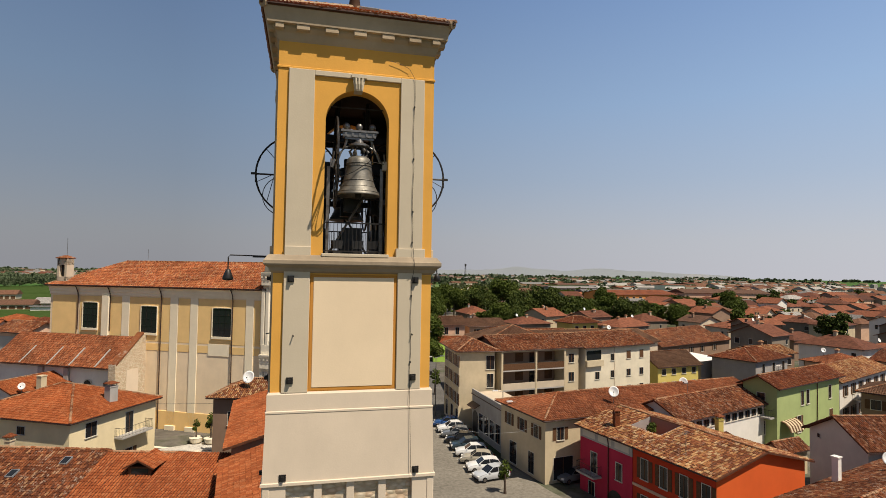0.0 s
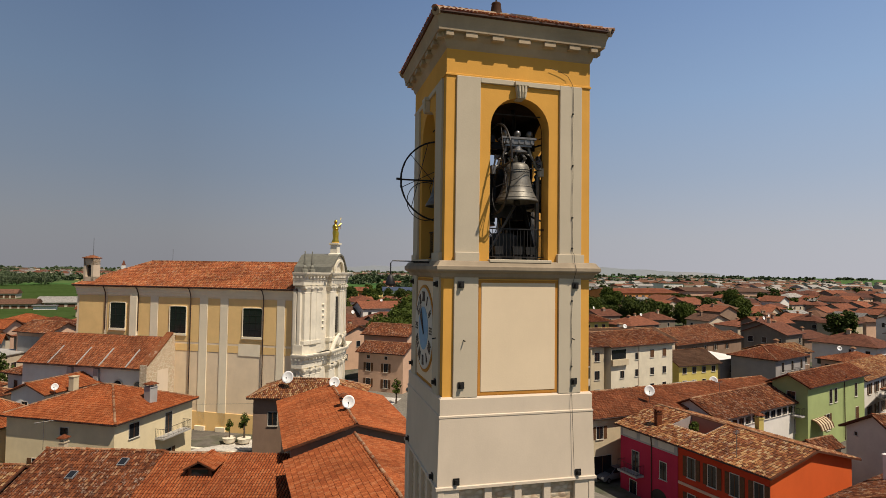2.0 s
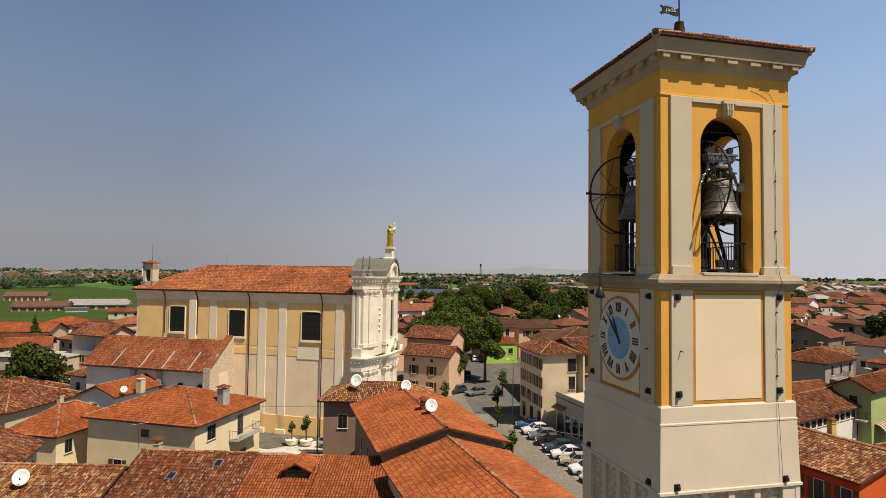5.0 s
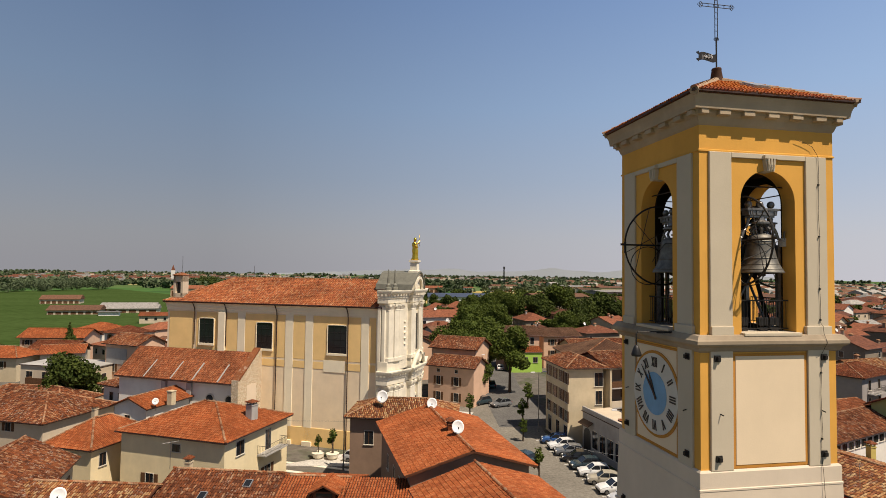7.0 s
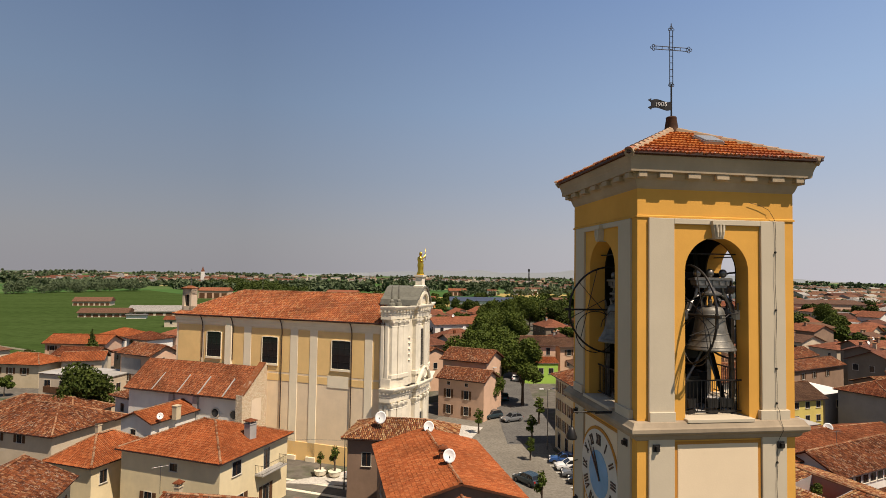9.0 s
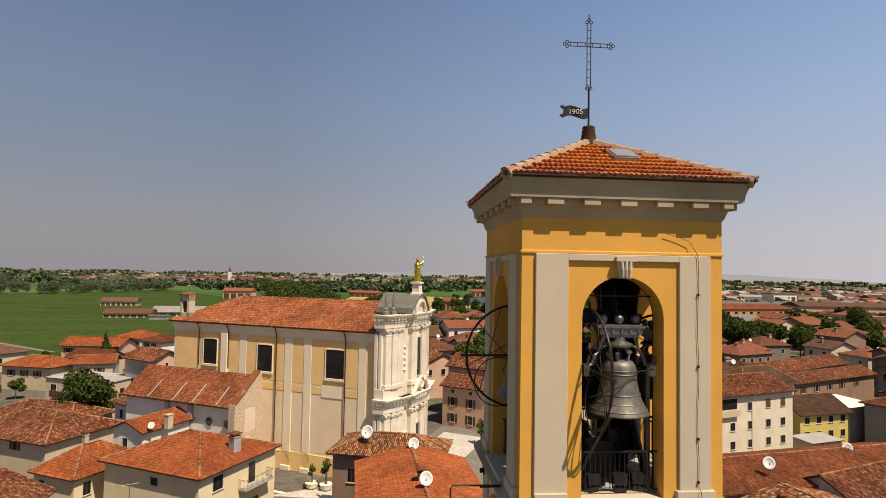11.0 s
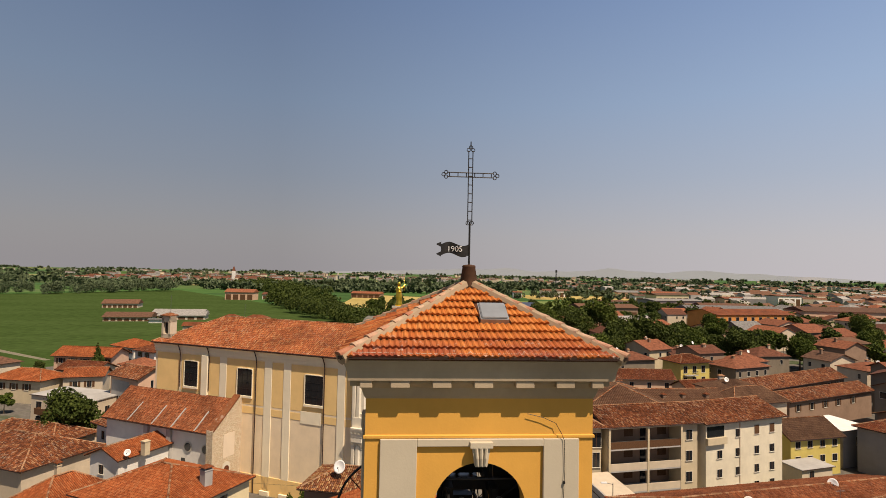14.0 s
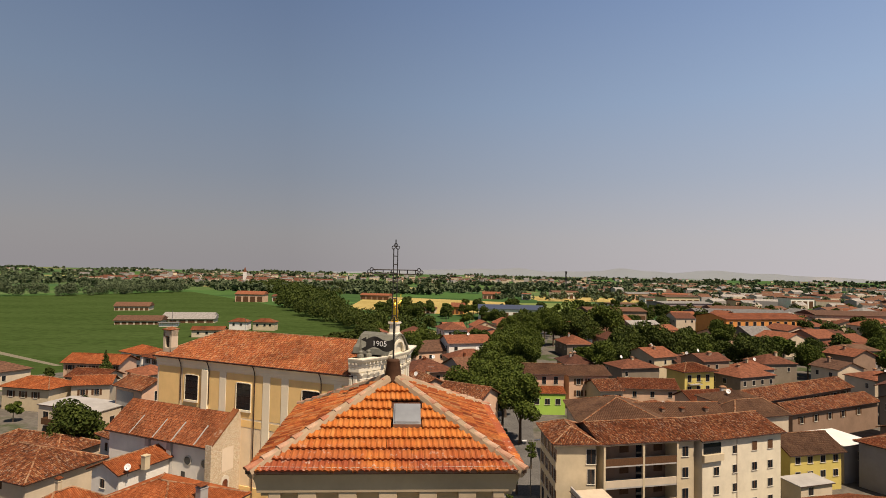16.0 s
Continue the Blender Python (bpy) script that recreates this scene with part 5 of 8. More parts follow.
def build_facade(c):
    """White two-storey front, seen edge on: local +x is the way it faces."""
    x0, yn, yf = 5.5, -0.7, CD + 0.7
    ym = CD / 2
    q = CD / 19.4

    def slab(name, xa, xb, ya, yb, za, zb, label="", mat=None, bev=0.03):
        bm = new_box(xa, xb, ya, yb, za, zb)
        if bev:
            bmesh.ops.bevel(bm, geom=bm.edges[:], offset=bev, segments=1, affect="EDGES")
        return part(name, bm, mat or M_FACADE, c, label)

    before = set(c.children_recursive)
    cuts = np.linspace(yn + 0.3, yf - 0.3, 11)
    for ya, yb in zip(cuts, cuts[1:]):
        slab("front_wall", x0 + 0.004, 7.3, ya, yb, -0.2, 23.6, "white stone front wall", bev=0)
        slab("front_plinth", x0, 8.0, ya, yb, -0.2, 1.5, bev=0)

    def entablature(name, z, h, out):
        prof = [(0.0, 0), (0.10, 0.06 * h), (0.12, 0.36 * h), (0.22, 0.42 * h), (0.26, 0.62 * h), (0.62, 0.80 * h), (0.74, 0.92 * h), (0.76, 1.0 * h)]
        spans = [(yn - 0.15, 3.9 * q, 0.35), (3.9 * q, 6.4 * q, 0.0), (6.4 * q, 13.0 * q, 0.55), (13.0 * q, 15.5 * q, 0.0), (15.5 * q, yf + 0.15, 0.35)]
        for ya, yb, fwd in spans:
            bm = bmesh.new()
            near_k = 0.4 if ya < 0 else 1.0
            rings = [[(x0 - 0.02, ya - k * out * near_k, z + dz), (7.35 + fwd + k * out, ya - k * out * near_k, z + dz), (7.35 + fwd + k * out, yb + k * out, z + dz), (x0 - 0.02, yb + k * out, z + dz)] for k, dz in prof]
            loft(bm, rings)
            part(name, bm, M_FACADE, c, "moulded white entablature")
    mod = mesh_of("modillion", new_box(-0.12, 0.12, -0.13, 0.13, -0.2, 0.12), M_FACADE)
    for z, out in ((11.75, 0.62), (23.0, 0.55)):
        for y in np.arange(-0.6, CD + 0.7, 0.62):
            fwd = 0.35 if y < 3.9 * q or y > 15.5 * q else (0.55 if 6.4 * q < y < 13 * q else 0.0)
            piece("modillion", mod, c, pose(7.42 + fwd + out * 0.5, y, z))
        for x in (6.35, 6.95, 7.5):
            piece("modillion", mod, c, pose(x, yn - 0.15 - out * 0.15, z))
    entablature("lower_entablature", 10.3, 2.0, 1.1)
    entablature("upper_entablature", 21.7, 1.9, 1.0)
    # pilasters of both orders
    for za, zb, tag in ((1.5, 10.3, "lower"), (13.6, 21.7, "upper")):
        for y, fwd in ((0.1, 0.35), (1.55, 0.42), (3.1, 0.30), (6.9, 0.55), (8.0, 0.48), (11.4, 0.48), (12.5, 0.55), (16.3, 0.30), (17.85, 0.42), (19.3, 0.35)):
            y, w = y * q, 0.46
            slab("pilaster", 7.2, 7.32 + fwd, y - w, y + w, za, zb - 0.9, "white stone pilaster")
            bm = bmesh.new()
            rings = [[(7.2, y - r, z), (7.32 + fwd + r - w, y - r, z), (7.32 + fwd + r - w, y + r, z), (7.2, y + r, z)] for r, z in ((w + 0.04, zb - 0.92), (w + 0.0, zb - 0.80), (w + 0.12, zb - 0.5), (w + 0.26, zb - 0.22), (w + 0.28, zb - 0.02))]
            loft(bm, rings)
            for s in (-1, 1):
                turned(bm, [(0.05, -0.16), (0.17, -0.08), (0.17, 0.08), (0.05, 0.16)], 10, (7.45 + fwd, y + s * w, zb - 0.3))
            part("capital", bm, M_FACADE, c, "carved white capital")
            slab("pilaster_base", 7.2, 7.45 + fwd, y - w - 0.15, y + w + 0.15, za - 0.02, za + 0.55)
        for x in (6.35, 7.0):
            slab("side_pilaster", x - 0.22, x + 0.22, yn + 0.05, yn + 0.4, za, zb - 0.4, "white stone corner strip")
    # attic zone between the orders
    slab("pedestal_band", x0, 7.7, yn, 4.0 * q, 12.3, 13.62)
    slab("pedestal_band", x0, 7.7, 15.4 * q, yf, 12.3, 13.62)
    slab("pedestal_band", x0, 7.9, 6.2 * q, 13.2 * q, 12.3, 13.62)
    # scrolled door pediment
    for s in (-1, 1):
        pts = [(8.2, ym + s * (2.6 - 2.2 * k), 12.2 + 1.9 * math.sin(k * math.pi / 2)) for k in np.linspace(0, 0.8, 9)]
        part("scroll", tube(bmesh.new(), pts, 0.32, 8), M_FACADE, c, "curved white scroll pediment")
    part("oval_relief", turned(bmesh.new(), [(0.9, -0.2), (1.0, 0.0), (0.75, 0.2), (0.7, 0.05)], 20), M_FACADE, c, "white oval relief").matrix_basis = pose(8.1, ym, 13.6, 0, 90, 0)
    # openings
    for za, zb, w, lab in ((14.6, 20.0, 1.2, "tall dark window"), (0.0, 7.6, 1.6, "dark church doorway")):
        win = slab("front_surround", 7.25, 7.55, ym - w - 0.35, ym + w + 0.35, za - 0.2, zb + 0.35, "white moulded surround")
        part("pane", new_box(7.4, 7.57, ym - w, ym + w, za, zb), M_GLASS_DARK, win, lab)
    for y in (4.95 * q, 14.4 * q):
        n = slab("niche_surround", 7.25, 7.5, y - 0.8, y + 0.8, 3.0, 7.2, "white niche frame")
        # no hollow here: grey colour carries the niche's shade
        part("niche", new_box(7.4, 7.52, y - 0.5, y + 0.5, 3.4, 6.8), M_CONC, n, "grey panel for the shade in the niche")
        for k in range(5):
            part("relief_ornament", turned(bmesh.new(), [(0.02, -0.2), (0.22, 0), (0.02, 0.2)], 8, (7.35, y, 15.8 + k * 0.8)), M_FACADE, n)
    # curved gable with a metal covering behind it
    half = [(3.3, 23.6), (3.1, 24.4), (2.4, 24.8), (1.7, 25.5), (1.0, 26.1), (0.0, 26.4)]
    outer = [(ym - w, z) for w, z in half] + [(ym + w, z) for w, z in reversed(half[:-1])]
    inner = [(ym - w * 0.93, z - 0.2) for w, z in half] + [(ym + w * 0.93, z - 0.2) for w, z in reversed(half[:-1])]
    part("gable", loft(bmesh.new(), [[(6.9, y, z) for y, z in inner], [(7.9, y, z) for y, z in inner]]), M_FACADE, c, "white scrolled gable")
    arch = [(ym + 1.7 * math.cos(a), 23.7 + 1.9 * math.sin(a)) for a in np.linspace(0, math.pi, 15)]
    low = [(ym + 1.35 * math.cos(a), 23.7 + 1.5 * math.sin(a)) for a in np.linspace(math.pi, 0, 15)]
    part("arch_pediment", loft(bmesh.new(), [[(7.85, y, z) for y, z in arch + low], [(8.15, y, z) for y, z in arch + low]]), M_FACADE, c, "white arched pediment moulding")
    part("gable_covering", loft(bmesh.new(), [[(3.2, y, z) for y, z in outer + inner[::-1]], [(8.2, y, z) for y, z in outer + inner[::-1]]]), M_COPPER, c, "dull grey metal hood over the gable")
    part("gable_back", loft(bmesh.new(), [[(3.3, y, z) for y, z in inner], [(3.5, y, z) for y, z in inner]]), M_CH_PIL, c, "cream rear of the gable")
    for y in (0.2, 1.5):
        bm = turned(bmesh.new(), [(0.40, 23.6), (0.40, 24.0), (0.22, 24.1), (0.26, 24.4), (0.12, 24.6), (0.17, 24.85), (0.05, 26.4), (0.08, 26.5), (0.02, 26.6)], 10, (7.0, y, 0))
        part("finial", bm, M_COPPER, c, "dull grey slender metal finial")
    part("statue_pedestal", square_rings(bmesh.new(), [(0.75, 26.0), (0.75, 26.4), (0.55, 26.5), (0.52, 27.7), (0.72, 27.8), (0.72, 28.05)], (7.2, ym)), M_FACADE, c, "white stone pedestal")
    # the front swells outwards towards its middle
    swell = lambda y: -0.75 + 1.75 * (1 - min(1.0, ((y - ym) / (ym + 0.7)) ** 2))
    for ob in set(c.children_recursive) - before:
        if ob.data.users > 1 or ob.name.startswith("oval"):
            ob.location.x += swell(ob.location.y)
        else:
            for v in ob.data.vertices:
                if v.co.x > x0 + 0.1:
                    v.co.x += swell(v.co.y)


build_facade(church)

# gilded statue on the gable: one plain mesh
def build_statue():
    bm = bmesh.new()
    body = [(0.62, 0.0), (0.66, 0.15), (0.52, 0.5), (0.50, 1.0), (0.58, 1.5), (0.44, 1.9), (0.52, 2.3), (0.50, 2.6), (0.22, 2.78), (0.17, 2.9)]
    rings = []
    for r, z in body:
        lean = 0.06 * math.sin(z * 1.6)
        rings.append([(lean + r * 0.82 * math.cos(a) * (1 + 0.09 * math.cos(5 * a + z)), r * math.sin(a) * (1 + 0.07 * math.sin(4 * a + 2 * z)), z) for a in np.linspace(0, 2 * math.pi, 21)[:-1]])
    loft(bm, rings)
    turned(bm, [(0.05, 2.85), (0.20, 2.95), (0.25, 3.15), (0.22, 3.35), (0.08, 3.46)], 14)
    tube(bm, [(0.1, -0.45, 2.5), (0.35, -0.75, 2.1), (0.7, -0.6, 1.9)], 0.14, 8)
    tube(bm, [(0.1, 0.45, 2.5), (0.2, 0.85, 2.6), (0.4, 0.95, 3.1)], 0.13, 8)
    tube(bm, [(0.4, 0.95, 2.2), (0.4, 0.95, 4.0)], 0.035, 6)
    st = new("statue", mesh_of("statue", bm, M_GOLD, True))
    st.matrix_basis = CH @ pose(8.2, CD / 2, 28.05)
    tagged(st, "gilded robed figure standing on the church gable", "statue")


build_statue()


def build_chapel():
    """Low aisle against the nave, closed by a bare rubble wall."""
    t = thing("side_chapel", "low chapel aisle with a patched tile roof against the church", "chapel", CH)
    x0, x1 = -36.0, -14.4
    pp = [(-4.5, -0.3), (-0.02, -0.3), (-0.02, 13.6), (-4.5, 10.1)]
    part("wall", loft(bmesh.new(), [[(x0 + 0.4, y, z) for y, z in pp], [(x1, y, z) for y, z in pp]]), M_WHITEW, t, "whitewashed aisle wall")
    f = [(x0, -5.1, 9.95), (x1 - 0.1, -5.1, 9.95), (x1 - 0.1, -0.25, 13.85), (x0, -0.25, 13.85)]
    rf = part("roof", loft(bmesh.new(), [[Vector(p) - Vector((0, 0, 0.18)) for p in f], [Vector(p) for p in f]]), M_ROOF_UNDER, t, "lean-to roof of old clay tiles")
    tile_roof("roof_tiles", [f], M_TERRA_TILE, rf, 0.26, 0.44, 0.2, 0.08, 8, 1.3)
    sl = math.atan2(3.9, 4.85)
    for x in (-30.5, -25.6, -21.8, -17.4):
        b = new_box(-0.08, 0.08, 0.0, 3.4, 0.02, 0.18)
        p = part("mortar_strip", b, M_CONC, rf, "pale mortar strip")
        p.matrix_basis = pose(x, -5.05, 9.95, math.degrees(sl), 0, 0)
    part("gutter", tube(bmesh.new(), [(x0, -5.15, 9.82), (x1, -5.15, 9.82)], 0.08), M_GUTTER, rf)
    for x in (-27.0, -22.5):
        part("buttress", new_box(x - 0.4, x + 0.4, -4.9, -4.4, -0.2, 9.6), M_CONC, t, "grey buttress strip")
    for x in (-19.0, -15.7):
        wb = part("round_window", turned(bmesh.new(), [(0.75, -0.1), (0.75, 0.1)], 20), M_TRIM, t, "stone rim of a round window")
        wb.matrix_basis = pose(x, -4.52, 7.5, 90, 0, 0)
        pb = part("pane", turned(bmesh.new(), [(0.58, -0.13), (0.58, 0.13)], 20), M_GLASS_DARK, wb)
    part("small_window", new_box(-20.2, -19.5, -4.56, -4.45, 4.4, 5.8), M_GLASS_DARK, t, "small dark window")
    w = bmesh.new()
    prof = [(-5.4, -0.3), (0.0, -0.3), (0.0, 14.35), (-0.6, 14.35), (-5.4, 10.5)]
    loft(w, [[(x1, y, z) for y, z in prof], [(x1 + 0.9, y, z) for y, z in prof]])
    part("rubble_wall", w, M_RUBBLE, t, "bare rubble end wall with blocked arches")
    cp = [(-5.6, 10.42), (-0.6, 14.43), (-0.6, 14.63), (-5.6, 10.66)]
    part("coping", loft(bmesh.new(), [[(x1 - 0.1, y, z) for y, z in cp], [(x1 + 1.0, y, z) for y, z in cp]]), M_OLD_TILE, t, "dark tile coping")
    part("pier", new_box(x1 - 0.15, x1 + 0.95, -5.7, -4.9, -0.3, 10.6), M_RUBBLE, t, "stone pier")
    arch = [(-2.9 + 0.75 * math.cos(a), 5.0 + 0.75 * math.sin(a)) for a in np.linspace(0, math.pi, 11)] + [(-3.65, 3.2), (-2.15, 3.2)]
    part("blocked_arch", loft(bmesh.new(), [[(x1 + 0.85, y, z) for y, z in arch], [(x1 + 0.97, y, z) for y, z in arch]]), M_TRIM, t, "pale blocked arch")
    arch2 = [(-2.9 + 0.5 * math.cos(a), 4.7 + 0.5 * math.sin(a)) for a in np.linspace(0, math.pi, 11)] + [(-3.4, 3.2), (-2.4, 3.2)]
    part("arch_recess", loft(bmesh.new(), [[(x1 + 0.9, y, z) for y, z in arch2], [(x1 + 0.985, y, z) for y, z in arch2]]), M_RED_TILE, t, "brick filled recess")
    part("pale_patch", new_box(x1 + 0.9, x1 + 0.93, -3.6, -1.4, 6.3, 9.6), M_BASE, t, "pale plaster patch")


build_chapel()

# ---- houses round the square, left of the tower first ----
def rows(face, us, zs, w, h, st):
    return [(face, u, z, w, h, st) for u in us for z in zs]


hA = house("cream two-storey house with a wide orange hipped roof", (-36.7, 51.4), -27.1, 14.5, 12.9, 7.55, 9.95, "hip_x", M_PALE_CREAM, M_ORANGE_TILE, 0.5,
           [("f", 7.4, 6.3, 1.0, 0.8, "plain"), ("r", 2.6, 6.2, 1.4, 1.5, "plain"), ("r", 7.8, 5.7, 1.1, 2.3, "plain"), ("r", 3.2, 2.4, 1.2, 1.5, "wood"), ("r", 7.8, 1.6, 1.1, 2.3, "wood"), ("f", 4.0, 2.6, 1.0, 1.3, "wood")], jitter=0.6)
balcony(hA, "r", 8.0, 4.5, 4.6, (0.5, 14.0, 0.5, 12.4), M_IRON)
hB = house("low house with a clean orange hipped roof", (-45.0, 53.4), -26.0, 7.2, 9.4, 5.75, 8.1, "hip_y", M_PALE_CREAM, M_ORANGE_TILE, 0.4, [("f", 1.4, 4.4, 0.9, 1.1, "plain"), ("r", 1.5, 4.3, 0.9, 1.4, "plain")], jitter=0.5)
hC = house("small white house with a bright orange tile roof", (-37.2, 63.8), 63.2, 9.4, 6.3, 6.9, 8.2, "gable_x", M_WHITEW, M_ORANGE_TILE, 0.5, [("l", 2.2, 5.2, 0.9, 1.2, "plain")], jitter=0.5)
hD = house("small white house with an old brown tile roof", (-50.7, 83.5), -37.6, 9.4, 7.7, 6.8, 8.2, "hip_x", M_WHITEW, M_OLD_TILE, 0.7, rows("f", (2.0, 4.2, 6.4), (5.0, 2.2), 0.9, 1.3, "plain"))
hS = house("tall sacristy house with a gabled tile roof", (-56.6, 100.5), -34.3, 9.6, 7.0, 11.3, 13.0, "gable_x", M_SALMON, M_OLD_TILE, 0.5, [("r", 2.8, 9.8, 0.5, 1.8, "far"), ("f", 2.2, 7.0, 1.0, 1.6, "wood")])
part("faded_mural", new_box(0.9, 6.4, 0.44, 0.52, 7.6, 10.5), M_CONC, hS, "faded grey mural panel")
ab = bmesh.new()
arc = [(6.6 + 1.2 * math.cos(a), 7.4 + 1.2 * math.sin(a)) for a in np.linspace(0, math.pi, 13)] + [(5.4, 6.0), (7.8, 6.0)]
# flat brown slab stands in for shade behind the arch
part("loggia_arch", prism(ab, arc, 0.40, 0.52), M_BROWNW, hS, "brown slab for the shade in a loggia arch")

hE1 = house("brown town house with a sun-bleached hipped tile roof", (-11.8, 48.6), -14.0, 12.9, 7.4, 8.9, 10.4, "hip_x", M_BROWNW, M_PALE_TILE, 0.6, [("f", 2.2, 6.5, 1.0, 1.5, "plain"), ("l", 3.5, 6.5, 1.0, 1.5, "plain")])
hE2 = house("long brown house with a weathered orange tile roof", (-8.4, 44.6), -86.0, 16.8, 11.3, 9.3, 10.9, "gable_x", M_BROWNW, M_ORANGE_TILE, 0.55, rows("f", (4.5, 8.0, 11.0, 14.0), (6.6,), 0.9, 1.4, "plain"))
hE3 = house("long house with a smooth orange tile roof", (-7.2, 25.8), -84.0, 20.5, 10.6, 9.1, 10.7, "gable_x", M_BEIGE, M_ORANGE_TILE, 0.45, rows("f", (3.0, 8.0), (6.0,), 0.9, 1.4, "plain"), jitter=0.45)
hE4 = house("small white wing with an orange lean-to roof", (-13.0, 23.0), -12.0, 6.6, 8.2, 7.2, 8.3, "shed", M_WHITEW, M_ORANGE_TILE, 0.4, [("f", 4.4, 6.2, 0.9, 1.5, "plain")], jitter=0.6)
dish((-7.4, 49.4), 10.0, -110, 0.72, 0.9)
dish((-2.5, 43.6), 10.8, -100, 0.6, 0.5)
dish((-1.9, 33.0), 10.8, -95, 0.6, 0.8)
chimney((-2.2, 34.8), 10.7, 0.7, 0.6, M_RED_TILE)

# foreground row of old roofs
hF1 = house("old house with a mottled brown tile roof and skylights", (-28.0, 31.4), -15.5, 10.2, 10.4, 5.95, 8.0, "gable_x", M_BEIGE, M_OLD_TILE, 0.5, rows("f", (3.0, 7.0), (4.6,), 0.9, 1.4, "wood"), pitch=0.24)
hF2 = house("house with a bright orange tile roof and a dormer", (-18.1, 28.0), -13.5, 6.2, 10.8, 6.3, 8.0, "gable_x", M_CREAM, M_ORANGE_TILE, 0.4, [("f", 3, 4.6, 0.9, 1.4, "wood")], pitch=0.24, jitter=0.8)
hF0 = house("old house with a faded tile roof", (-39.4, 31.0), -14.0, 11.3, 11.5, 5.4, 7.5, "gable_x", M_BEIGE, M_PALE_TILE, 0.5, rows("f", (3.0, 7.0), (4.0,), 0.9, 1.4, "wood"))
hLR = house("old house with a red-brown tile roof", (-36.3, 33.5), 97.0, 12.5, 9.6, 6.5, 8.9, "gable_x", M_CREAM, M_OLD_TILE, 0.5, rows("f", (3.0, 6.5, 9.5), (4.6,), 0.9, 1.3, "wood"))
dish((-34.2, 33.0), 6.6, -75, 0.62, 0.8)
for u, v in ((4.2, 2.3), (7.4, 3.8)):
    sky_ob = thing("skylight", "small roof window with a grey frame", "skylight", pose(-28.0, 31.4, 0, 0, 0, -15.5) @ pose(u, v, 5.95 + 2.05 * v / 5.2 + 0.05, math.degrees(math.atan2(2.05, 5.2)), 0, 0), "roof windows")
    part("frame", new_box(-0.32, 0.32, -0.42, 0.42, 0.0, 0.12), M_LEAD, sky_ob)
    part("pane", new_box(-0.26, 0.26, -0.36, 0.36, 0.115, 0.13), M_GLASS_DARK, sky_ob)
dorm = thing("dormer", "wooden dormer with an orange tile roof", "dormer", pose(-18.1, 28.0, 0, 0, 0, -13.5) @ pose(4.1, 2.6, 6.9))
part("wall", new_box(-0.9, 0.9, 0, 1.8, -0.4, 0.9), M_WOOD, dorm, "dark wooden front")
part("pane", new_box(-0.65, 0.65, -0.03, 0.0, 0.1, 0.75), M_GLASS_DARK, dorm)
dfs = [[(1.2, -0.3, 0.85), (1.2, 2.6, 0.85), (0, 2.6, 1.45), (0, -0.3, 1.45)], [(-1.2, 2.6, 0.85), (-1.2, -0.3, 0.85), (0, -0.3, 1.45), (0, 2.6, 1.45)]]
drb = bmesh.new()
for f in dfs:
    loft(drb, [[Vector(p) - Vector((0, 0, 0.1)) for p in f], [Vector(p) for p in f]])
dr = part("roof", drb, M_ROOF_UNDER, dorm)
tile_roof("roof_tiles", dfs, M_ORANGE_TILE, dr, 0.22, 0.38, 0.17, 0.07, 77)
chimney((-22.3, 52.0), 8.3, 1.5, 0.95, M_CONC, True, -38)
chimney((-34.9, 66.5), 7.8, 0.9, 0.8, M_CREAM, False, 60, "square cream chimney on the roof")
chimney((-25.4, 36.6), 7.2, 1.2, 0.5, M_CREAM, True, -20)
dish((-36.4, 64.6), 7.4, -80, 0.45, 0.4)
dish((-45.9, 81.6), 7.2, -80, 0.55, 0.7)
chimney((-41.0, 57.4), 7.6, 1.0, 0.5, M_CREAM, True, -30)

# ---- right of the tower ----
hR = house("brick red and magenta terraced house with a bleached tile roof", (27.6, 38.2), -79.0, 18.2, 12.4, 8.5, 10.0, "gable_x", M_REDW, M_PALE_TILE, 0.55,
           rows("f", (9.3, 11.6, 13.9, 16.2), (6.6, 3.2), 0.85, 1.9, "wood"), pitch=0.27, course=0.42, jitter=1.6, cut=(5.0, 9.2, 0.52))
hR.location.z = -1.6
part("magenta_front", new_box(0.5, 8.3, 0.47, 0.62, -0.2, 7.3), M_PINKW, hR, "magenta painted front")
part("grey_frieze", new_box(0.5, 8.3, 0.45, 0.62, 7.3, 8.35), M_CONC, hR, "grey panelled frieze")
for k in range(3):
    part("frieze_panel", new_box(0.9 + k * 2.5, 2.9 + k * 2.5, 0.42, 0.46, 7.5, 8.2), M_TRIM, hR)
part("string_band", new_box(8.35, 17.65, 0.45, 0.62, 4.75, 5.0), M_SALMON, hR, "pale string band")
part("end_wall", new_box(17.64, 17.70, 0.6, 11.8, 0, 8.5), plaster("orange_red_gable", (0.62, 0.11, 0.025), 0.1), hR, "bright orange-red gable wall")
gp = [(0.6, 8.5), (11.8, 8.5), (6.2, 9.8)]
part("end_gable", loft(bmesh.new(), [[(17.64, y, z) for y, z in gp], [(17.70, y, z) for y, z in gp]]), bpy.data.materials["orange_red_gable"], hR)
part("downpipe", tube(bmesh.new(), [(5.0, 0.3, 8.3), (5.0, 0.40, 7.6), (5.0, 0.40, 0.3)], 0.06), M_GUTTER, hR)
add_window(hR, pose(2.75, 0.465, 5.1), 0.95, 2.1, "plain")
add_window(hR, pose(6.5, 0.465, 5.3), 0.85, 1.7, "plain")
add_window(hR, pose(2.4, 0.465, 1.9), 0.95, 2.2, "plain")
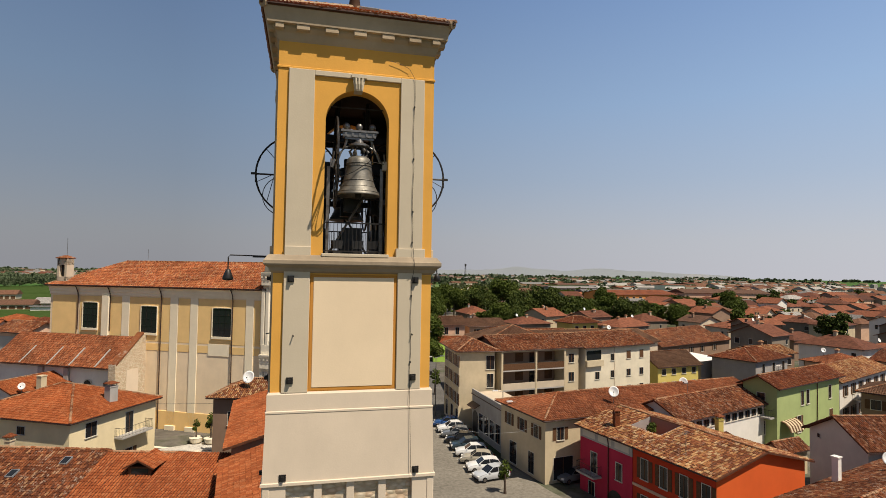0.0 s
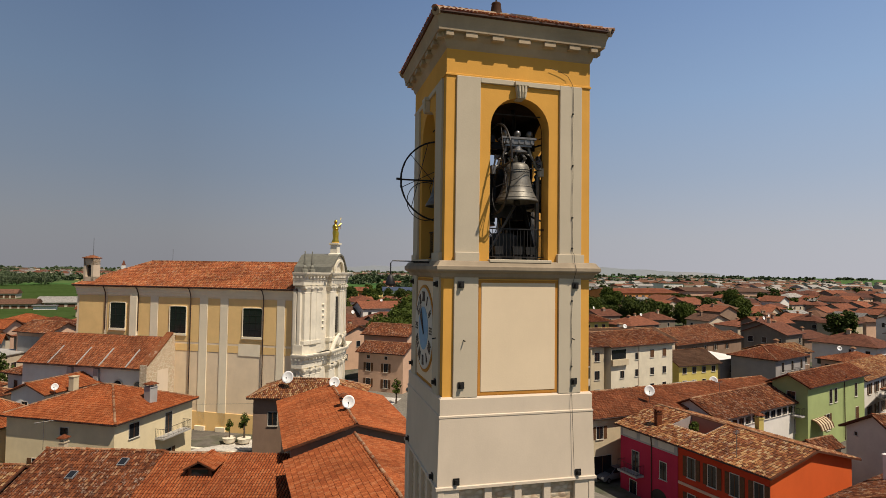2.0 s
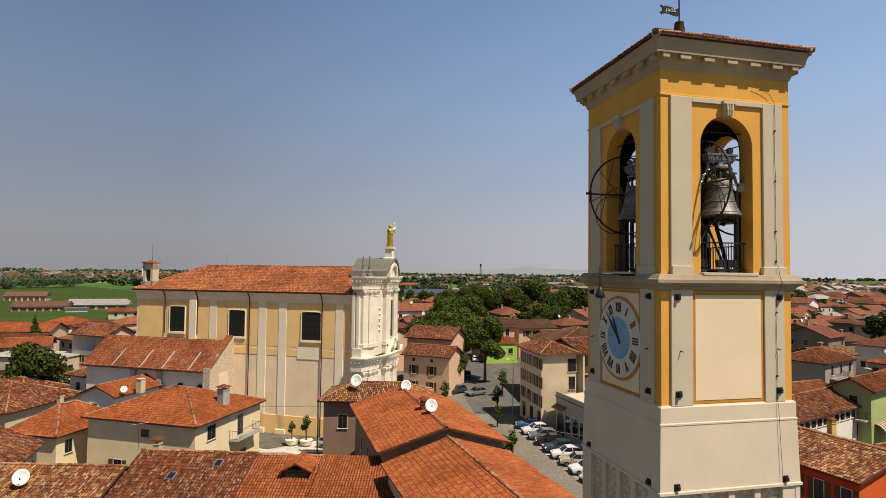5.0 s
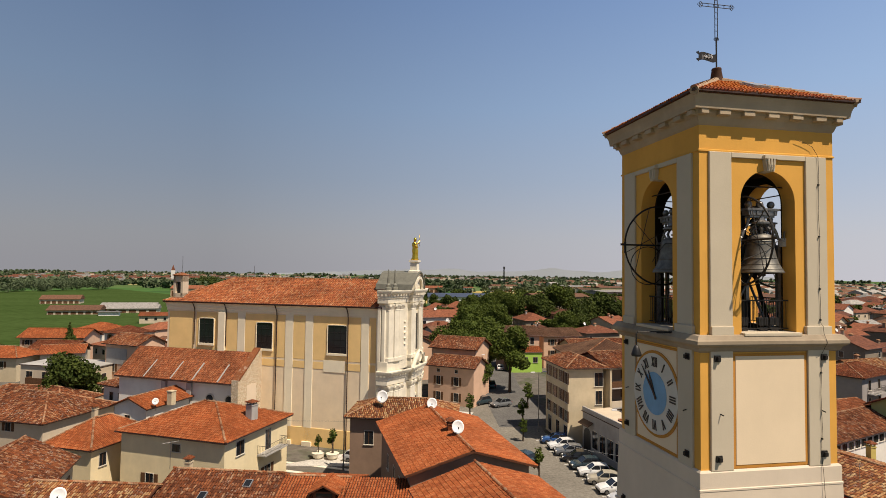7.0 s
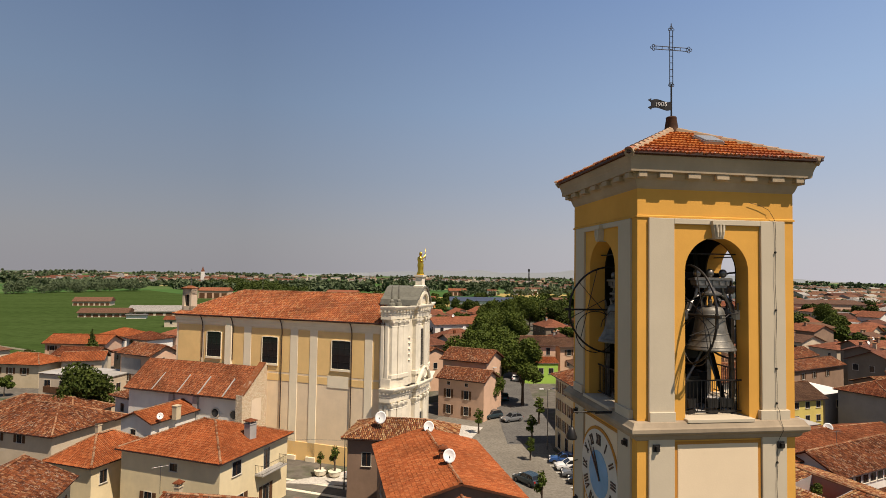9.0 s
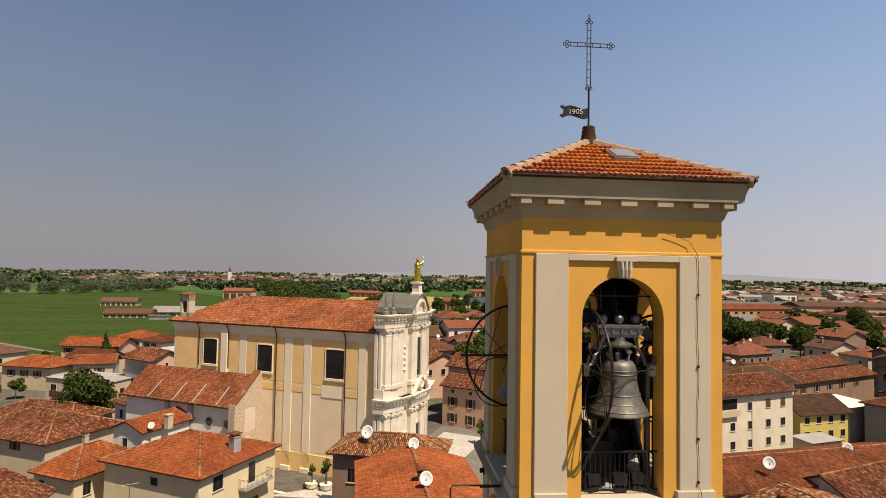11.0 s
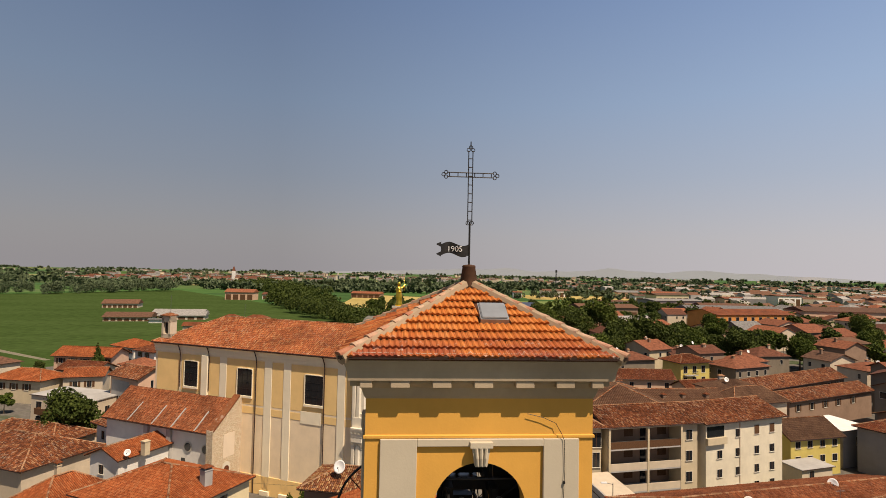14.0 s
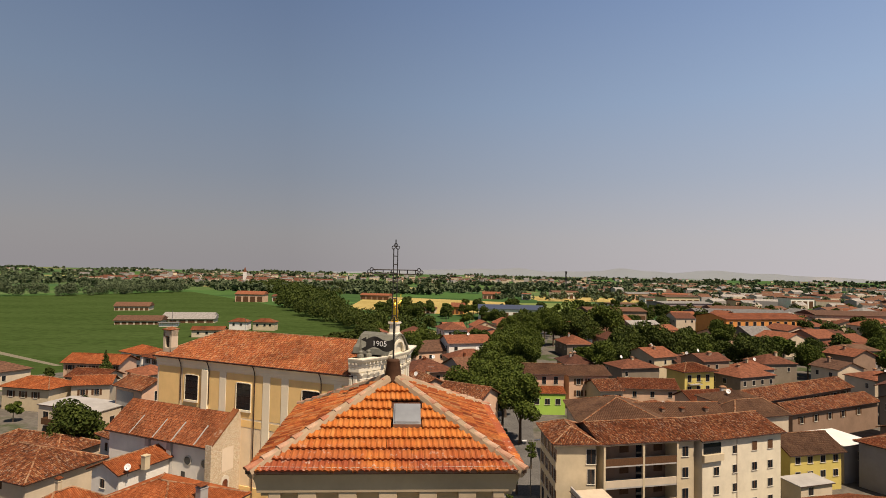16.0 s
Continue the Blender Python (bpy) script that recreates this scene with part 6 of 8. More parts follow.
balcony(hR, "f", 2.0, 4.0, 2.8, (0.55, 17.65, 0.47, 11.85), M_IRON)
gate = [(6.0 + 1.1 * math.cos(a), 2.2 + 1.1 * math.sin(a)) for a in np.linspace(0, math.pi, 13)] + [(4.9, 0), (7.1, 0)]
# solid black slab stands in for shade within the gateway
part("archway", prism(bmesh.new(), gate, 0.44, 0.6), M_BLACK, hR, "black slab for the shade of an arched gateway")
# roof terrace let into the slope below the ridge
ter = thing("roof_terrace", "small sunken roof terrace with a potted shrub", "roof terrace", pose(27.6, 38.2, -1.6, 0, 0, -79.0))
part("floor", new_box(5.0, 9.2, 2.2, 6.2, 8.0, 8.13), M_CONC, ter)
# brown and grey walls put the recess's shade into their colour
part("back_wall", new_box(5.0, 9.2, 6.02, 6.2, 8.13, 9.95), M_BROWNW, ter)
for xa, xb in ((5.0, 5.14), (9.06, 9.2)):
    tri = [(2.6, 8.1), (6.05, 8.1), (6.05, 9.93), (3.2, 9.26)]
    part("side_wall", loft(bmesh.new(), [[(xa, y, z) for y, z in tri], [(xb, y, z) for y, z in tri]]), M_GREYW, ter)
part("parapet", new_box(5.14, 9.06, 3.05, 3.22, 8.1, 9.3), M_BEIGE, ter)
for xa, xb, ya, yb, za in ((4.9, 9.3, 5.95, 6.35, 9.95),):
    part("coping", new_box(xa, xb, ya, yb, za, za + 0.1), M_RIDGE, ter)
chimney((30.6, 34.6), 7.2, 1.5, 0.55, M_RED_TILE)
chimney((41.5, 32.6), 6.6, 1.5, 0.6, M_YELW)
hLB = house("long low building with a plain red-brown tile roof", (24.3, 38.8), 10.0, 36.0, 11.0, 7.15, 8.75, "hip_x", M_CREAM, M_TERRA_TILE, 0.6, rows("l", (2.0, 5.0, 8.0), (5.4,), 0.9, 1.4, "wood") + [("l", 3.0, 1.6, 1.6, 2.6, "plain"), ("l", 7.0, 1.6, 1.2, 2.4, "plain"), ("f", 2.0, 5.4, 0.9, 1.4, "wood"), ("f", 2.4, 1.6, 2.6, 2.4, "plain")], hip_r=False, jitter=0.7)
hW = house("long white workshop with a band of windows under the eaves", (40.6, 37.4), 19.5, 21.5, 7.6, 6.6, 8.4, "gable_x", M_WHITEW, M_OLD_TILE, 0.5, rows("f", tuple(2.0 + 1.5 * k for k in range(12)), (5.7,), 1.1, 0.9, "plain") + [("f", 19.4, 2.6, 1.0, 2.2, "plain")])
dish((35.0, 42.6), 8.3, -120, 0.65, 0.9)
dish((49.0, 48.5), 8.2, -120, 0.6, 0.6)
hG = house("pale green house with arched windows", (58.2, 41.8), 20.5, 19.8, 5.6, 8.8, 10.2, "gable_x", M_GREENW, M_RED_TILE, 0.6, [("f", 7.0, 6.8, 0.8, 1.9, "plain"), ("f", 8.6, 6.8, 0.8, 1.9, "plain"), ("f", 15.5, 6.8, 0.8, 1.9, "plain"), ("f", 6.0, 3.4, 1.0, 2.2, "wood"), ("f", 15.8, 3.2, 1.0, 2.2, "closed"), ("l", 2.4, 7.0, 1.0, 1.8, "plain"), ("l", 2.4, 3.4, 1.0, 1.8, "plain")])
part("downpipe", tube(bmesh.new(), [(11.8, 0.2, 9.2), (11.8, 0.45, 8.6), (11.8, 0.45, 0.2)], 0.07), M_GUTTER, hG)
balcony(hG, "l", 2.4, 5.0, 3.4, (0.6, 19.4, 0.6, 5.0), M_IRON)
# striped awning on the green house
aw = thing("awning", "cream and brown striped awning on the green house", "awning", pose(58.2, 41.8, 0, 0, 0, 20.5) @ pose(1.5, 0.55, 4.4))
for k in range(11):
    x = k * 0.36
    pr = [(0.0, 0.0), (-0.5, -0.15), (-0.95, -0.55), (-1.2, -1.2), (-1.24, -1.2), (-0.98, -0.52), (-0.5, -0.1), (0.0, 0.05)]
    b = bmesh.new()
    loft(b, [[(x, y, z) for y, z in pr], [(x + 0.355, y, z) for y, z in pr]])
    part("stripe", b, M_CREAM if k % 2 else M_WOOD, aw)
hG2 = house("white and grey row house with balconies", (77.0, 49.4), 24.0, 24.0, 8.6, 7.6, 9.2, "gable_x", M_WHITEW, M_PALE_TILE, 0.6, rows("f", (2.5, 6.0, 9.5, 13.0, 17.0, 20.5), (6.0, 2.6), 1.0, 1.6, "wood"))
balcony(hG2, "f", 8.0, 4.4, 5.0, (0.6, 23.4, 0.6, 8.4), M_IRON)
hK = house("grey gabled barn with a dark tile roof", (53.0, 33.4), -100.0, 9.0, 20.0, 6.6, 8.9, "gable_y", M_TRIM, M_OLD_TILE, 0.5, [("f", 1.4, 6.2, 0.4, 0.4, "far")])
hK2 = house("long low house with a dull brown tile roof", (37.4, 6.0), 18.0, 26.0, 12.5, 6.0, 8.3, "gable_x", M_BEIGE, M_OLD_TILE, 0.5, rows("b", (4.0, 9.0, 14.0), (4.0,), 1.0, 1.4, "wood"))
chimney((41.5, 19.0), 6.9, 1.6, 0.5, M_WHITEW, False, 15, "white metal-capped chimney beside the barn")
dish((46.5, 18.5), 7.2, -130, 0.6, 1.0)
hY = house("small yellow house with a brown tile roof", (62.2, 73.4), 11.0, 11.6, 8.2, 6.2, 8.5, "gable_x", M_YELW, M_BROWN_TILE, 0.6, rows("f", (1.5, 4.0, 6.6, 9.2), (5.2, 2.8), 1.0, 1.1, "plain"))
house("low tiled lean-to in the yard beside the white workshop", (45.6, 36.0), 19.5, 5.4, 3.4, 3.0, 4.1, "shed", M_BEIGE, M_OLD_TILE, 0.3, [("f", 1.6, 1.6, 0.9, 1.6, "plain")], name="shed", category="shed")
house("small tiled outhouse in the yard beside the awning", (52.4, 35.4), 12.0, 5.2, 3.0, 2.9, 3.9, "gable_x", M_CREAM, M_OLD_TILE, 0.3, [("f", 2.0, 1.6, 0.8, 1.4, "plain")], name="shed", category="shed")
hV = house("low shed with a sheet metal roof", (60.5, 68.6), 14.0, 7.0, 4.0, 3.2, 3.4, "shed", M_BEIGE, M_CONC, 0.3, [("f", 2.0, 2.2, 1.0, 1.2, "plain")], near=False, name="shed", category="shed")
hWt = house("white flat-roofed annex behind the yellow house", (75.0, 78.0), 16.0, 8.0, 8.0, 6.4, 6.7, "shed", M_GREYW, M_WHITEW, 0.2, [("f", 4.0, 4.4, 1.2, 1.4, "plain")], near=False)
hRt = house("grey house with an orange tile roof and a balcony", (79.5, 68.5), 22.0, 14.0, 9.5, 7.6, 9.4, "hip_x", M_GREYW, M_RED_TILE, 0.6, rows("f", (3.0, 7.0, 11.0), (6.0, 2.8), 1.0, 1.8, "plain"))
balcony(hRt, "f", 5.0, 4.6, 6.0, (0.6, 13.4, 0.6, 8.9), M_IRON)

# ---- the long apartment block along the street ----
WBZ = 11.5
wA = house("cream apartment house on the street corner", (20.6, 62.2), -1.0, 6.8, 10.6, WBZ, 13.0, "hip_y", M_CREAM, M_OLD_TILE, 0.6, rows("l", (1.6, 4.2, 6.8, 8.8), (9.9, 7.1, 4.3), 0.9, 1.7, "wood") + rows("l", (2.0, 5.4, 8.6), (1.6,), 1.4, 2.4, "plain") + [("f", 4.9, 7.0, 1.0, 2.0, "plain"), ("f", 4.9, 4.2, 1.0, 2.0, "plain"), ("f", 4.9, 9.7, 1.3, 2.0, "plain")], name="apartment_block", category="apartments")
wB = house("cream apartment block with deep loggias", (27.2, 62.0), 9.5, 15.6, 10.5, WBZ, 13.2, "gable_x", M_CREAM, M_OLD_TILE, 0.6, (), name="apartment_block", category="apartments")
for ch in list(wB.children):
    if ch.name.split(".")[0] == "wall":
        bpy.data.objects.remove(ch)
# back wall colour is darkened to carry the loggias' shade
part("wall", loft(bmesh.new(), [[(x, y, z) for y, z in ((3.1, -0.3), (9.9, -0.3), (9.9, 11.6), (5.25, 13.0), (3.1, 12.3))] for x in (0.6, 15.0)]), M_BROWNW, wB, "back wall of the loggias, browned to carry their shade")
part("stair_wall", new_box(12.1, 15.0, 0.6, 3.08, -0.3, 11.45), M_CREAM, wB, "cream plaster wall")
part("end_wall", new_box(0.6, 0.85, 0.6, 3.08, -0.3, 11.45), M_CREAM, wB)
part("shop_wall", new_box(0.86, 12.08, 0.7, 3.08, -0.3, 2.35), M_BEIGE, wB)
for z in (2.55, 5.5, 8.45):
    part("loggia_floor", new_box(0.85, 12.1, 0.2, 3.1, z - 0.2, z), M_CONC, wB, "concrete loggia floor")
    for xa, xb in ((0.86, 6.6), (6.9, 12.08)):
        part("parapet", new_box(xa, xb, 0.2, 0.32, z, z + 0.95), M_BEIGE if z < 8 else M_WOOD, wB, "solid cream loggia parapet" if z < 8 else "brown boarded loggia parapet")
        part("loggia_door", new_box(xa + 0.4, xa + 1.3, 3.04, 3.11, z, z + 2.1), M_GLASS_DARK, wB)
        part("loggia_shutter", new_box(xb - 1.9, xb - 0.5, 3.04, 3.11, z + 0.8, z + 2.1), M_WOOD, wB)
    if z > 8:
        rb = tube(bmesh.new(), [(0.9, 0.26, z + 1.0), (12.05, 0.26, z + 1.0)], 0.03, 5)
        part("handrail", rb, M_IRON, wB)
    add_window(wB, pose(13.6, 0.6, z + 1.3), 1.0, 1.4, "plain")
for x in (0.72, 6.75, 12.1):
    part("loggia_post", new_box(x - 0.15, x + 0.15, 0.15, 0.5, 2.3, 11.3), M_CREAM, wB)
part("loggia_ceiling", new_box(0.85, 12.1, 0.1, 3.1, 11.2, 11.4), M_CREAM, wB)
wC = house("cream apartment block with small square windows", (42.6, 64.0), 17.0, 16.6, 11.0, WBZ - 0.15, 13.2, "gable_x", plaster("apartment_cream_plaster", (0.74, 0.66, 0.50), 0.16), M_OLD_TILE, 0.6, [("f", 6.2, 9.5, 0.95, 1.15, "plain")] + rows("f", (10.0, 13.2), (9.7,), 0.95, 1.3, "closed") + rows("f", (2.6, 6.2, 10.0, 13.2), (6.7, 4.0, 1.5), 0.95, 1.15, "plain") + rows("r", (2.5, 6.0), (9.4, 6.6, 3.8), 0.9, 1.3, "plain"), name="apartment_block", category="apartments")
# flat dark sheet stands in for shade inside the corner loggia
part("corner_glazing", new_box(0.8, 4.0, 0.50, 0.64, 9.3, 10.8), M_GLASS_DARK, wC, "dark sheet for the shade of the open corner loggia")
part("corner_parapet", new_box(0.5, 4.2, 0.1, 0.62, 8.3, 9.25), M_CREAM, wC, "cream loggia parapet")
part("plaster_joint", new_box(7.1, 7.3, 0.52, 0.66, 0, 11.2), M_BEIGE, wC)
hBr = house("broad building with a low brown cement-tile roof", (28.3, 75.7), -7.7, 15.6, 17.1, 10.55, 13.4, "hip_y", M_BEIGE, M_BROWN_TILE, 0.6, (), jitter=0.3, pitch=0.3, course=0.42)
hBr2 = house("long wing with a plain brown cement-tile roof", (37.5, 79.6), 3.2, 19.0, 7.4, 10.25, 12.3, "gable_x", M_BEIGE, M_BROWN_TILE, 0.6, (), jitter=0.3, pitch=0.3, course=0.42)
hBr3 = house("house with a brown hipped roof behind the apartment block", (59.6, 84.4), 14.0, 13.6, 7.0, 9.2, 11.7, "hip_x", M_BEIGE, M_BROWN_TILE, 0.5, (), jitter=0.4, pitch=0.3, course=0.42)
for x, y in ((39.5, 81.4), (45.0, 81.8), (48.6, 82.0), (53.0, 82.2)):
    chimney((x, y), 10.8, 0.6, 0.6, M_BROWNW, True, 15)
hFl = house("low flat-roofed shop with a stained concrete parapet beside the square", (22.8, 61.4), -86.0, 13.0, 4.6, 5.6, 5.75, "shed", M_CONC, M_BEIGE, 0.1, rows("f", (3.6, 5.6, 7.6, 9.6), (2.2,), 1.5, 2.4, "plain"), near=False, name="shop", category="shop")
part("parapet", new_box(0.1, 12.9, 0.05, 0.25, 5.5, 6.2), M_CONC, hFl, "stained concrete parapet")
# doorway's shade is a black slab on the wall
part("archway", prism(bmesh.new(), [(1.5 + 0.95 * math.cos(a), 2.4 + 0.95 * math.sin(a)) for a in np.linspace(0, math.pi, 13)] + [(0.55, 0), (2.45, 0)], 0.04, 0.2), M_BLACK, hFl, "black slab for the shade of an arched doorway")
part("awning_roof", loft(bmesh.new(), [[(0.3, -0.8, 3.9), (3.2, -0.8, 3.9), (3.2, 0.1, 4.4), (0.3, 0.1, 4.4)], [(0.3, -0.8, 4.0), (3.2, -0.8, 4.0), (3.2, 0.1, 4.5), (0.3, 0.1, 4.5)]]), M_GUTTER, hFl, "dark canopy over the doorway")
hF = house("brown house with an old tile roof behind the church", (6.0, 99.8), -36.0, 11.0, 9.0, 10.0, 12.0, "gable_x", M_SALMON, M_OLD_TILE, 0.6, rows("f", (2.5, 6.0), (7.6,), 0.9, 1.5, "plain"))
hFb = house("salmon house with round attic windows by the church", (4.4, 93.2), -36.0, 10.6, 7.4, 7.4, 9.1, "gable_x", M_SALMON, M_OLD_TILE, 0.5, rows("f", (2.2, 6.0), (4.6, 1.6), 0.9, 1.6, "wood") + rows("f", (2.2, 6.0), (6.5,), 0.6, 0.6, "plain"))
hGr = house("salmon house with a brown roof above a lime green ground floor", (30.3, 127.2), -2.0, 10.8, 10.3, 9.2, 11.1, "gable_x", M_SALMON, M_BROWN_TILE, 0.6, rows("f", (1.8, 4.6, 7.6), (7.6,), 1.0, 1.8, "plain"))
can = house("orange tiled porch before the green house", (31.0, 123.6), -3.0, 9.0, 3.7, 5.2, 6.35, "shed", M_LIMEW, M_ORANGE_TILE, 0.2, rows("f", (1.6, 4.2, 6.8), (3.2,), 1.2, 1.4, "plain"))
hYel = house("yellow villa with a brown hipped roof", (75.0, 133.5), 13.7, 11.5, 9.0, 8.8, 10.6, "hip_x", M_YELW, M_RED_TILE, 0.9, rows("f", (1.6, 4.6, 7.6), (6.9, 3.9), 1.2, 1.8, "plain"))
balcony(hYel, "f", 3.0, 5.5, 4.0, (0.9, 10.0, 0.9, 9.7), M_IRON)
hOr = house("orange factory building with a red tile roof", (172.0, 280.0), 9.0, 52.0, 26.0, 11.5, 14.0, "gable_x", M_ORANGEW, M_RED_TILE, 0.6, rows("f", tuple(3 + 5 * k for k in range(10)), (9.0, 5.0), 2.0, 2.2, "far"), near=False, name="factory", category="factory")
apt = house("flat-roofed apartment house with brown balconies", (-70.4, 100.4), -22.0, 15.6, 7.4, 7.6, 7.75, "shed", M_BEIGE, M_CONC, 0.2, rows("f", (2.0, 5.5, 9.0, 13.0), (5.4, 2.7), 1.4, 1.9, "plain") + rows("r", (3.0,), (5.4, 2.7), 1.0, 1.4, "plain"), near=False)
for z in (1.7, 4.5):
    balcony(apt, "f", 8.5, z, 12.0, (0.2, 15.4, 0.2, 6.4), M_WOOD, 1.3, True, M_WOOD)
house("old house with a wide brown tile roof", (-67.0, 73.5), -24.0, 18.0, 13.0, 4.8, 7.4, "hip_x", M_BEIGE, M_OLD_TILE, 0.6, rows("f", (3.0, 7.0, 11.0), (4.0,), 0.9, 1.3, "wood"), pitch=0.26, course=0.42)
house("small white house with an orange roof beyond the field", (-97.0, 303.0), -4.0, 11.0, 8.0, 4.6, 6.4, "hip_x", M_WHITEW, M_RED_TILE, 0.6, rows("f", (2.5, 6.5), (3.0,), 1.2, 1.3, "far"), near=False)
house("low house with an orange roof beyond the field", (-84.0, 302.0), -4.0, 13.0, 8.0, 4.6, 6.4, "hip_x", M_CREAM, M_RED_TILE, 0.6, rows("f", (2.5, 6.5, 9.5), (3.0,), 1.2, 1.3, "far"), near=False)
house("low barn row with a brown roof at the field's edge", (-104.0, 268.0), 4.0, 16.0, 8.0, 3.6, 5.2, "gable_x", M_BEIGE, M_RED_TILE, 0.6, rows("f", (3.0, 7.0, 11.0), (2.2,), 1.2, 1.2, "far"), near=False)
vr = house("two-storey row house with an orange tile roof and balconies", (-97.5, 153.5), -8.0, 18.0, 9.5, 6.6, 8.7, "gable_x", M_SALMON, M_ORANGE_TILE, 0.7, rows("f", (2.0, 5.5, 9.0, 12.5, 15.0), (5.2, 2.4), 1.2, 1.5, "wood"), pitch=0.34, course=0.5, ridge=False)
balcony(vr, "f", 8.0, 3.8, 12.0, (0.7, 17.3, 0.7, 8.8), M_WOOD, 1.2, True, M_BROWNW)
house("white house with an orange hipped roof at the field's edge", (-93.0, 177.0), -35.0, 13.0, 10.0, 6.6, 8.6, "hip_x", M_WHITEW, M_ORANGE_TILE, 0.7, rows("f", (2.5, 6.0, 9.5), (5.2, 2.4), 1.0, 1.4, "wood"), pitch=0.34, course=0.5, ridge=False)
house("white house with a broad orange roof beside the field", (-82.0, 168.0), -35.0, 11.0, 10.0, 6.4, 8.4, "hip_x", M_WHITEW, M_RED_TILE, 0.7, rows("f", (2.5, 6.0), (5.2, 2.4), 1.0, 1.4, "wood"), pitch=0.34, course=0.5, ridge=False)
house("long low house with an orange tile roof", (-96.0, 127.0), -15.0, 14.5, 9.0, 5.4, 7.4, "hip_x", M_CREAM, M_ORANGE_TILE, 0.7, rows("f", (2.5, 6.0, 9.5), (3.8,), 1.0, 1.4, "wood"), pitch=0.3, course=0.46)
house("small house with a clean orange roof", (-80.0, 127.0), 12.0, 9.5, 7.5, 5.6, 7.3, "gable_x", M_BEIGE, M_ORANGE_TILE, 0.6, rows("f", (2.5, 5.5), (3.8,), 1.0, 1.4, "wood"), pitch=0.3, course=0.46)
house("low house with a faded red roof", (-88.0, 139.0), -14.0, 12.0, 8.0, 5.4, 7.2, "gable_x", M_BEIGE, M_RED_TILE, 0.6, rows("f", (2.5, 5.5), (3.8,), 1.0, 1.4, "wood"), pitch=0.3, course=0.46)
house("old house with a broad mottled tile roof", (-71.5, 85.5), -20.0, 18.5, 9.0, 4.2, 6.2, "hip_x", M_BEIGE, M_OLD_TILE, 0.6, rows("f", (3.0, 7.0, 11.0, 15.0), (3.6,), 0.9, 1.3, "wood"), pitch=0.26, course=0.42)
# brown walls of the next two put eave shade into the colour
house("long terrace with a weathered brown tile roof", (79.4, 110.6), 26.0, 46.0, 8.4, 5.8, 7.9, "gable_x", M_BROWNW, M_OLD_TILE, 0.7, rows("f", tuple(3.0 + 4.8 * k for k in range(9)), (4.2,), 1.6, 1.5, "wood"), pitch=0.3, course=0.46)
house("long house with a dull red tile roof", (81.4, 99.6), 22.4, 33.0, 7.2, 6.2, 7.8, "gable_x", M_BROWNW, M_OLD_TILE, 0.6, rows("f", (3.0, 8.0, 13.0, 18.0, 24.0), (4.6,), 1.0, 1.4, "wood"), pitch=0.3, course=0.46)
house("low red-roofed wing behind the apartment block", (55.5, 127.7), -5.2, 15.0, 7.9, 5.7, 7.7, "gable_x", M_SALMON, M_RED_TILE, 0.6, rows("f", (3.0, 7.5, 12.0), (4.2,), 1.0, 1.4, "plain"), pitch=0.3, course=0.46)
house("low house with a plain red tile roof behind the villa", (66.5, 113.2), 10.6, 14.2, 7.4, 5.7, 7.5, "gable_x", M_SALMON, M_RED_TILE, 0.6, rows("f", (3.0, 7.0, 11.0), (4.2,), 1.0, 1.4, "wood"), pitch=0.3, course=0.46)
house("narrow house with a low brown roof among the yards", (47.5, 121.0), 6.8, 7.0, 10.0, 6.3, 8.2, "gable_x", M_BEIGE, M_OLD_TILE, 0.6, rows("f", (1.6, 4.2), (4.6,), 1.0, 1.4, "wood"), pitch=0.3, course=0.46)
house("grey plastered house with a brown hipped roof", (152.7, 175.0), 5.4, 17.0, 9.0, 9.3, 11.2, "hip_x", M_GREYW, M_BROWN_TILE, 0.7, rows("f", (3.0, 7.0, 11.0, 15.0), (7.4, 4.0), 1.1, 1.5, "far"), near=False)
house("brown roofed house with balconies beside the lime green one", (41.8, 128.5), 4.0, 12.0, 11.0, 8.6, 10.4, "gable_x", M_SALMON, M_BROWN_TILE, 0.7, rows("f", (2.5, 5.5, 8.5), (7.0, 4.0), 1.1, 1.5, "wood"), pitch=0.34, course=0.5, ridge=False)
hMs = thing("lattice_mast", "tall thin lattice radio mast", "mast", pose(250, 860, 0))
mb = bmesh.new()
for sx, sy in ((-1, -1), (1, -1), (1, 1), (-1, 1)):
    tube(mb, [(sx * 1.6, sy * 1.6, 0), (sx * 0.5, sy * 0.5, 36)], 0.25, 4)
part("legs", mb, M_IRON, hMs)
part("head", new_box(-1.2, 1.2, -1.2, 1.2, 33, 37), M_IRON, hMs)

# ---- trees and woods ----
def leaf_mat(name, cols):
    m, n, l, b = node_mat(name, 0.65)
    b.inputs["Specular IOR Level"].default_value = 0.1
    g = n.new("ShaderNodeNewGeometry")
    r = ramp_node(n, l, g.outputs["Random Per Island"], [(i / (len(cols) - 1), c) for i, c in enumerate(cols)])
    t = noise_node(n, l, 0.5, 3)
    r2 = ramp_node(n, l, t.outputs["Fac"], [(0.3, (0.7, 0.75, 0.7)), (0.65, (1.15, 1.12, 1.0))])
    l.new(mix_node(n, l, r.outputs["Color"], r2.outputs["Color"], 1.0, "MULTIPLY"), b.inputs["Base Color"])
    return m


M_LEAF = leaf_mat("broad_leaves", [(0.046, 0.068, 0.012), (0.064, 0.090, 0.016), (0.084, 0.110, 0.020), (0.053, 0.075, 0.014), (0.105, 0.130, 0.026)])
M_LEAF_DARK = leaf_mat("dark_leaves", [(0.036, 0.053, 0.012), (0.049, 0.068, 0.015), (0.065, 0.084, 0.018), (0.041, 0.058, 0.013)])
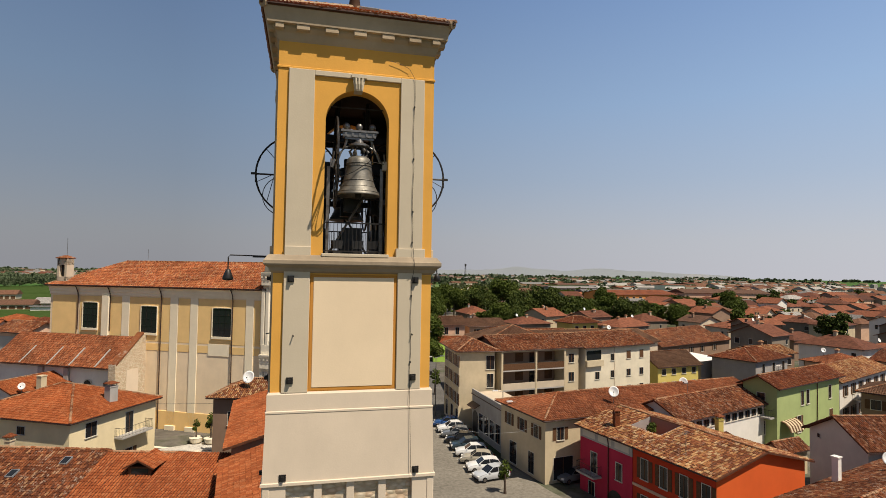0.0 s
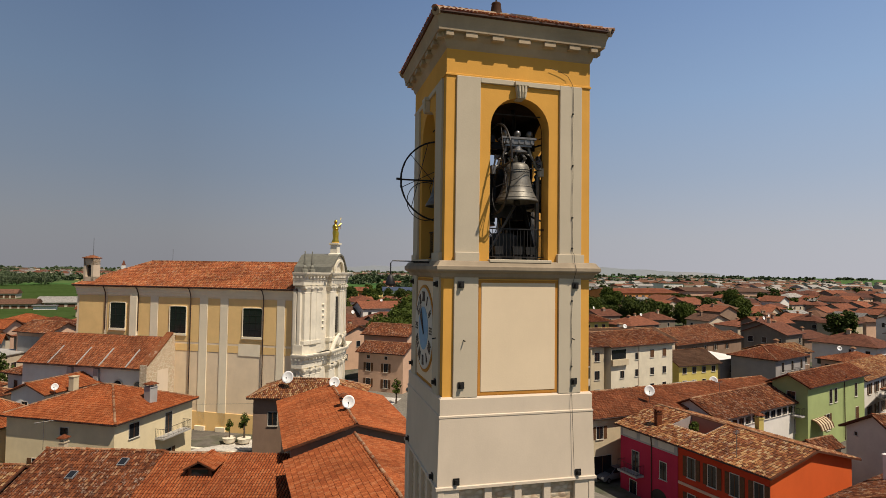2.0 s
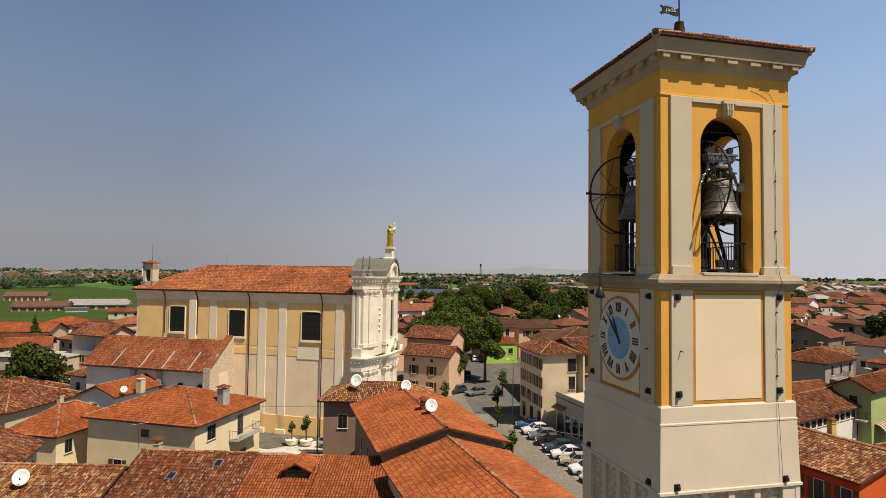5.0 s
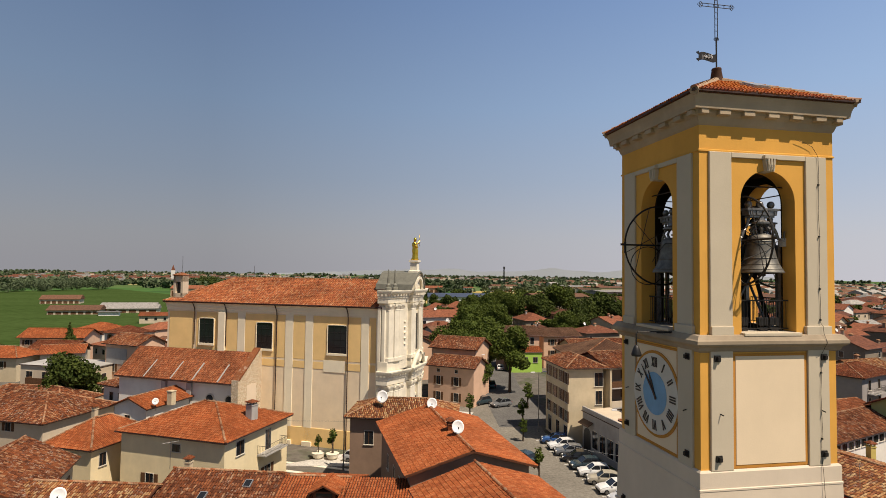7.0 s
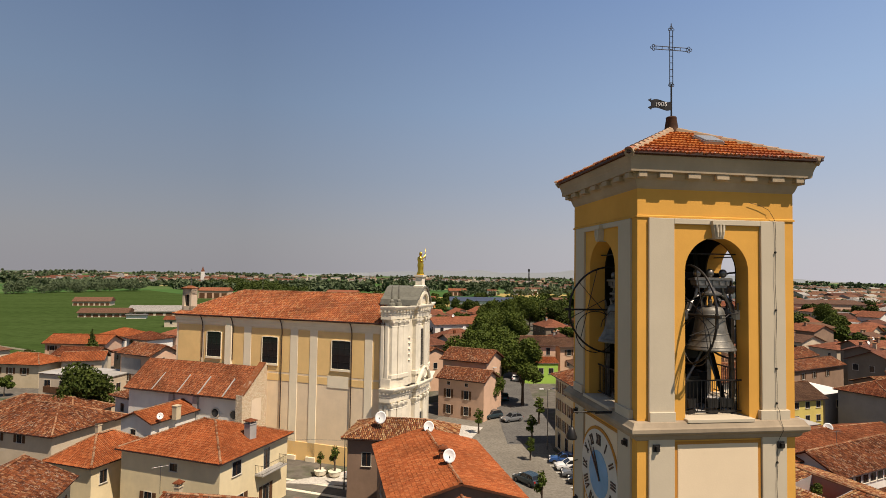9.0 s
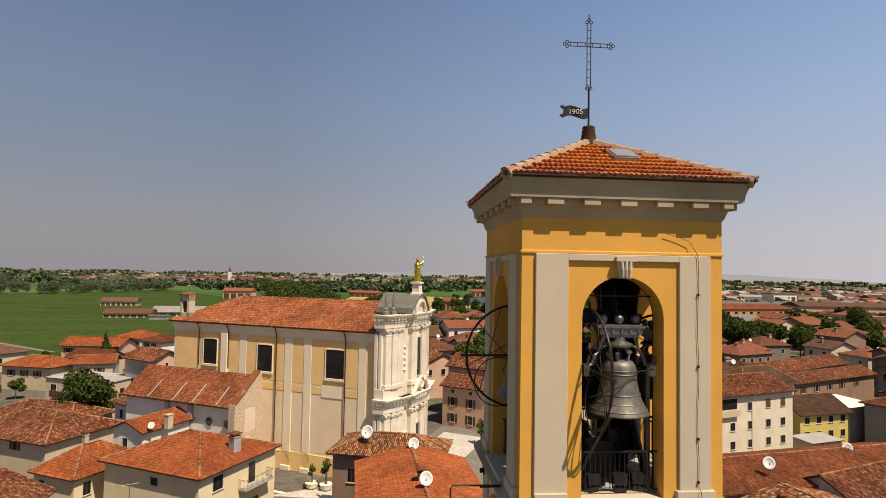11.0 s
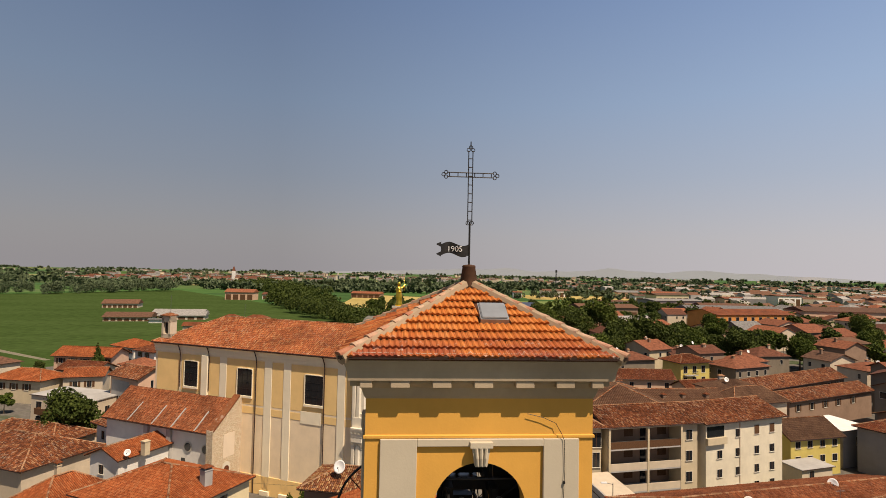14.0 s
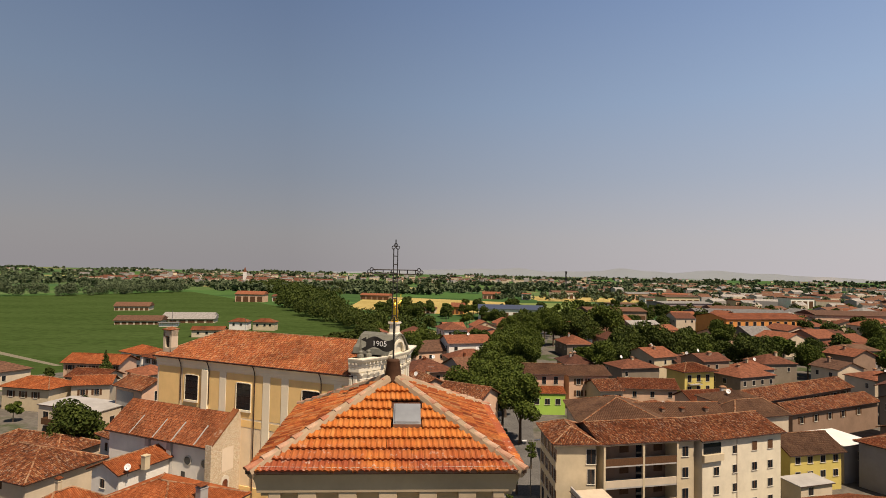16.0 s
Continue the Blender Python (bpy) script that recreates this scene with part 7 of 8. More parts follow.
# paled so that the leaf colour carries the distance haze
M_LEAF_HAZED = leaf_mat("haze_paled_leaves", [(0.082, 0.108, 0.060), (0.090, 0.117, 0.066), (0.098, 0.124, 0.070), (0.086, 0.112, 0.062)])
M_BARK = plain_mat("bark", (0.10, 0.075, 0.055), 0.9, 0, 0.4, 6)


def leaf_cloud(lobes, count, size, rng, flat=0.75):
    """Small crossed leaf clumps filling uneven lobes (centre, radius); denser towards the outside."""
    w = np.array([r ** 2 for _, r in lobes])
    pick = rng.choice(len(lobes), count, p=w / w.sum())
    c = np.array([lobes[i][0] for i in pick], float)
    r = np.array([lobes[i][1] for i in pick], float)
    d = rng.normal(size=(count, 3))
    d /= np.linalg.norm(d, axis=1)[:, None]
    rad = r * (0.55 + 0.5 * rng.rand(count) ** 0.6)
    p = c + d * rad[:, None] * np.array([1, 1, flat])
    a = rng.normal(size=(count, 3)) * 0.6 + d
    a /= np.linalg.norm(a, axis=1)[:, None]
    u = np.cross(a, rng.normal(size=(count, 3)))
    u /= np.linalg.norm(u, axis=1)[:, None]
    v = np.cross(a, u)
    s = size * (0.6 + 0.8 * rng.rand(count))[:, None]
    bend = a * s * 0.35
    V = np.stack([p - u * s - bend, p - v * s * 0.7, p + u * s - bend, p + v * s * 0.7], 1).reshape(-1, 3)
    F = np.arange(count * 4).reshape(-1, 4)
    return V, F


def tree(label, at, h, spread, seed, mat=None, count=7000, size=0.27, kind="round", category="tree"):
    rng = np.random.RandomState(seed)
    t = thing("tree", label, category, pose(at[0], at[1], 0, 0, 0, rng.rand() * 360), "trees of the town")
    tb = bmesh.new()
    th = h * (0.28 if kind != "cone" else 0.12)
    tr = 0.018 * h + 0.08
    turned(tb, [(tr * 1.3, -0.2), (tr, 0.6), (tr * 0.75, th), (tr * 0.35, h * 0.75), (tr * 0.1, h * 0.9)], 8)
    trunk = part("trunk", tb, M_BARK, t)
    lobes = []
    n = 13
    for i in range(n):
        k = i / (n - 1)
        a = rng.rand() * 2 * math.pi
        if kind == "cone":
            zr = th + (h - th) * k
            rr = spread * (1 - k) * 0.9 + 0.3
            lobes.append(((0.25 * rr * math.cos(a), 0.25 * rr * math.sin(a), zr), rr * 0.8))
        else:
            el = rng.uniform(0.0, 1.0)
            rr = spread * (0.62 * math.sqrt(1 - (el * 0.9) ** 2))
            lobes.append(((rr * math.cos(a), rr * math.sin(a), th + (h - th) * (0.22 + 0.62 * el)), spread * rng.uniform(0.33, 0.5)))
    lobes.append(((0, 0, th + (h - th) * 0.5), spread * 0.55))
    for c, r in lobes[:3]:
        limb = bmesh.new()
        tube(limb, [(0, 0, th * 0.9), (c[0] * 0.4, c[1] * 0.4, th + (c[2] - th) * 0.45), (c[0] * 0.85, c[1] * 0.85, c[2])], tr * 0.28, 5)
        part("limb", limb, M_BARK, trunk)
    V, F = leaf_cloud(lobes, count, size, rng, 0.8 if kind != "cone" else 1.0)
    raw_mesh("crown", V, F, mat or M_LEAF, t)
    return t


# three kinds built once, then repeated
PROTO = [
    tree("broad green lime tree beside the street", (22.0, 110.0), 13.0, 5.4, 21),
    tree("tall green plane tree beside the street", (20.0, 125.0), 15.0, 5.0, 22),
    tree("dark green garden tree with a rounded crown", (-56.5, 89.5), 11.0, 5.2, 23, M_LEAF_DARK),
    tree("dark pointed conifer in a garden", (-82.0, 148.0), 11.0, 3.0, 24, M_LEAF_DARK, 5000, 0.24, "cone", "conifer"),
    tree("slender young tree with a thin airy crown on the square", (11.8, 49.2), 4.6, 0.95, 25, M_LEAF, 330, 0.17),
]
PROTO += [
    tree("round green garden tree far off in the town", (150.0, 202.0), 11.0, 4.6, 26, M_LEAF, 1500, 0.55),
    tree("dark green garden tree far off in the town", (118.0, 204.0), 12.0, 4.8, 27, M_LEAF_DARK, 1500, 0.55),
]
rt = random.Random(9)
TREES = [(150.0, 202.0), (118.0, 204.0), (22.0, 110.0), (20.0, 125.0), (-56.5, 89.5), (-82.0, 148.0), (11.8, 49.2)]


def more_tree(i, x, y, k, limbs=True):
    TREES.append((x, y))
    ob = copy_thing(PROTO[i], pose(x, y, 0, 0, 0, rt.uniform(0, 360)))
    ob.scale = (k * rt.uniform(0.9, 1.1), k * rt.uniform(0.9, 1.1), k)
    if not limbs:
        for c in [c for c in ob.children_recursive if c.name.startswith("limb")]:
            bpy.data.objects.remove(c)
    return ob


# avenue on both sides of the street
for i in range(13):
    f = i / 12
    more_tree(rt.choice((0, 1)), 17.5 + 35 * f + rt.uniform(-1, 1), 112 + 145 * f, rt.uniform(0.85, 1.12))
    if i > 2:
        more_tree(rt.choice((0, 1)), 25.5 + 38 * f + rt.uniform(-1, 1), 115 + 148 * f, rt.uniform(0.85, 1.12))
for x, y, k, i in ((18.0, 106.5, 0.95, 0), (15.6, 94.6, 0.62, 0), (24.0, 100.5, 0.95, 1), (24.5, 121.0, 1.0, 1), (21.5, 118.0, 1.1, 0), (72, 275, 1.3, 0), (80, 300, 1.2, 2), (14.0, 118.0, 0.95, 0), (78, 178, 1.55, 2), (88, 181, 1.65, 2), (97, 180, 1.35, 2), (70, 172, 1.15, 2), (64, 166, 1.0, 0), (104, 184, 1.1, 0), (110, 190, 1.2, 2), (122, 180, 1.3, 2), (130, 184, 1.2, 2), (138, 172, 0.95, 0), (144, 178, 1.0, 2), (80, 232, 1.5, 2), (92, 240, 1.6, 0), (128, 208, 1.15, 1), (162, 200, 1.0, 2), (-58.5, 80.0, 0.4, 0), (-10, 190, 1.2, 2), (2, 176, 1.1, 0), (-16, 206, 1.3, 2), (8, 200, 1.0, 0), (-3, 164, 0.9, 2), (180, 190, 1.0, 0), (198, 205, 1.1, 2), (70, 250, 1.2, 0), (60, 285, 1.2, 2), (220, 240, 1.2, 0), (-64, 140, 0.55, 3), (-105, 130, 0.7, 2)):
    more_tree(i, x, y, k)
# saplings and planters in the square
for x, y, k in ((18.2, 74.5, 1.05), (15.4, 66.0, 0.8), (10.5, 80.5, 1.0), (23.0, 86.0, 1.15), (19.6, 38.0, 0.8)):
    more_tree(4, x, y, k)
for x, y, k in ((-13.0, 61.6, 0.36), (-14.9, 62.2, 0.27)):
    pot = thing("planter", "round white stone planter with a small tree before the church", "planter", pose(x, y, 0.1), "church planters")
    part("pot", turned(bmesh.new(), [(0.45, 0), (0.75, 0.25), (0.85, 0.7), (0.9, 0.78), (0.7, 0.8)], 18), M_FACADE, pot)
    part("soil", turned(bmesh.new(), [(0.1, 0.7), (0.69, 0.74), (0.2, 0.76)], 14), M_BARK, pot)
    more_tree(4, x, y, k * 2.2).location.z = 0.7


def woods(name, spots, h, size, seed, mat, label, per=220):
    """Distant woodland: crowns crowded together, one piece of scenery."""
    rng = np.random.RandomState(seed)
    lobes = []
    for x, y in spots:
        k = rng.uniform(0.75, 1.2)
        for _ in range(3):
            lobes.append(((x + rng.normal(0, h * 0.25), y + rng.normal(0, h * 0.25), h * k * rng.uniform(0.3, 0.72)), h * k * rng.uniform(0.26, 0.42)))
    V, F = leaf_cloud(lobes, per * len(spots), size, rng, 0.9)
    V[:, 2] = np.maximum(V[:, 2], 0.0)
    ob = raw_mesh(name, V, F, mat)
    tagged(ob, label, "woods", kind="stuff")


def along(pts, step, width, rng):
    out = []
    for (xa, ya), (xb, yb) in zip(pts, pts[1:]):
        ln = math.hypot(xb - xa, yb - ya)
        for i in range(int(ln / step)):
            f = (i + rng.rand()) / max(1, ln / step)
            s = rng.uniform(-width, width)
            out.append((xa + (xb - xa) * f - (yb - ya) / ln * s, ya + (yb - ya) * f + (xb - xa) / ln * s))
    return out


rw = np.random.RandomState(4)
woods("woods", along([(-70, 420), (-40, 350), (-6, 292), (2, 262)], 4.0, 13, rw), 12, 0.6, 31, M_LEAF_DARK, "dense dark green tree belt beside the field", 420)
woods("woods", along([(-260, 1010), (-170, 800), (-110, 620), (-72, 440)], 6.0, 26, rw), 14, 1.0, 32, M_LEAF_DARK, "long dark tree belt between the fields", 240)
woods("woods", along([(-560, 470), (-430, 580), (-330, 660), (-285, 770)], 7.0, 22, rw), 15, 0.8, 33, M_LEAF_HAZED, "row of trees along the field's far edge", 420)
woods("woods", along([(60, 290), (110, 330), (140, 420), (160, 520)], 9.0, 14, rw), 11, 1.0, 34, M_LEAF, "scattered garden trees", 110)
woods("woods", along([(110, 700), (330, 660), (560, 620)], 9.0, 30, rw), 11, 1.5, 35, M_LEAF_HAZED, "hedgerows at the edge of the town", 90)
woods("woods", along([(150, 300), (260, 330), (420, 330)], 6.0, 60, rw), 10, 0.8, 36, M_LEAF_DARK, "garden trees between the far houses", 120)
woods("woods", along([(170, 400), (300, 440), (520, 430)], 7.0, 70, rw), 11, 1.0, 37, M_LEAF_DARK, "trees between the halls at the edge of town", 110)
woods("woods", along([(170, 215), (260, 235), (330, 280)], 13.0, 40, rw), 8, 0.7, 38, M_LEAF, "garden trees behind the long terraces", 120)
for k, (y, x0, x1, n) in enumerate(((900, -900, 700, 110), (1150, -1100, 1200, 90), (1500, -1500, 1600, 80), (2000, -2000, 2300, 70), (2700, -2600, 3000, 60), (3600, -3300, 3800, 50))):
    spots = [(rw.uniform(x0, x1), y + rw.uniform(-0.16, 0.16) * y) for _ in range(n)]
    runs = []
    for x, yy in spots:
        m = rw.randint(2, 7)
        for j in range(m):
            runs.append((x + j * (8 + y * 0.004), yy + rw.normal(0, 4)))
    woods("woods", runs, 10 + y * 0.0010, 2.8 + y * 0.0014, 40 + k, M_LEAF_HAZED, "far hedgerows and copses on the plain", 34)

# ---- the rest of the town, house after house ----
def far_roof(name, a, b_):
    m, n, l, b = node_mat(name, 0.9)
    o = n.new("ShaderNodeObjectInfo")
    r = ramp_node(n, l, o.outputs["Random"], [(0, a), (1, b_)])
    t = noise_node(n, l, 1.2, 6, 0.7)
    r2 = ramp_node(n, l, t.outputs["Fac"], [(0.32, (0.5, 0.48, 0.46)), (0.62, (1.25, 1.2, 1.15))])
    l.new(mix_node(n, l, r.outputs["Color"], r2.outputs["Color"], 1.0, "MULTIPLY"), b.inputs["Base Color"])
    bump_node(n, l, b, t.outputs["Fac"], 0.6, 0.1)
    return m


M_FAR_ROOF = far_roof("distant_clay_roof", (0.085, 0.038, 0.026), (0.27, 0.10, 0.052))
M_FAR_BROWN = far_roof("distant_brown_roof", (0.10, 0.058, 0.040), (0.16, 0.082, 0.050))
M_FAR_GREY = far_roof("distant_grey_roof", (0.14, 0.14, 0.14), (0.33, 0.32, 0.30))
TOWN_WALLS = [M_CREAM, M_BEIGE, M_BEIGE, M_SALMON, M_GREYW, M_SALMON, M_GREYW, M_WHITEW, M_CREAM, M_BEIGE]
WALL_WORD = ["cream", "beige", "beige", "salmon", "grey", "salmon", "grey", "white", "cream", "beige"]
TOWN_TILES = [(M_OLD_TILE, "old brown tile"), (M_RED_TILE, "red-brown tile"), (M_PALE_TILE, "faded tile"), (M_ORANGE_TILE, "orange tile"), (M_BROWN_TILE, "brown cement tile"), (M_RED_TILE, "red-brown tile"), (M_OLD_TILE, "old brown tile")]

# east of the street some wall colours are darkened to carry shade
ALL_WALLS = TOWN_WALLS + [M_SHADEW, M_BROWNW]
ALL_WORDS = WALL_WORD + ["dun", "brown"]
EAST = [0, 10, 1, 3, 10, 11, 4, 7, 1, 10]


def far_chimney(x, y, z, h, w, ang):
    c = thing("chimney", "small plastered chimney with a flat cap on a far roof", "chimney", pose(x, y, z, 0, 0, ang), "roof chimneys")
    part("shaft", new_box(-w / 2, w / 2, -w / 2, w / 2, -1.2, h), rh.choice((M_CREAM, M_CONC, M_BROWNW)), c)
    q = w / 2 + 0.14
    loft_cap = loft(bmesh.new(), [[(-q, -q, h), (q, -q, h), (q, q, h), (-q, q, h)], [(-q, -q, h + 0.12), (q, -q, h + 0.12), (q, q, h + 0.12), (-q, q, h + 0.12)], [(-0.1, -0.1, h + 0.4), (0.1, -0.1, h + 0.4), (0.1, 0.1, h + 0.4), (-0.1, 0.1, h + 0.4)]])
    part("cap", loft_cap, M_RIDGE, c, "clay cap")


def inside(x, y, poly):
    c = False
    for (xa, ya), (xb, yb) in zip(poly, poly[1:] + poly[:1]):
        if (ya > y) != (yb > y) and x < (xb - xa) * (y - ya) / (yb - ya) + xa:
            c = not c
    return c


def clear(x, y, r):
    for hx, hy, ang, w, d in HOUSES:
        a = radians(ang)
        px, py = x - hx, y - hy
        u, v = px * math.cos(a) + py * math.sin(a), -px * math.sin(a) + py * math.cos(a)
        if -r < u < w + r and -r < v < d + r:
            return False
    # church, chapel, tower
    a = radians(-26.9)
    px, py = x + 11.72, y - 65.86
    u, v = px * math.cos(a) + py * math.sin(a), -px * math.sin(a) + py * math.cos(a)
    if -36 - r < u < 9 + r and -7 - r < v < 20 + r:
        return False
    for tx, ty in TREES:
        if math.hypot(x - tx, y - ty) < r * 0.75:
            return False
    # street and avenue
    for (xa, ya), (xb, yb) in (((15, 40), (18, 80)), ((18, 80), (26, 110)), ((26, 110), (90, 330))):
        f = max(0, min(1, ((x - xa) * (xb - xa) + (y - ya) * (yb - ya)) / ((xb - xa) ** 2 + (yb - ya) ** 2)))
        if math.hypot(x - xa - f * (xb - xa), y - ya - f * (yb - ya)) < r + 4.5:
            return False
    return True


rh = random.Random(17)
ZONES = [
    # polygon, grid step, base angle, chance
    ([(-50, 40), (-58, 62), (-58, 92), (-72, 104), (-150, 138), (-120, 60), (-78, 26)], 13.0, -30, 1.0),
    ([(-34, 96), (-56, 70), (-52, 48), (-75, 40), (-140, 128), (-100, 176), (-62, 208), (-30, 150)], 14.0, -32, 0.97),
    ([(-30, 128), (-22, 215), (0, 240), (70, 325), (130, 325), (150, 240), (70, 190), (46, 140), (10, 104)], 17.0, 12, 0.72),
    ([(40, 76), (60, 72), (150, 60), (230, 110), (330, 250), (250, 260), (176, 178), (120, 190), (70, 180), (48, 132)], 13.5, 15, 0.80),
    ([(58, 52), (78, 74), (150, 62), (110, 22), (62, 20)], 13.5, 22, 0.97),
    ([(150, 215), (180, 180), (250, 262), (330, 255), (470, 350), (420, 470), (260, 430), (150, 330)], 18.0, 8, 0.72),
]
count = 0
for poly, step, base, chance in ZONES:
    xs, ys = [p[0] for p in poly], [p[1] for p in poly]
    gy = min(ys)
    while gy < max(ys):
        gx = min(xs)
        while gx < max(xs):
            x, y = gx + rh.uniform(-2.2, 2.2), gy + rh.uniform(-2.2, 2.2)
            gx += step
            if rh.random() > chance or not inside(x, y, poly) or not clear(x, y, step * 0.44):
                continue
            dist = math.hypot(x, y + 15)
            w, d = rh.uniform(0.74, 1.12) * step, rh.uniform(0.62, 0.84) * step
            ang = base + rh.choice((0, 0, 90)) + rh.gauss(0, 7)
            a = radians(ang)
            ox = x - w / 2 * math.cos(a) + d / 2 * math.sin(a)
            oy = y - w / 2 * math.sin(a) - d / 2 * math.cos(a)
            ze = rh.choice((5.6, 6.2, 6.6, 7.4, 8.4, 9.2)) + rh.uniform(-0.3, 0.3)
            if x < -30:
                ze = rh.uniform(4.4, 5.8)
            zr = ze + rh.uniform(0.17, 0.24) * d
            k = rh.randrange(len(TOWN_WALLS))
            if x < -30 and TOWN_WALLS[k] in (M_WHITEW, M_GREYW):
                k = 1
            tile, word = rh.choice(TOWN_TILES)
            if x > 35:
                k = EAST[k]
                if rh.random() < 0.45:
                    tile, word = M_TERRA_TILE, "terracotta tile"
            near = dist < 150
            if not near:
                tile = M_FAR_BROWN if tile is M_BROWN_TILE else M_FAR_GREY if tile is M_PALE_TILE and dist > 250 else M_FAR_ROOF
                word = "grey sheet" if tile is M_FAR_GREY else word
            kind = rh.choice(("gable_x", "gable_x", "hip_x", "gable_y", "hip_x"))
            if kind == "gable_y":
                zr = ze + rh.uniform(0.17, 0.22) * w
            wins = []
            o = rh.choice((0.45, 0.6, 0.8))
            st = rh.choice(("wood", "green", "plain", "wood")) if dist < 120 else "far"
            for fc, ln in (("f", w - 2 * o), ("l", d - 2 * o), ("r", d - 2 * o), ("b", w - 2 * o)):
                na = a + {"f": -math.pi / 2, "l": math.pi, "r": 0, "b": math.pi / 2}[fc]
                if math.cos(na) * (-x) + math.sin(na) * (-15 - y) < 0.25 * dist:
                    continue
                n = max(1, int(ln / (2.9 if dist < 200 else 4.0)))
                for i in range(n):
                    for z in ([ze - 1.7, ze - 4.6] if dist < 200 else [ze - 1.9]):
                        if z > 0.9 and rh.random() < (0.85 if dist < 150 else 0.6):
                            wins.append((fc, ln * (i + 0.5) / n, z, rh.choice((0.9, 1.0, 1.2)), 1.35, st))
            house("%s town house with %s %s roof" % (ALL_WORDS[k], "an" if word[0] in "o" else "a", word), (ox, oy), ang, w, d, ze, zr, kind, ALL_WALLS[k], tile, o, wins, near, group="houses of the town", pitch=0.30, course=0.46, ridge=dist < 110)
            count += 1
            if dist < 260 and x > 25:
                for _ in range(rh.choice((1, 1, 2))):
                    far_chimney(x + rh.uniform(-2.2, 2.2), y + rh.uniform(-2.2, 2.2), zr - 0.8, rh.uniform(0.9, 1.5), rh.uniform(0.55, 0.8), ang)
            if dist < 175 and x <= 25 and rh.random() < 0.8:
                chimney((x + rh.uniform(-2, 2), y + rh.uniform(-2, 2)), zr - 0.9, rh.uniform(0.8, 1.4), rh.uniform(0.5, 0.7), rh.choice((M_CREAM, M_RED_TILE, M_CONC)), True, ang)
            if dist < 220 and rh.random() < 0.7:
                dish((x + rh.uniform(-3, 3), y + rh.uniform(-3, 3)), zr - 0.3, rh.uniform(-130, -60), 0.5, 0.6)
            if dist < 150 and rh.random() < 0.3:
                antenna((x + rh.uniform(-2, 2), y + rh.uniform(-2, 2)), zr - 0.3, rh.uniform(1.6, 2.6), rh.uniform(0, 90))
        gy += step


def plain_block(name, label, at, ang, w, d, h, wall, roof, category, rise=0.8, bays=0):
    """Sheds and barns far off: walls, low roof, a row of dark panels for openings."""
    t = thing(name, label, category, pose(at[0], at[1], 0, 0, 0, ang))
    part("wall", new_box(0, w, 0, d, -0.2, h), wall, t)
    rb = bmesh.new()
    pp = [(-0.8, h), (d + 0.8, h), (d + 0.8, h + 0.2), (d / 2, h + rise + 0.2), (-0.8, h + 0.2)]
    loft(rb, [[(-0.6, y, z) for y, z in pp], [(w + 0.6, y, z) for y, z in pp]])
    part("roof", rb, roof, t)
    for i in range(bays):
        u = w * (i + 0.5) / bays
        # dark panel on the wall stands in for the opening's shade
        ob = part("bay", new_box(u - w / bays * 0.36, u + w / bays * 0.36, -0.06, 0.05, 0.2, h * 0.72), M_WOOD, t, "brown panel for the shade of an open bay")
    return t


# farmsteads in the field
plain_block("barn", "open farm shed with a pale brown roof", (-167, 323), 6, 25, 13, 2.4, M_BEIGE, M_FAR_BROWN, "barn", 2.4, 7)
plain_block("barn", "open-sided hay barn with a brick red roof", (-218, 425), 10, 24, 14, 3.2, M_BEIGE, M_FAR_BROWN, "barn", 2.8, 7)
plain_block("barn", "long grey roofed cattle shed", (-152, 352), 4, 30, 13, 2.5, M_BEIGE, M_FAR_GREY, "barn", 2.2, 6)
plain_block("barn", "grey roofed cattle shed with white walls", (-142, 336), 8, 26, 12, 2.5, M_BEIGE, M_FAR_GREY, "barn", 2.0, 5)
plain_block("barn", "low white milk house beside the sheds", (-139, 316), 8, 10, 3, 1.9, M_WHITEW, M_FAR_GREY, "barn", 0.4, 0)
plain_block("farmhouse", "distant farmhouse with a red roof", (-168, 556), -6, 28, 14, 7.5, M_SALMON, M_FAR_ROOF, "farmhouse", 3, 4)
plain_block("farmhouse", "distant white farm building", (-136, 572), -6, 18, 12, 5, M_WHITEW, M_FAR_ROOF, "farmhouse", 2, 3)
plain_block("barn", "distant barn with a dark red roof", (-52, 636), -16, 34, 14, 5.0, M_BROWNW, M_FAR_ROOF, "barn", 2.0, 5)
plain_block("farmhouse", "distant farm row with a red roof beside the grain field", (-2, 445), -12, 26, 9, 3.6, M_BEIGE, M_FAR_BROWN, "farmhouse", 1.6, 7)
plain_block("farmhouse", "bright orange farmhouse beside the grain field", (36, 436), -14, 10, 10, 6, M_ORANGEW, M_FAR_ROOF, "farmhouse", 3, 3)
plain_block("farmhouse", "distant farm building with a red roof", (96, 690), -4, 22, 11, 6, M_SALMON, M_FAR_ROOF, "farmhouse", 3, 4)
plain_block("farmhouse", "small distant white house", (146, 690), -4, 11, 9, 7, M_WHITEW, M_FAR_ROOF, "farmhouse", 1, 2)
plain_block("hall", "long hall with solar panels on a blue-grey roof", (52, 388), -8, 46, 26, 8, M_WHITEW, plain_mat("solar_panels", (0.05, 0.06, 0.09), 0.45, 0, 0.2, 1), "hall", 2.4, 4)
plain_block("factory", "white factory hall with a pale vaulted roof", (196, 352), -4, 62, 26, 9, M_WHITEW, M_FAR_GREY, "factory", 3.0, 6)
plain_block("factory", "brick red factory hall", (120, 352), 2, 40, 22, 10, M_BROWNW, M_FAR_BROWN, "factory", 2.0, 6)
plain_block("factory", "red brick factory with a grey roof", (260, 330), -6, 66, 22, 11, M_SALMON, M_FAR_BROWN, "factory", 2.5, 8)
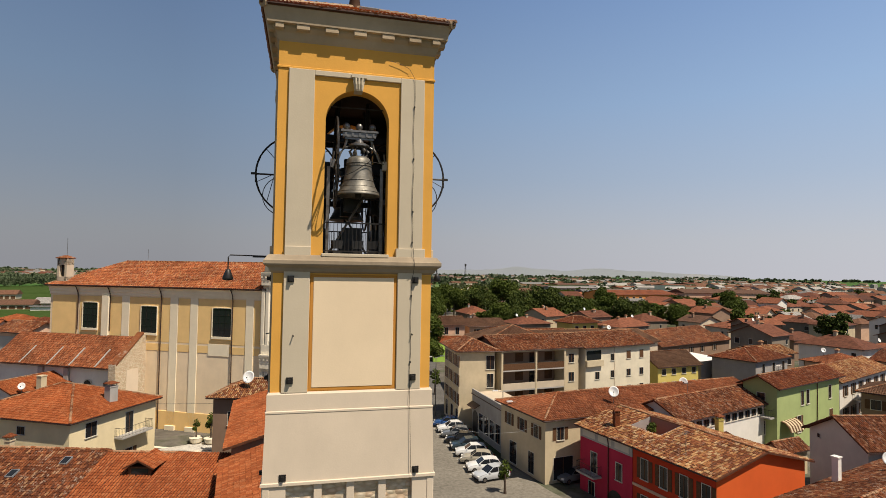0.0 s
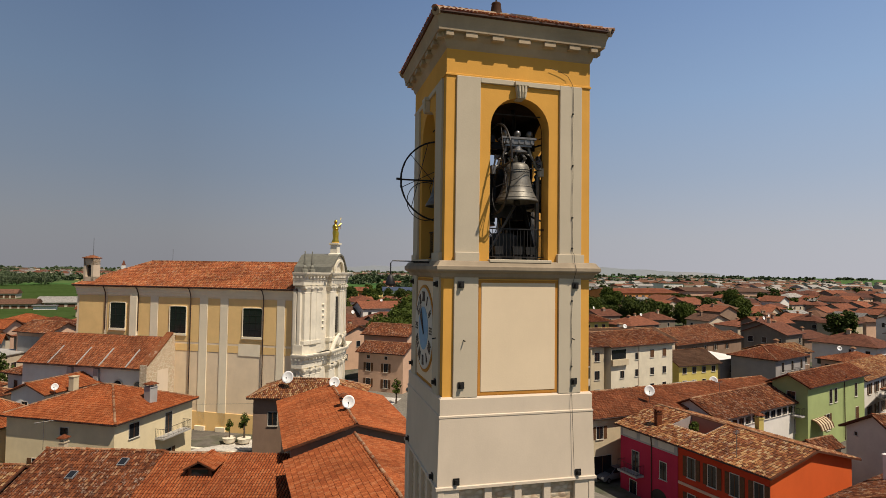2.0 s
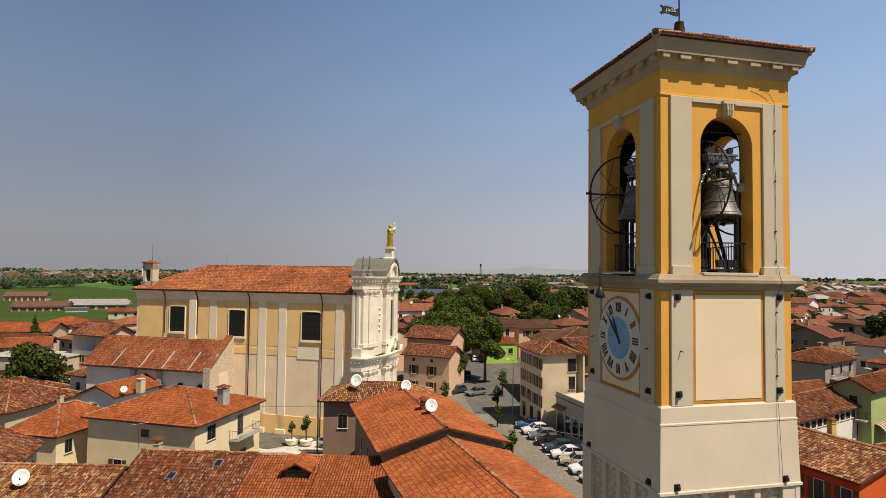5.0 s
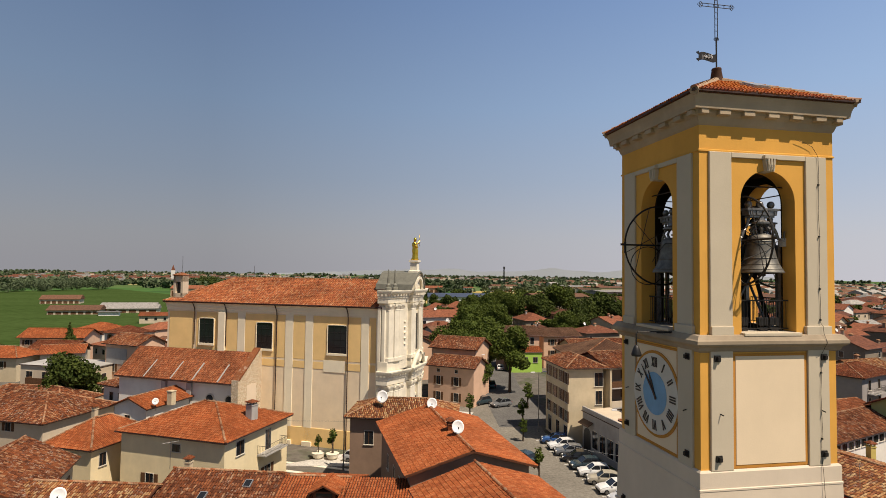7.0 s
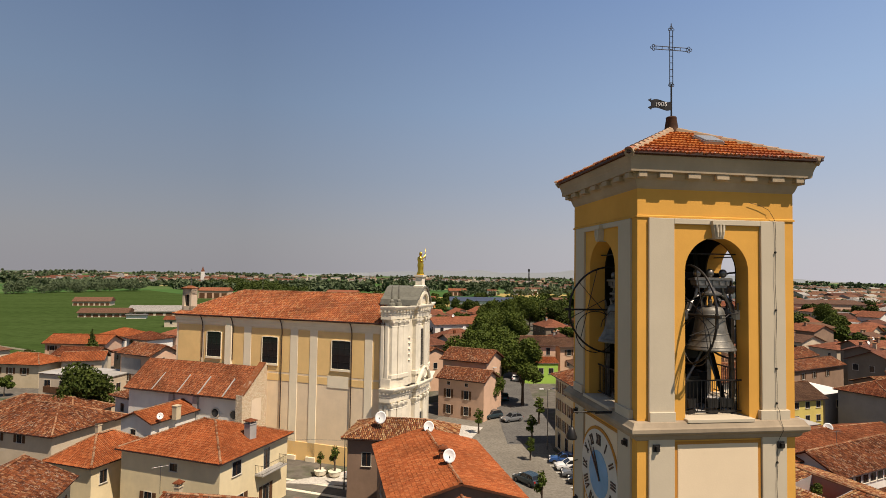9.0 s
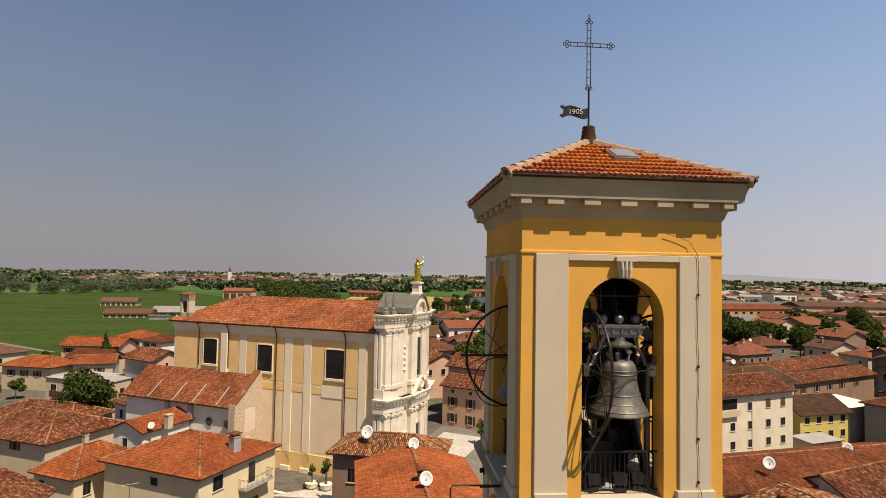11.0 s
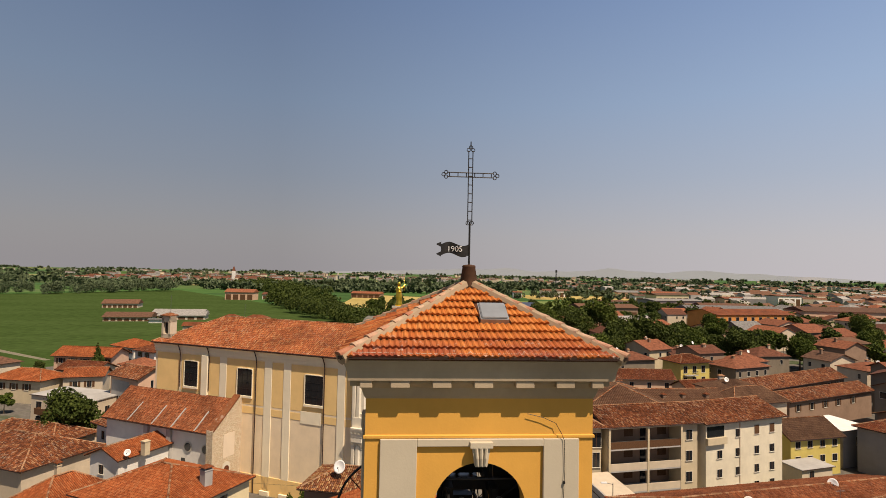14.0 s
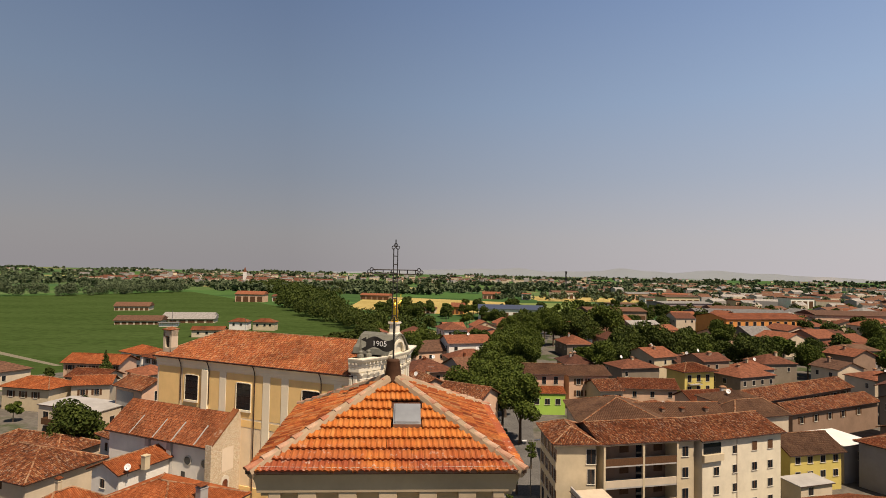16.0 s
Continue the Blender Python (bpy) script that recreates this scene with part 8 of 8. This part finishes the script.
for k in range(26):
    x, y = rh.uniform(170, 620), rh.uniform(420, 760)
    if x > 0.72 * y + 120:
        continue
    plain_block("factory", "pale industrial hall at the edge of town", (x, y), rh.uniform(-20, 20), rh.uniform(22, 55), rh.uniform(16, 30), rh.uniform(6, 12), rh.choice((M_WHITEW, M_CREAM, M_SALMON, M_GREYW)), rh.choice((M_FAR_GREY, M_FAR_BROWN, M_FAR_ROOF, M_FAR_BROWN)), "factory", rh.uniform(0.8, 2.5), 5)


def distant_town(name, label, n, box_, seed, pale):
    """Hundreds of far roofs and walls, too small to tell apart."""
    rng = np.random.RandomState(seed)
    V, F, mats = [], [], []
    for _ in range(n):
        x, y = rng.uniform(box_[0], box_[1]), rng.uniform(box_[2], box_[3])
        w, d, h, a = rng.uniform(8, 22), rng.uniform(8, 14), rng.uniform(5, 11), rng.uniform(-0.5, 0.5)
        c, s = math.cos(a), math.sin(a)
        o = len(V)
        for z in (0, h):
            for px, py in ((0, 0), (w, 0), (w, d), (0, d)):
                V.append((x + px * c - py * s, y + px * s + py * c, z))
        for px, py in ((-0.5, d / 2), (w + 0.5, d / 2)):
            V.append((x + px * c - py * s, y + px * s + py * c, h + 0.2 * d))
        F += [(o, o + 1, o + 5, o + 4), (o + 1, o + 2, o + 6, o + 5), (o + 2, o + 3, o + 7, o + 6), (o + 3, o, o + 4, o + 7), (o + 4, o + 5, o + 9, o + 8), (o + 6, o + 7, o + 8, o + 9), (o + 5, o + 6, o + 9), (o + 7, o + 4, o + 8)]
        k = rng.randint(2)
        mats += [k] * 4 + [2 + (rng.rand() < pale)] * 2 + [k] * 2
    ob = raw_mesh(name, V, F, M_BEIGE)
    # greyer, browner roofs where pale is high, to carry the haze
    for m in (M_GREYW, M_FAR_BROWN if pale > 0.2 else M_FAR_ROOF, M_FAR_GREY):
        ob.data.materials.append(m)
    ob.data.polygons.foreach_set("material_index", mats)
    tagged(ob, label, "town", kind="stuff")


distant_town("distant_town", "far spread of red and grey roofs", 320, (330, 900, 380, 900), 51, 0.35)
distant_town("distant_town", "far spread of roofs on the plain", 260, (300, 1300, 900, 1500), 52, 0.22)
distant_town("distant_town", "far village with red roofs", 260, (-620, -170, 1050, 1300), 53, 0.15)
distant_town("distant_town", "far villages strung along the plain", 200, (-900, 500, 1500, 2000), 54, 0.25)
distant_town("distant_town", "far villages near the horizon, greyed to carry the haze", 180, (-1800, 2200, 2300, 3300), 55, 0.4)
spire = thing("church_spire", "far white church tower in the next village", "church tower", pose(-320, 1130, 0))
part("shaft", new_box(-3, 3, -3, 3, 0, 24), M_WHITEW, spire)
part("spire", loft(bmesh.new(), [[(-3, -3, 24), (3, -3, 24), (3, 3, 24), (-3, 3, 24)], [(-0.2, -0.2, 34), (0.2, -0.2, 34), (0.2, 0.2, 34), (-0.2, 0.2, 34)]]), M_FAR_ROOF, spire)


# garden trees between the houses
planted = 0
while planted < 250:
    x, y = rh.uniform(-140, 420), rh.uniform(85, 480)
    if not clear(x, y, 2.6) or (x < -20 and y > 150 + (x + 130) * 0.9) or x > 0.9 * y + 60 or (28 < x < 78 and y < 165) or (60 < x < 140 and y < 150):
        continue
    far = math.hypot(x, y + 15) > 145
    kind_i = rh.choice((5, 6, 6)) if far else rh.choice((0, 0, 1, 2, 2, 3))
    more_tree(kind_i, x, y, rh.uniform(0.55, 1.05) if x > -40 else rh.uniform(0.3, 0.45), False)
    planted += 1

# ---- cars, lamps and small things in the square ----
def car_paint(name, col):
    m, n, l, b = node_mat(name, 0.25)
    b.inputs["Base Color"].default_value = (*col, 1)
    b.inputs["Coat Weight"].default_value = 0.6
    b.inputs["Coat Roughness"].default_value = 0.08
    return m


PAINTS = {k: car_paint("car_paint_" + k, c) for k, c in dict(silver=(0.50, 0.52, 0.54), white=(0.78, 0.78, 0.76), black=(0.012, 0.013, 0.015), dark=(0.03, 0.05, 0.06), blue=(0.03, 0.09, 0.26), green=(0.02, 0.06, 0.05), beige=(0.42, 0.38, 0.30), grey=(0.16, 0.17, 0.18)).items()}
M_TYRE = plain_mat("tyre_rubber", (0.02, 0.02, 0.02), 0.9, 0, 0.2, 8)
M_LAMP_LENS = plain_mat("lamp_lens", (0.75, 0.75, 0.72), 0.15, 0, 0.05, 4)
M_TAIL = plain_mat("tail_lens", (0.35, 0.01, 0.01), 0.2, 0, 0.1, 4)


def make_car(paint, label, m):
    """A small hatchback, 4.1 m long, nose along +x."""
    c = thing("car", label, "car", m, "parked cars")
    side = [(-2.02, 0.32), (-2.05, 0.62), (-1.96, 0.92), (-1.80, 1.02), (0.72, 0.98), (1.55, 0.86), (1.98, 0.70), (2.06, 0.50), (2.02, 0.30)]
    b = bmesh.new()
    rings = []
    for y, k in ((-0.84, 0.96), (-0.80, 1.0), (0.80, 1.0), (0.84, 0.96)):
        rings.append([(x * (0.99 if abs(y) > 0.82 else 1), y, 0.32 + (z - 0.32) * k) for x, z in side])
    loft(b, rings)
    bmesh.ops.bevel(b, geom=[e for e in b.edges], offset=0.03, segments=1, affect="EDGES")
    part("body", b, PAINTS[paint], c, "", True)
    roof = [(-1.82, 0.98), (-1.52, 1.40), (-0.9, 1.50), (0.1, 1.47), (0.85, 0.96)]
    g = bmesh.new()
    loft(g, [[(x, -0.76 + (z - 0.95) * 0.22, z) for x, z in roof], [(x, 0.76 - (z - 0.95) * 0.22, z) for x, z in roof]])
    part("glasshouse", g, M_GLASS_DARK, c, "dark tinted windows")
    top = [(-1.50, 1.39), (-0.9, 1.50), (0.1, 1.475), (0.16, 1.505), (-0.9, 1.54), (-1.58, 1.42)]
    t = bmesh.new()
    loft(t, [[(x, -0.66, z) for x, z in top], [(x, 0.66, z) for x, z in top]])
    part("roof_panel", t, PAINTS[paint], c)
    for y in (-0.70, 0.70):
        s = 1 if y > 0 else -1
        for x0, z0, x1, z1 in ((0.84, 0.97, 0.12, 1.48), (-0.55, 0.98, -0.5, 1.47), (-1.84, 0.98, -1.53, 1.41)):
            part("pillar", tube(bmesh.new(), [(x0, s * 0.765, z0), (x1, s * 0.66, z1)], 0.035, 5), PAINTS[paint], c)
        part("mirror", new_box(0.55, 0.72, y * 1.2 - 0.07, y * 1.2 + 0.07, 0.95, 1.08), PAINTS[paint], c)
    for x in (-1.25, 1.28):
        for s in (-1, 1):
            w = part("wheel", turned(bmesh.new(), [(0.05, -0.10), (0.27, -0.10), (0.31, -0.06), (0.31, 0.06), (0.27, 0.10), (0.05, 0.10)], 18), M_TYRE, c)
            w.matrix_basis = pose(x, s * 0.78, 0.31, 90, 0, 0)
            part("rim", turned(bmesh.new(), [(0.03, -0.115), (0.19, -0.108), (0.19, 0.108), (0.03, 0.115)], 14), M_STEEL, w)
    for s in (-1, 1):
        part("headlight", new_box(1.86, 2.05, s * 0.60 - 0.16, s * 0.60 + 0.16, 0.58, 0.74), M_LAMP_LENS, c)
        part("tail_light", new_box(-2.07, -1.93, s * 0.66 - 0.11, s * 0.66 + 0.11, 0.66, 0.92), M_TAIL, c)
    part("bumper", new_box(1.95, 2.09, -0.72, 0.72, 0.28, 0.46), M_TYRE, c)
    return c


CARS = {}


def car(paint, label, x, y, ang, k=1.0):
    m = pose(x, y, 0.05, 0, 0, ang)
    if paint not in CARS:
        CARS[paint] = make_car(paint, label, m)
    else:
        tagged(copy_thing(CARS[paint], m), label)


ROW = ["silver", "white", "beige", "white", "dark", "black", "grey", "white", "blue"]
WORDS = ["silver hatchback parked in the square", "white hatchback parked in the square", "beige saloon parked in the square", "white car parked in the square", "dark car parked in the square", "black car parked in the square", "grey car parked in the square", "white car parked in the square", "blue car parked in the square"]
for i, (p, wd) in enumerate(zip(ROW, WORDS)):
    car(p, wd, 19.5 + 0.05 * i, 42.3 + i * 2.75, 192 if i == 0 else 168 + 8 * math.sin(i * 2.1))
car("grey", "grey car parked before the corner house", 28.4, 40.0, 195)
car("dark", "dark hatchback on the sunlit square", 12.3, 57.0, 118)
car("grey", "grey car parked across the square", 18.4, 88.0, 200)
car("green", "dark green car beside the road", 21.5, 106.0, 78)
car("dark", "dark car on the street", 15.2, 90.5, 205)
car("white", "white car on the street under the trees", 30.0, 128.0, 70)
car("silver", "silver car beside the church", -9.5, 60.2, -27)
car("grey", "dark car beside the shop", 24.8, 66.0, 88)


def street_lamp(at, h, ang, two=False):
    c = thing("street_lamp", "slender grey street lamp on the square", "street lamp", pose(at[0], at[1], 0, 0, 0, ang), "street lamps")
    part("pole", turned(bmesh.new(), [(0.13, 0), (0.13, 0.8), (0.08, 0.9), (0.05, h)], 10), M_STEEL, c)
    for s in ((-1, 1) if two else (1,)):
        part("arm", tube(bmesh.new(), [(0, 0, h - 0.1), (s * 0.9, 0, h + 0.1)], 0.035, 6), M_STEEL, c)
        part("lamp_head", new_box(s * 1.1 - 0.35, s * 1.1 + 0.35, -0.14, 0.14, h + 0.05, h + 0.18), M_DISH, c, "flat pale lamp head")


street_lamp((19.5, 70.5), 9.5, 10, True)
street_lamp((24.3, 46.5), 7.5, 180)
street_lamp((24.6, 52.8), 7.5, 180)
street_lamp((-11.6, 57.2), 7.0, -60)
street_lamp((16.0, 97.0), 8.5, 0)

# low walls and steps before the church
for x0, x1, y0, lab in ((-16.5, 7.5, -7.6, "pale stone kerb wall before the church"), (-12.0, 6.0, -10.4, "low white stone wall along the pavement")):
    wl_ = thing("low_wall", lab, "wall", CH)
    part("wall", new_box(x0, x1, y0, y0 + 0.4, 0, 0.7), M_STONE_PAVE, wl_)
    part("coping", new_box(x0 - 0.1, x1 + 0.1, y0 - 0.08, y0 + 0.48, 0.7, 0.82), M_FACADE, wl_)
bal = thing("balustrade", "white balustrade in the garden by the church", "balustrade", CH @ pose(-13, -12.2, 0))
part("rail", new_box(0, 10, -0.15, 0.15, 0.95, 1.1), M_FACADE, bal)
part("foot", new_box(0, 10, -0.15, 0.15, 0, 0.2), M_FACADE, bal)
bme = mesh_of("baluster", turned(bmesh.new(), [(0.07, 0.2), (0.11, 0.4), (0.05, 0.65), (0.08, 0.95)], 8), M_FACADE)
for i in range(26):
    piece("baluster", bme, bal, pose(0.2 + i * 0.385, 0, 0))
for k in range(3):
    shr = thing("planter", "stone planter with a green shrub", "planter", CH @ pose(-12 + k * 3.2, -13.6, 0), "garden planters")
    part("pot", turned(bmesh.new(), [(0.35, 0), (0.5, 0.5), (0.55, 0.6), (0.4, 0.62)], 14), M_FACADE, shr)
    V, F = leaf_cloud([((0, 0, 1.1), 0.7), ((0.3, 0.2, 1.5), 0.5)], 260, 0.16, np.random.RandomState(60 + k))
    raw_mesh("shrub", V, F, M_LEAF, shr)
# wire from the corner house across the square
cab = thing("cable", "thin overhead cable slung across the square", "cable")
part("wire", tube(bmesh.new(), [(24.3, 40.0, 6.4), (22.5, 42.0, 5.2), (20.0, 44.5, 4.4), (17.5, 47.0, 4.3), (13.5, 50.5, 4.8)], 0.011, 5), M_DISH, cab)


# plant on the roof terrace
pot = thing("potted_shrub", "green shrub in a clay pot on the roof terrace", "plant", pose(27.6, 38.2, -1.6, 0, 0, -79.0) @ pose(6.6, 4.6, 8.13))
part("pot", turned(bmesh.new(), [(0.18, 0), (0.28, 0.4), (0.30, 0.45), (0.2, 0.46)], 12), M_RED_TILE, pot)
V, F = leaf_cloud([((0, 0, 1.0), 0.5), ((0.1, 0.1, 1.4), 0.35)], 260, 0.13, np.random.RandomState(71))
raw_mesh("foliage", V, F, M_LEAF, pot)

# wire between the lamp post and the old houses, antennas on the front roofs
cab2 = thing("cable", "thin dark wire strung before the church", "cable")
part("wire", tube(bmesh.new(), [(-24.0, 57.6, 7.0), (-18.0, 56.2, 6.75), (-11.6, 54.6, 6.9), (-5.0, 52.6, 7.2)], 0.014, 5), M_IRON, cab2)
antenna((-27.0, 36.8), 8.4, 1.9, 30)
antenna((31.0, 24.0), 8.0, 1.8, 40)
antenna((47.0, 45.0), 7.7, 1.8, 15)
antenna((62.4, 46.2), 9.4, 1.8, 65)
# ---- tower roof tiles, laid piece by piece ----
def tower_tiles():
    eave, ez, apex = 3.0, 31.27, 32.76
    slope = math.atan2(apex - ez, eave)
    length = math.hypot(apex - ez, eave)
    course, pitch = 0.335, 0.128
    bm = bmesh.new()
    prof = [(-0.066, 0.0), (-0.045, 0.001), (-0.032, 0.016), (0.0, 0.034), (0.032, 0.016), (0.045, 0.001), (0.066, 0.0)]
    a = [bm.verts.new((x, 0, z + 0.075)) for x, z in prof]
    b = [bm.verts.new((x, course + 0.05, z + 0.004)) for x, z in prof]
    c = [bm.verts.new((x, 0, z + 0.02)) for x, z in prof]
    for i in range(len(prof) - 1):
        bm.faces.new((a[i], a[i + 1], b[i + 1], b[i]))
        bm.faces.new((c[i], c[i + 1], a[i + 1], a[i]))
    me = mesh_of("roof_tile", bm, M_PIECE_TILE)
    rows = int(length / course)
    rng = random.Random(5)
    rest_v, rest_f = [], []
    base = [v.co.copy() for v in me.vertices]
    faces = [tuple(p.vertices) for p in me.polygons]
    count = 0
    for side, turn in (("front", 0), ("street", 90), ("clock", -90), ("far", 180)):
        for r in range(rows):
            y = r * course
            half = eave * (1 - (y + course * 0.45) / length)
            n = int(2 * half / pitch)
            for k in range(n):
                x = (k - (n - 1) / 2) * pitch
                if side == "front" and abs(x - 0.39) < 0.35 and 1.25 < y < 2.05:
                    continue
                m = pose(0, 0, 0, 0, 0, turn) @ pose(x + rng.gauss(0, 0.003), -eave, ez, math.degrees(slope), 0, 0) @ pose(0, y + rng.gauss(0, 0.006), rng.uniform(0, 0.010), rng.gauss(0, 0.4), 0, rng.gauss(0, 0.6))
                if side in ("front", "street") and count < 300 and (side == "front" or r < 1):
                    piece("roof_tile", me, tower_roof, m)
                    count += 1
                else:
                    o = len(rest_v)
                    rest_v += [tuple(m @ v) for v in base]
                    rest_f += [tuple(i + o for i in f) for f in faces]
    ob = raw_mesh("roof_tiles", rest_v, rest_f, M_TOWER_TILE, tower_roof)
    ob["kind"] = "stuff"
    # hip tiles bedded in pale mortar
    half_round = [(math.cos(t) * 0.105, math.sin(t) * 0.075) for t in np.linspace(0, math.pi, 7)]
    n = 11
    hl = math.hypot(eave * math.sqrt(2), apex - ez)
    step = hl / n
    bm = bmesh.new()
    rings = []
    for y, k, dz in ((0, 1.0, 0.055), (step + 0.06, 0.82, 0.02)):
        rings.append([bm.verts.new((x * k, y, z * k + dz)) for x, z in half_round])
    for i in range(len(half_round) - 1):
        bm.faces.new((rings[0][i], rings[0][i + 1], rings[1][i + 1], rings[1][i]))
    bm.faces.new(list(rings[0]))
    hm = mesh_of("hip_tile", bm, M_PIECE_HIP)
    hs = math.degrees(math.atan2(apex - ez, eave * math.sqrt(2)))
    for turn in (45, 135, 225, 315):
        for i in range(n):
            m = pose(0, 0, 0, 0, 0, turn) @ pose(0, -eave * math.sqrt(2), ez + 0.02, hs, 0, 0) @ pose(0, i * step, 0.01, rng.gauss(0, 0.8), rng.gauss(0, 2), rng.gauss(0, 1.2))
            piece("hip_tile", hm, tower_roof, m)
        mb = bmesh.new()
        tube(mb, [Vector((0, -eave * math.sqrt(2) + 0.05, ez + 0.0)), Vector((0, 0, apex + 0.02))], 0.14, 8)
        bmesh.ops.transform(mb, matrix=pose(0, 0, 0, 0, 0, turn), verts=mb.verts)
        part("hip_mortar", mb, M_MORTAR, tower_roof, "pale lime mortar")
    # roof hatch
    hatch = thing("roof_hatch", "grey zinc roof hatch on the tiled slope", "roof hatch", TRUE_SIZE @ pose(0.39, -eave, ez, math.degrees(slope), 0, 0) @ pose(0, 1.75, 0.0))
    part("frame", new_box(-0.33, 0.33, -0.37, 0.37, 0.0, 0.13), M_LEAD, hatch, "grey metal frame")
    lid = new_box(-0.30, 0.30, -0.34, 0.34, 0.13, 0.17)
    bmesh.ops.bevel(lid, geom=lid.edges[:], offset=0.015, segments=2, affect="EDGES")
    part("lid", lid, M_LEAD, hatch, "dull zinc lid")


def random_tile(name, cols, stained=False):
    m, n, l, b = node_mat(name, 0.8)
    o = n.new("ShaderNodeObjectInfo")
    r = ramp_node(n, l, o.outputs["Random"], [(i / (len(cols) - 1), c) for i, c in enumerate(cols)])
    f = noise_node(n, l, 7, 5)
    r2 = ramp_node(n, l, f.outputs["Fac"], [(0.3, (0.65, 0.6, 0.58)), (0.6, (1.08, 1.05, 1.0))])
    c = mix_node(n, l, r.outputs["Color"], r2.outputs["Color"], 1.0, "MULTIPLY")
    if stained:
        # soot, red wash and lime streaks on the old bottom courses
        g = n.new("ShaderNodeNewGeometry")
        sep = n.new("ShaderNodeSeparateXYZ")
        l.new(g.outputs["Position"], sep.inputs["Vector"])
        t = n.new("ShaderNodeTexNoise")
        t.inputs["Scale"].default_value = 1.3
        t.inputs["Detail"].default_value = 5
        l.new(g.outputs["Position"], t.inputs["Vector"])
        low = n.new("ShaderNodeMapRange")
        low.inputs["From Min"].default_value, low.inputs["From Max"].default_value = 31.30, 30.80
        l.new(sep.outputs["Z"], low.inputs["Value"])
        k = n.new("ShaderNodeMath")
        k.operation = "MULTIPLY"
        l.new(low.outputs["Result"], k.inputs[0])
        e = ramp_node(n, l, t.outputs["Fac"], [(0.36, (0.15, 0.15, 0.15)), (0.55, (1, 1, 1))])
        l.new(e.outputs["Color"], k.inputs[1])
        c = mix_node(n, l, c, (0.24, 0.055, 0.032), k.outputs[0])
        s2 = n.new("ShaderNodeTexNoise")
        s2.inputs["Scale"].default_value = 9
        s2.inputs["Detail"].default_value = 3
        l.new(g.outputs["Position"], s2.inputs["Vector"])
        e2 = ramp_node(n, l, s2.outputs["Fac"], [(0.60, (0, 0, 0)), (0.70, (0.8, 0.8, 0.8))])
        k2 = n.new("ShaderNodeMath")
        k2.operation = "MULTIPLY"
        l.new(low.outputs["Result"], k2.inputs[0])
        l.new(e2.outputs["Color"], k2.inputs[1])
        c = mix_node(n, l, c, (0.52, 0.40, 0.33), k2.outputs[0])
    l.new(c, b.inputs["Base Color"])
    bump_node(n, l, b, f.outputs["Fac"], 0.3, 0.01)
    return m


M_PIECE_TILE = random_tile("single_roof_tile", [(0.40, 0.115, 0.026), (0.47, 0.155, 0.036), (0.52, 0.185, 0.046), (0.43, 0.13, 0.030), (0.50, 0.20, 0.06)], True)
M_PIECE_HIP = random_tile("single_hip_tile", [(0.38, 0.20, 0.13), (0.44, 0.30, 0.21), (0.36, 0.15, 0.09), (0.46, 0.34, 0.25)])
M_MORTAR = plaster("lime_mortar", (0.44, 0.32, 0.21), 0.35)
tower_tiles()
wire = part("eave_wire", tube(bmesh.new(), [(-2.9, -2.94, 31.40), (-1.0, -2.96, 31.38), (1.0, -2.96, 31.39), (2.9, -2.94, 31.40)], 0.004, 5), M_TRIM, tower_roof, "thin lightning wire above the eaves")
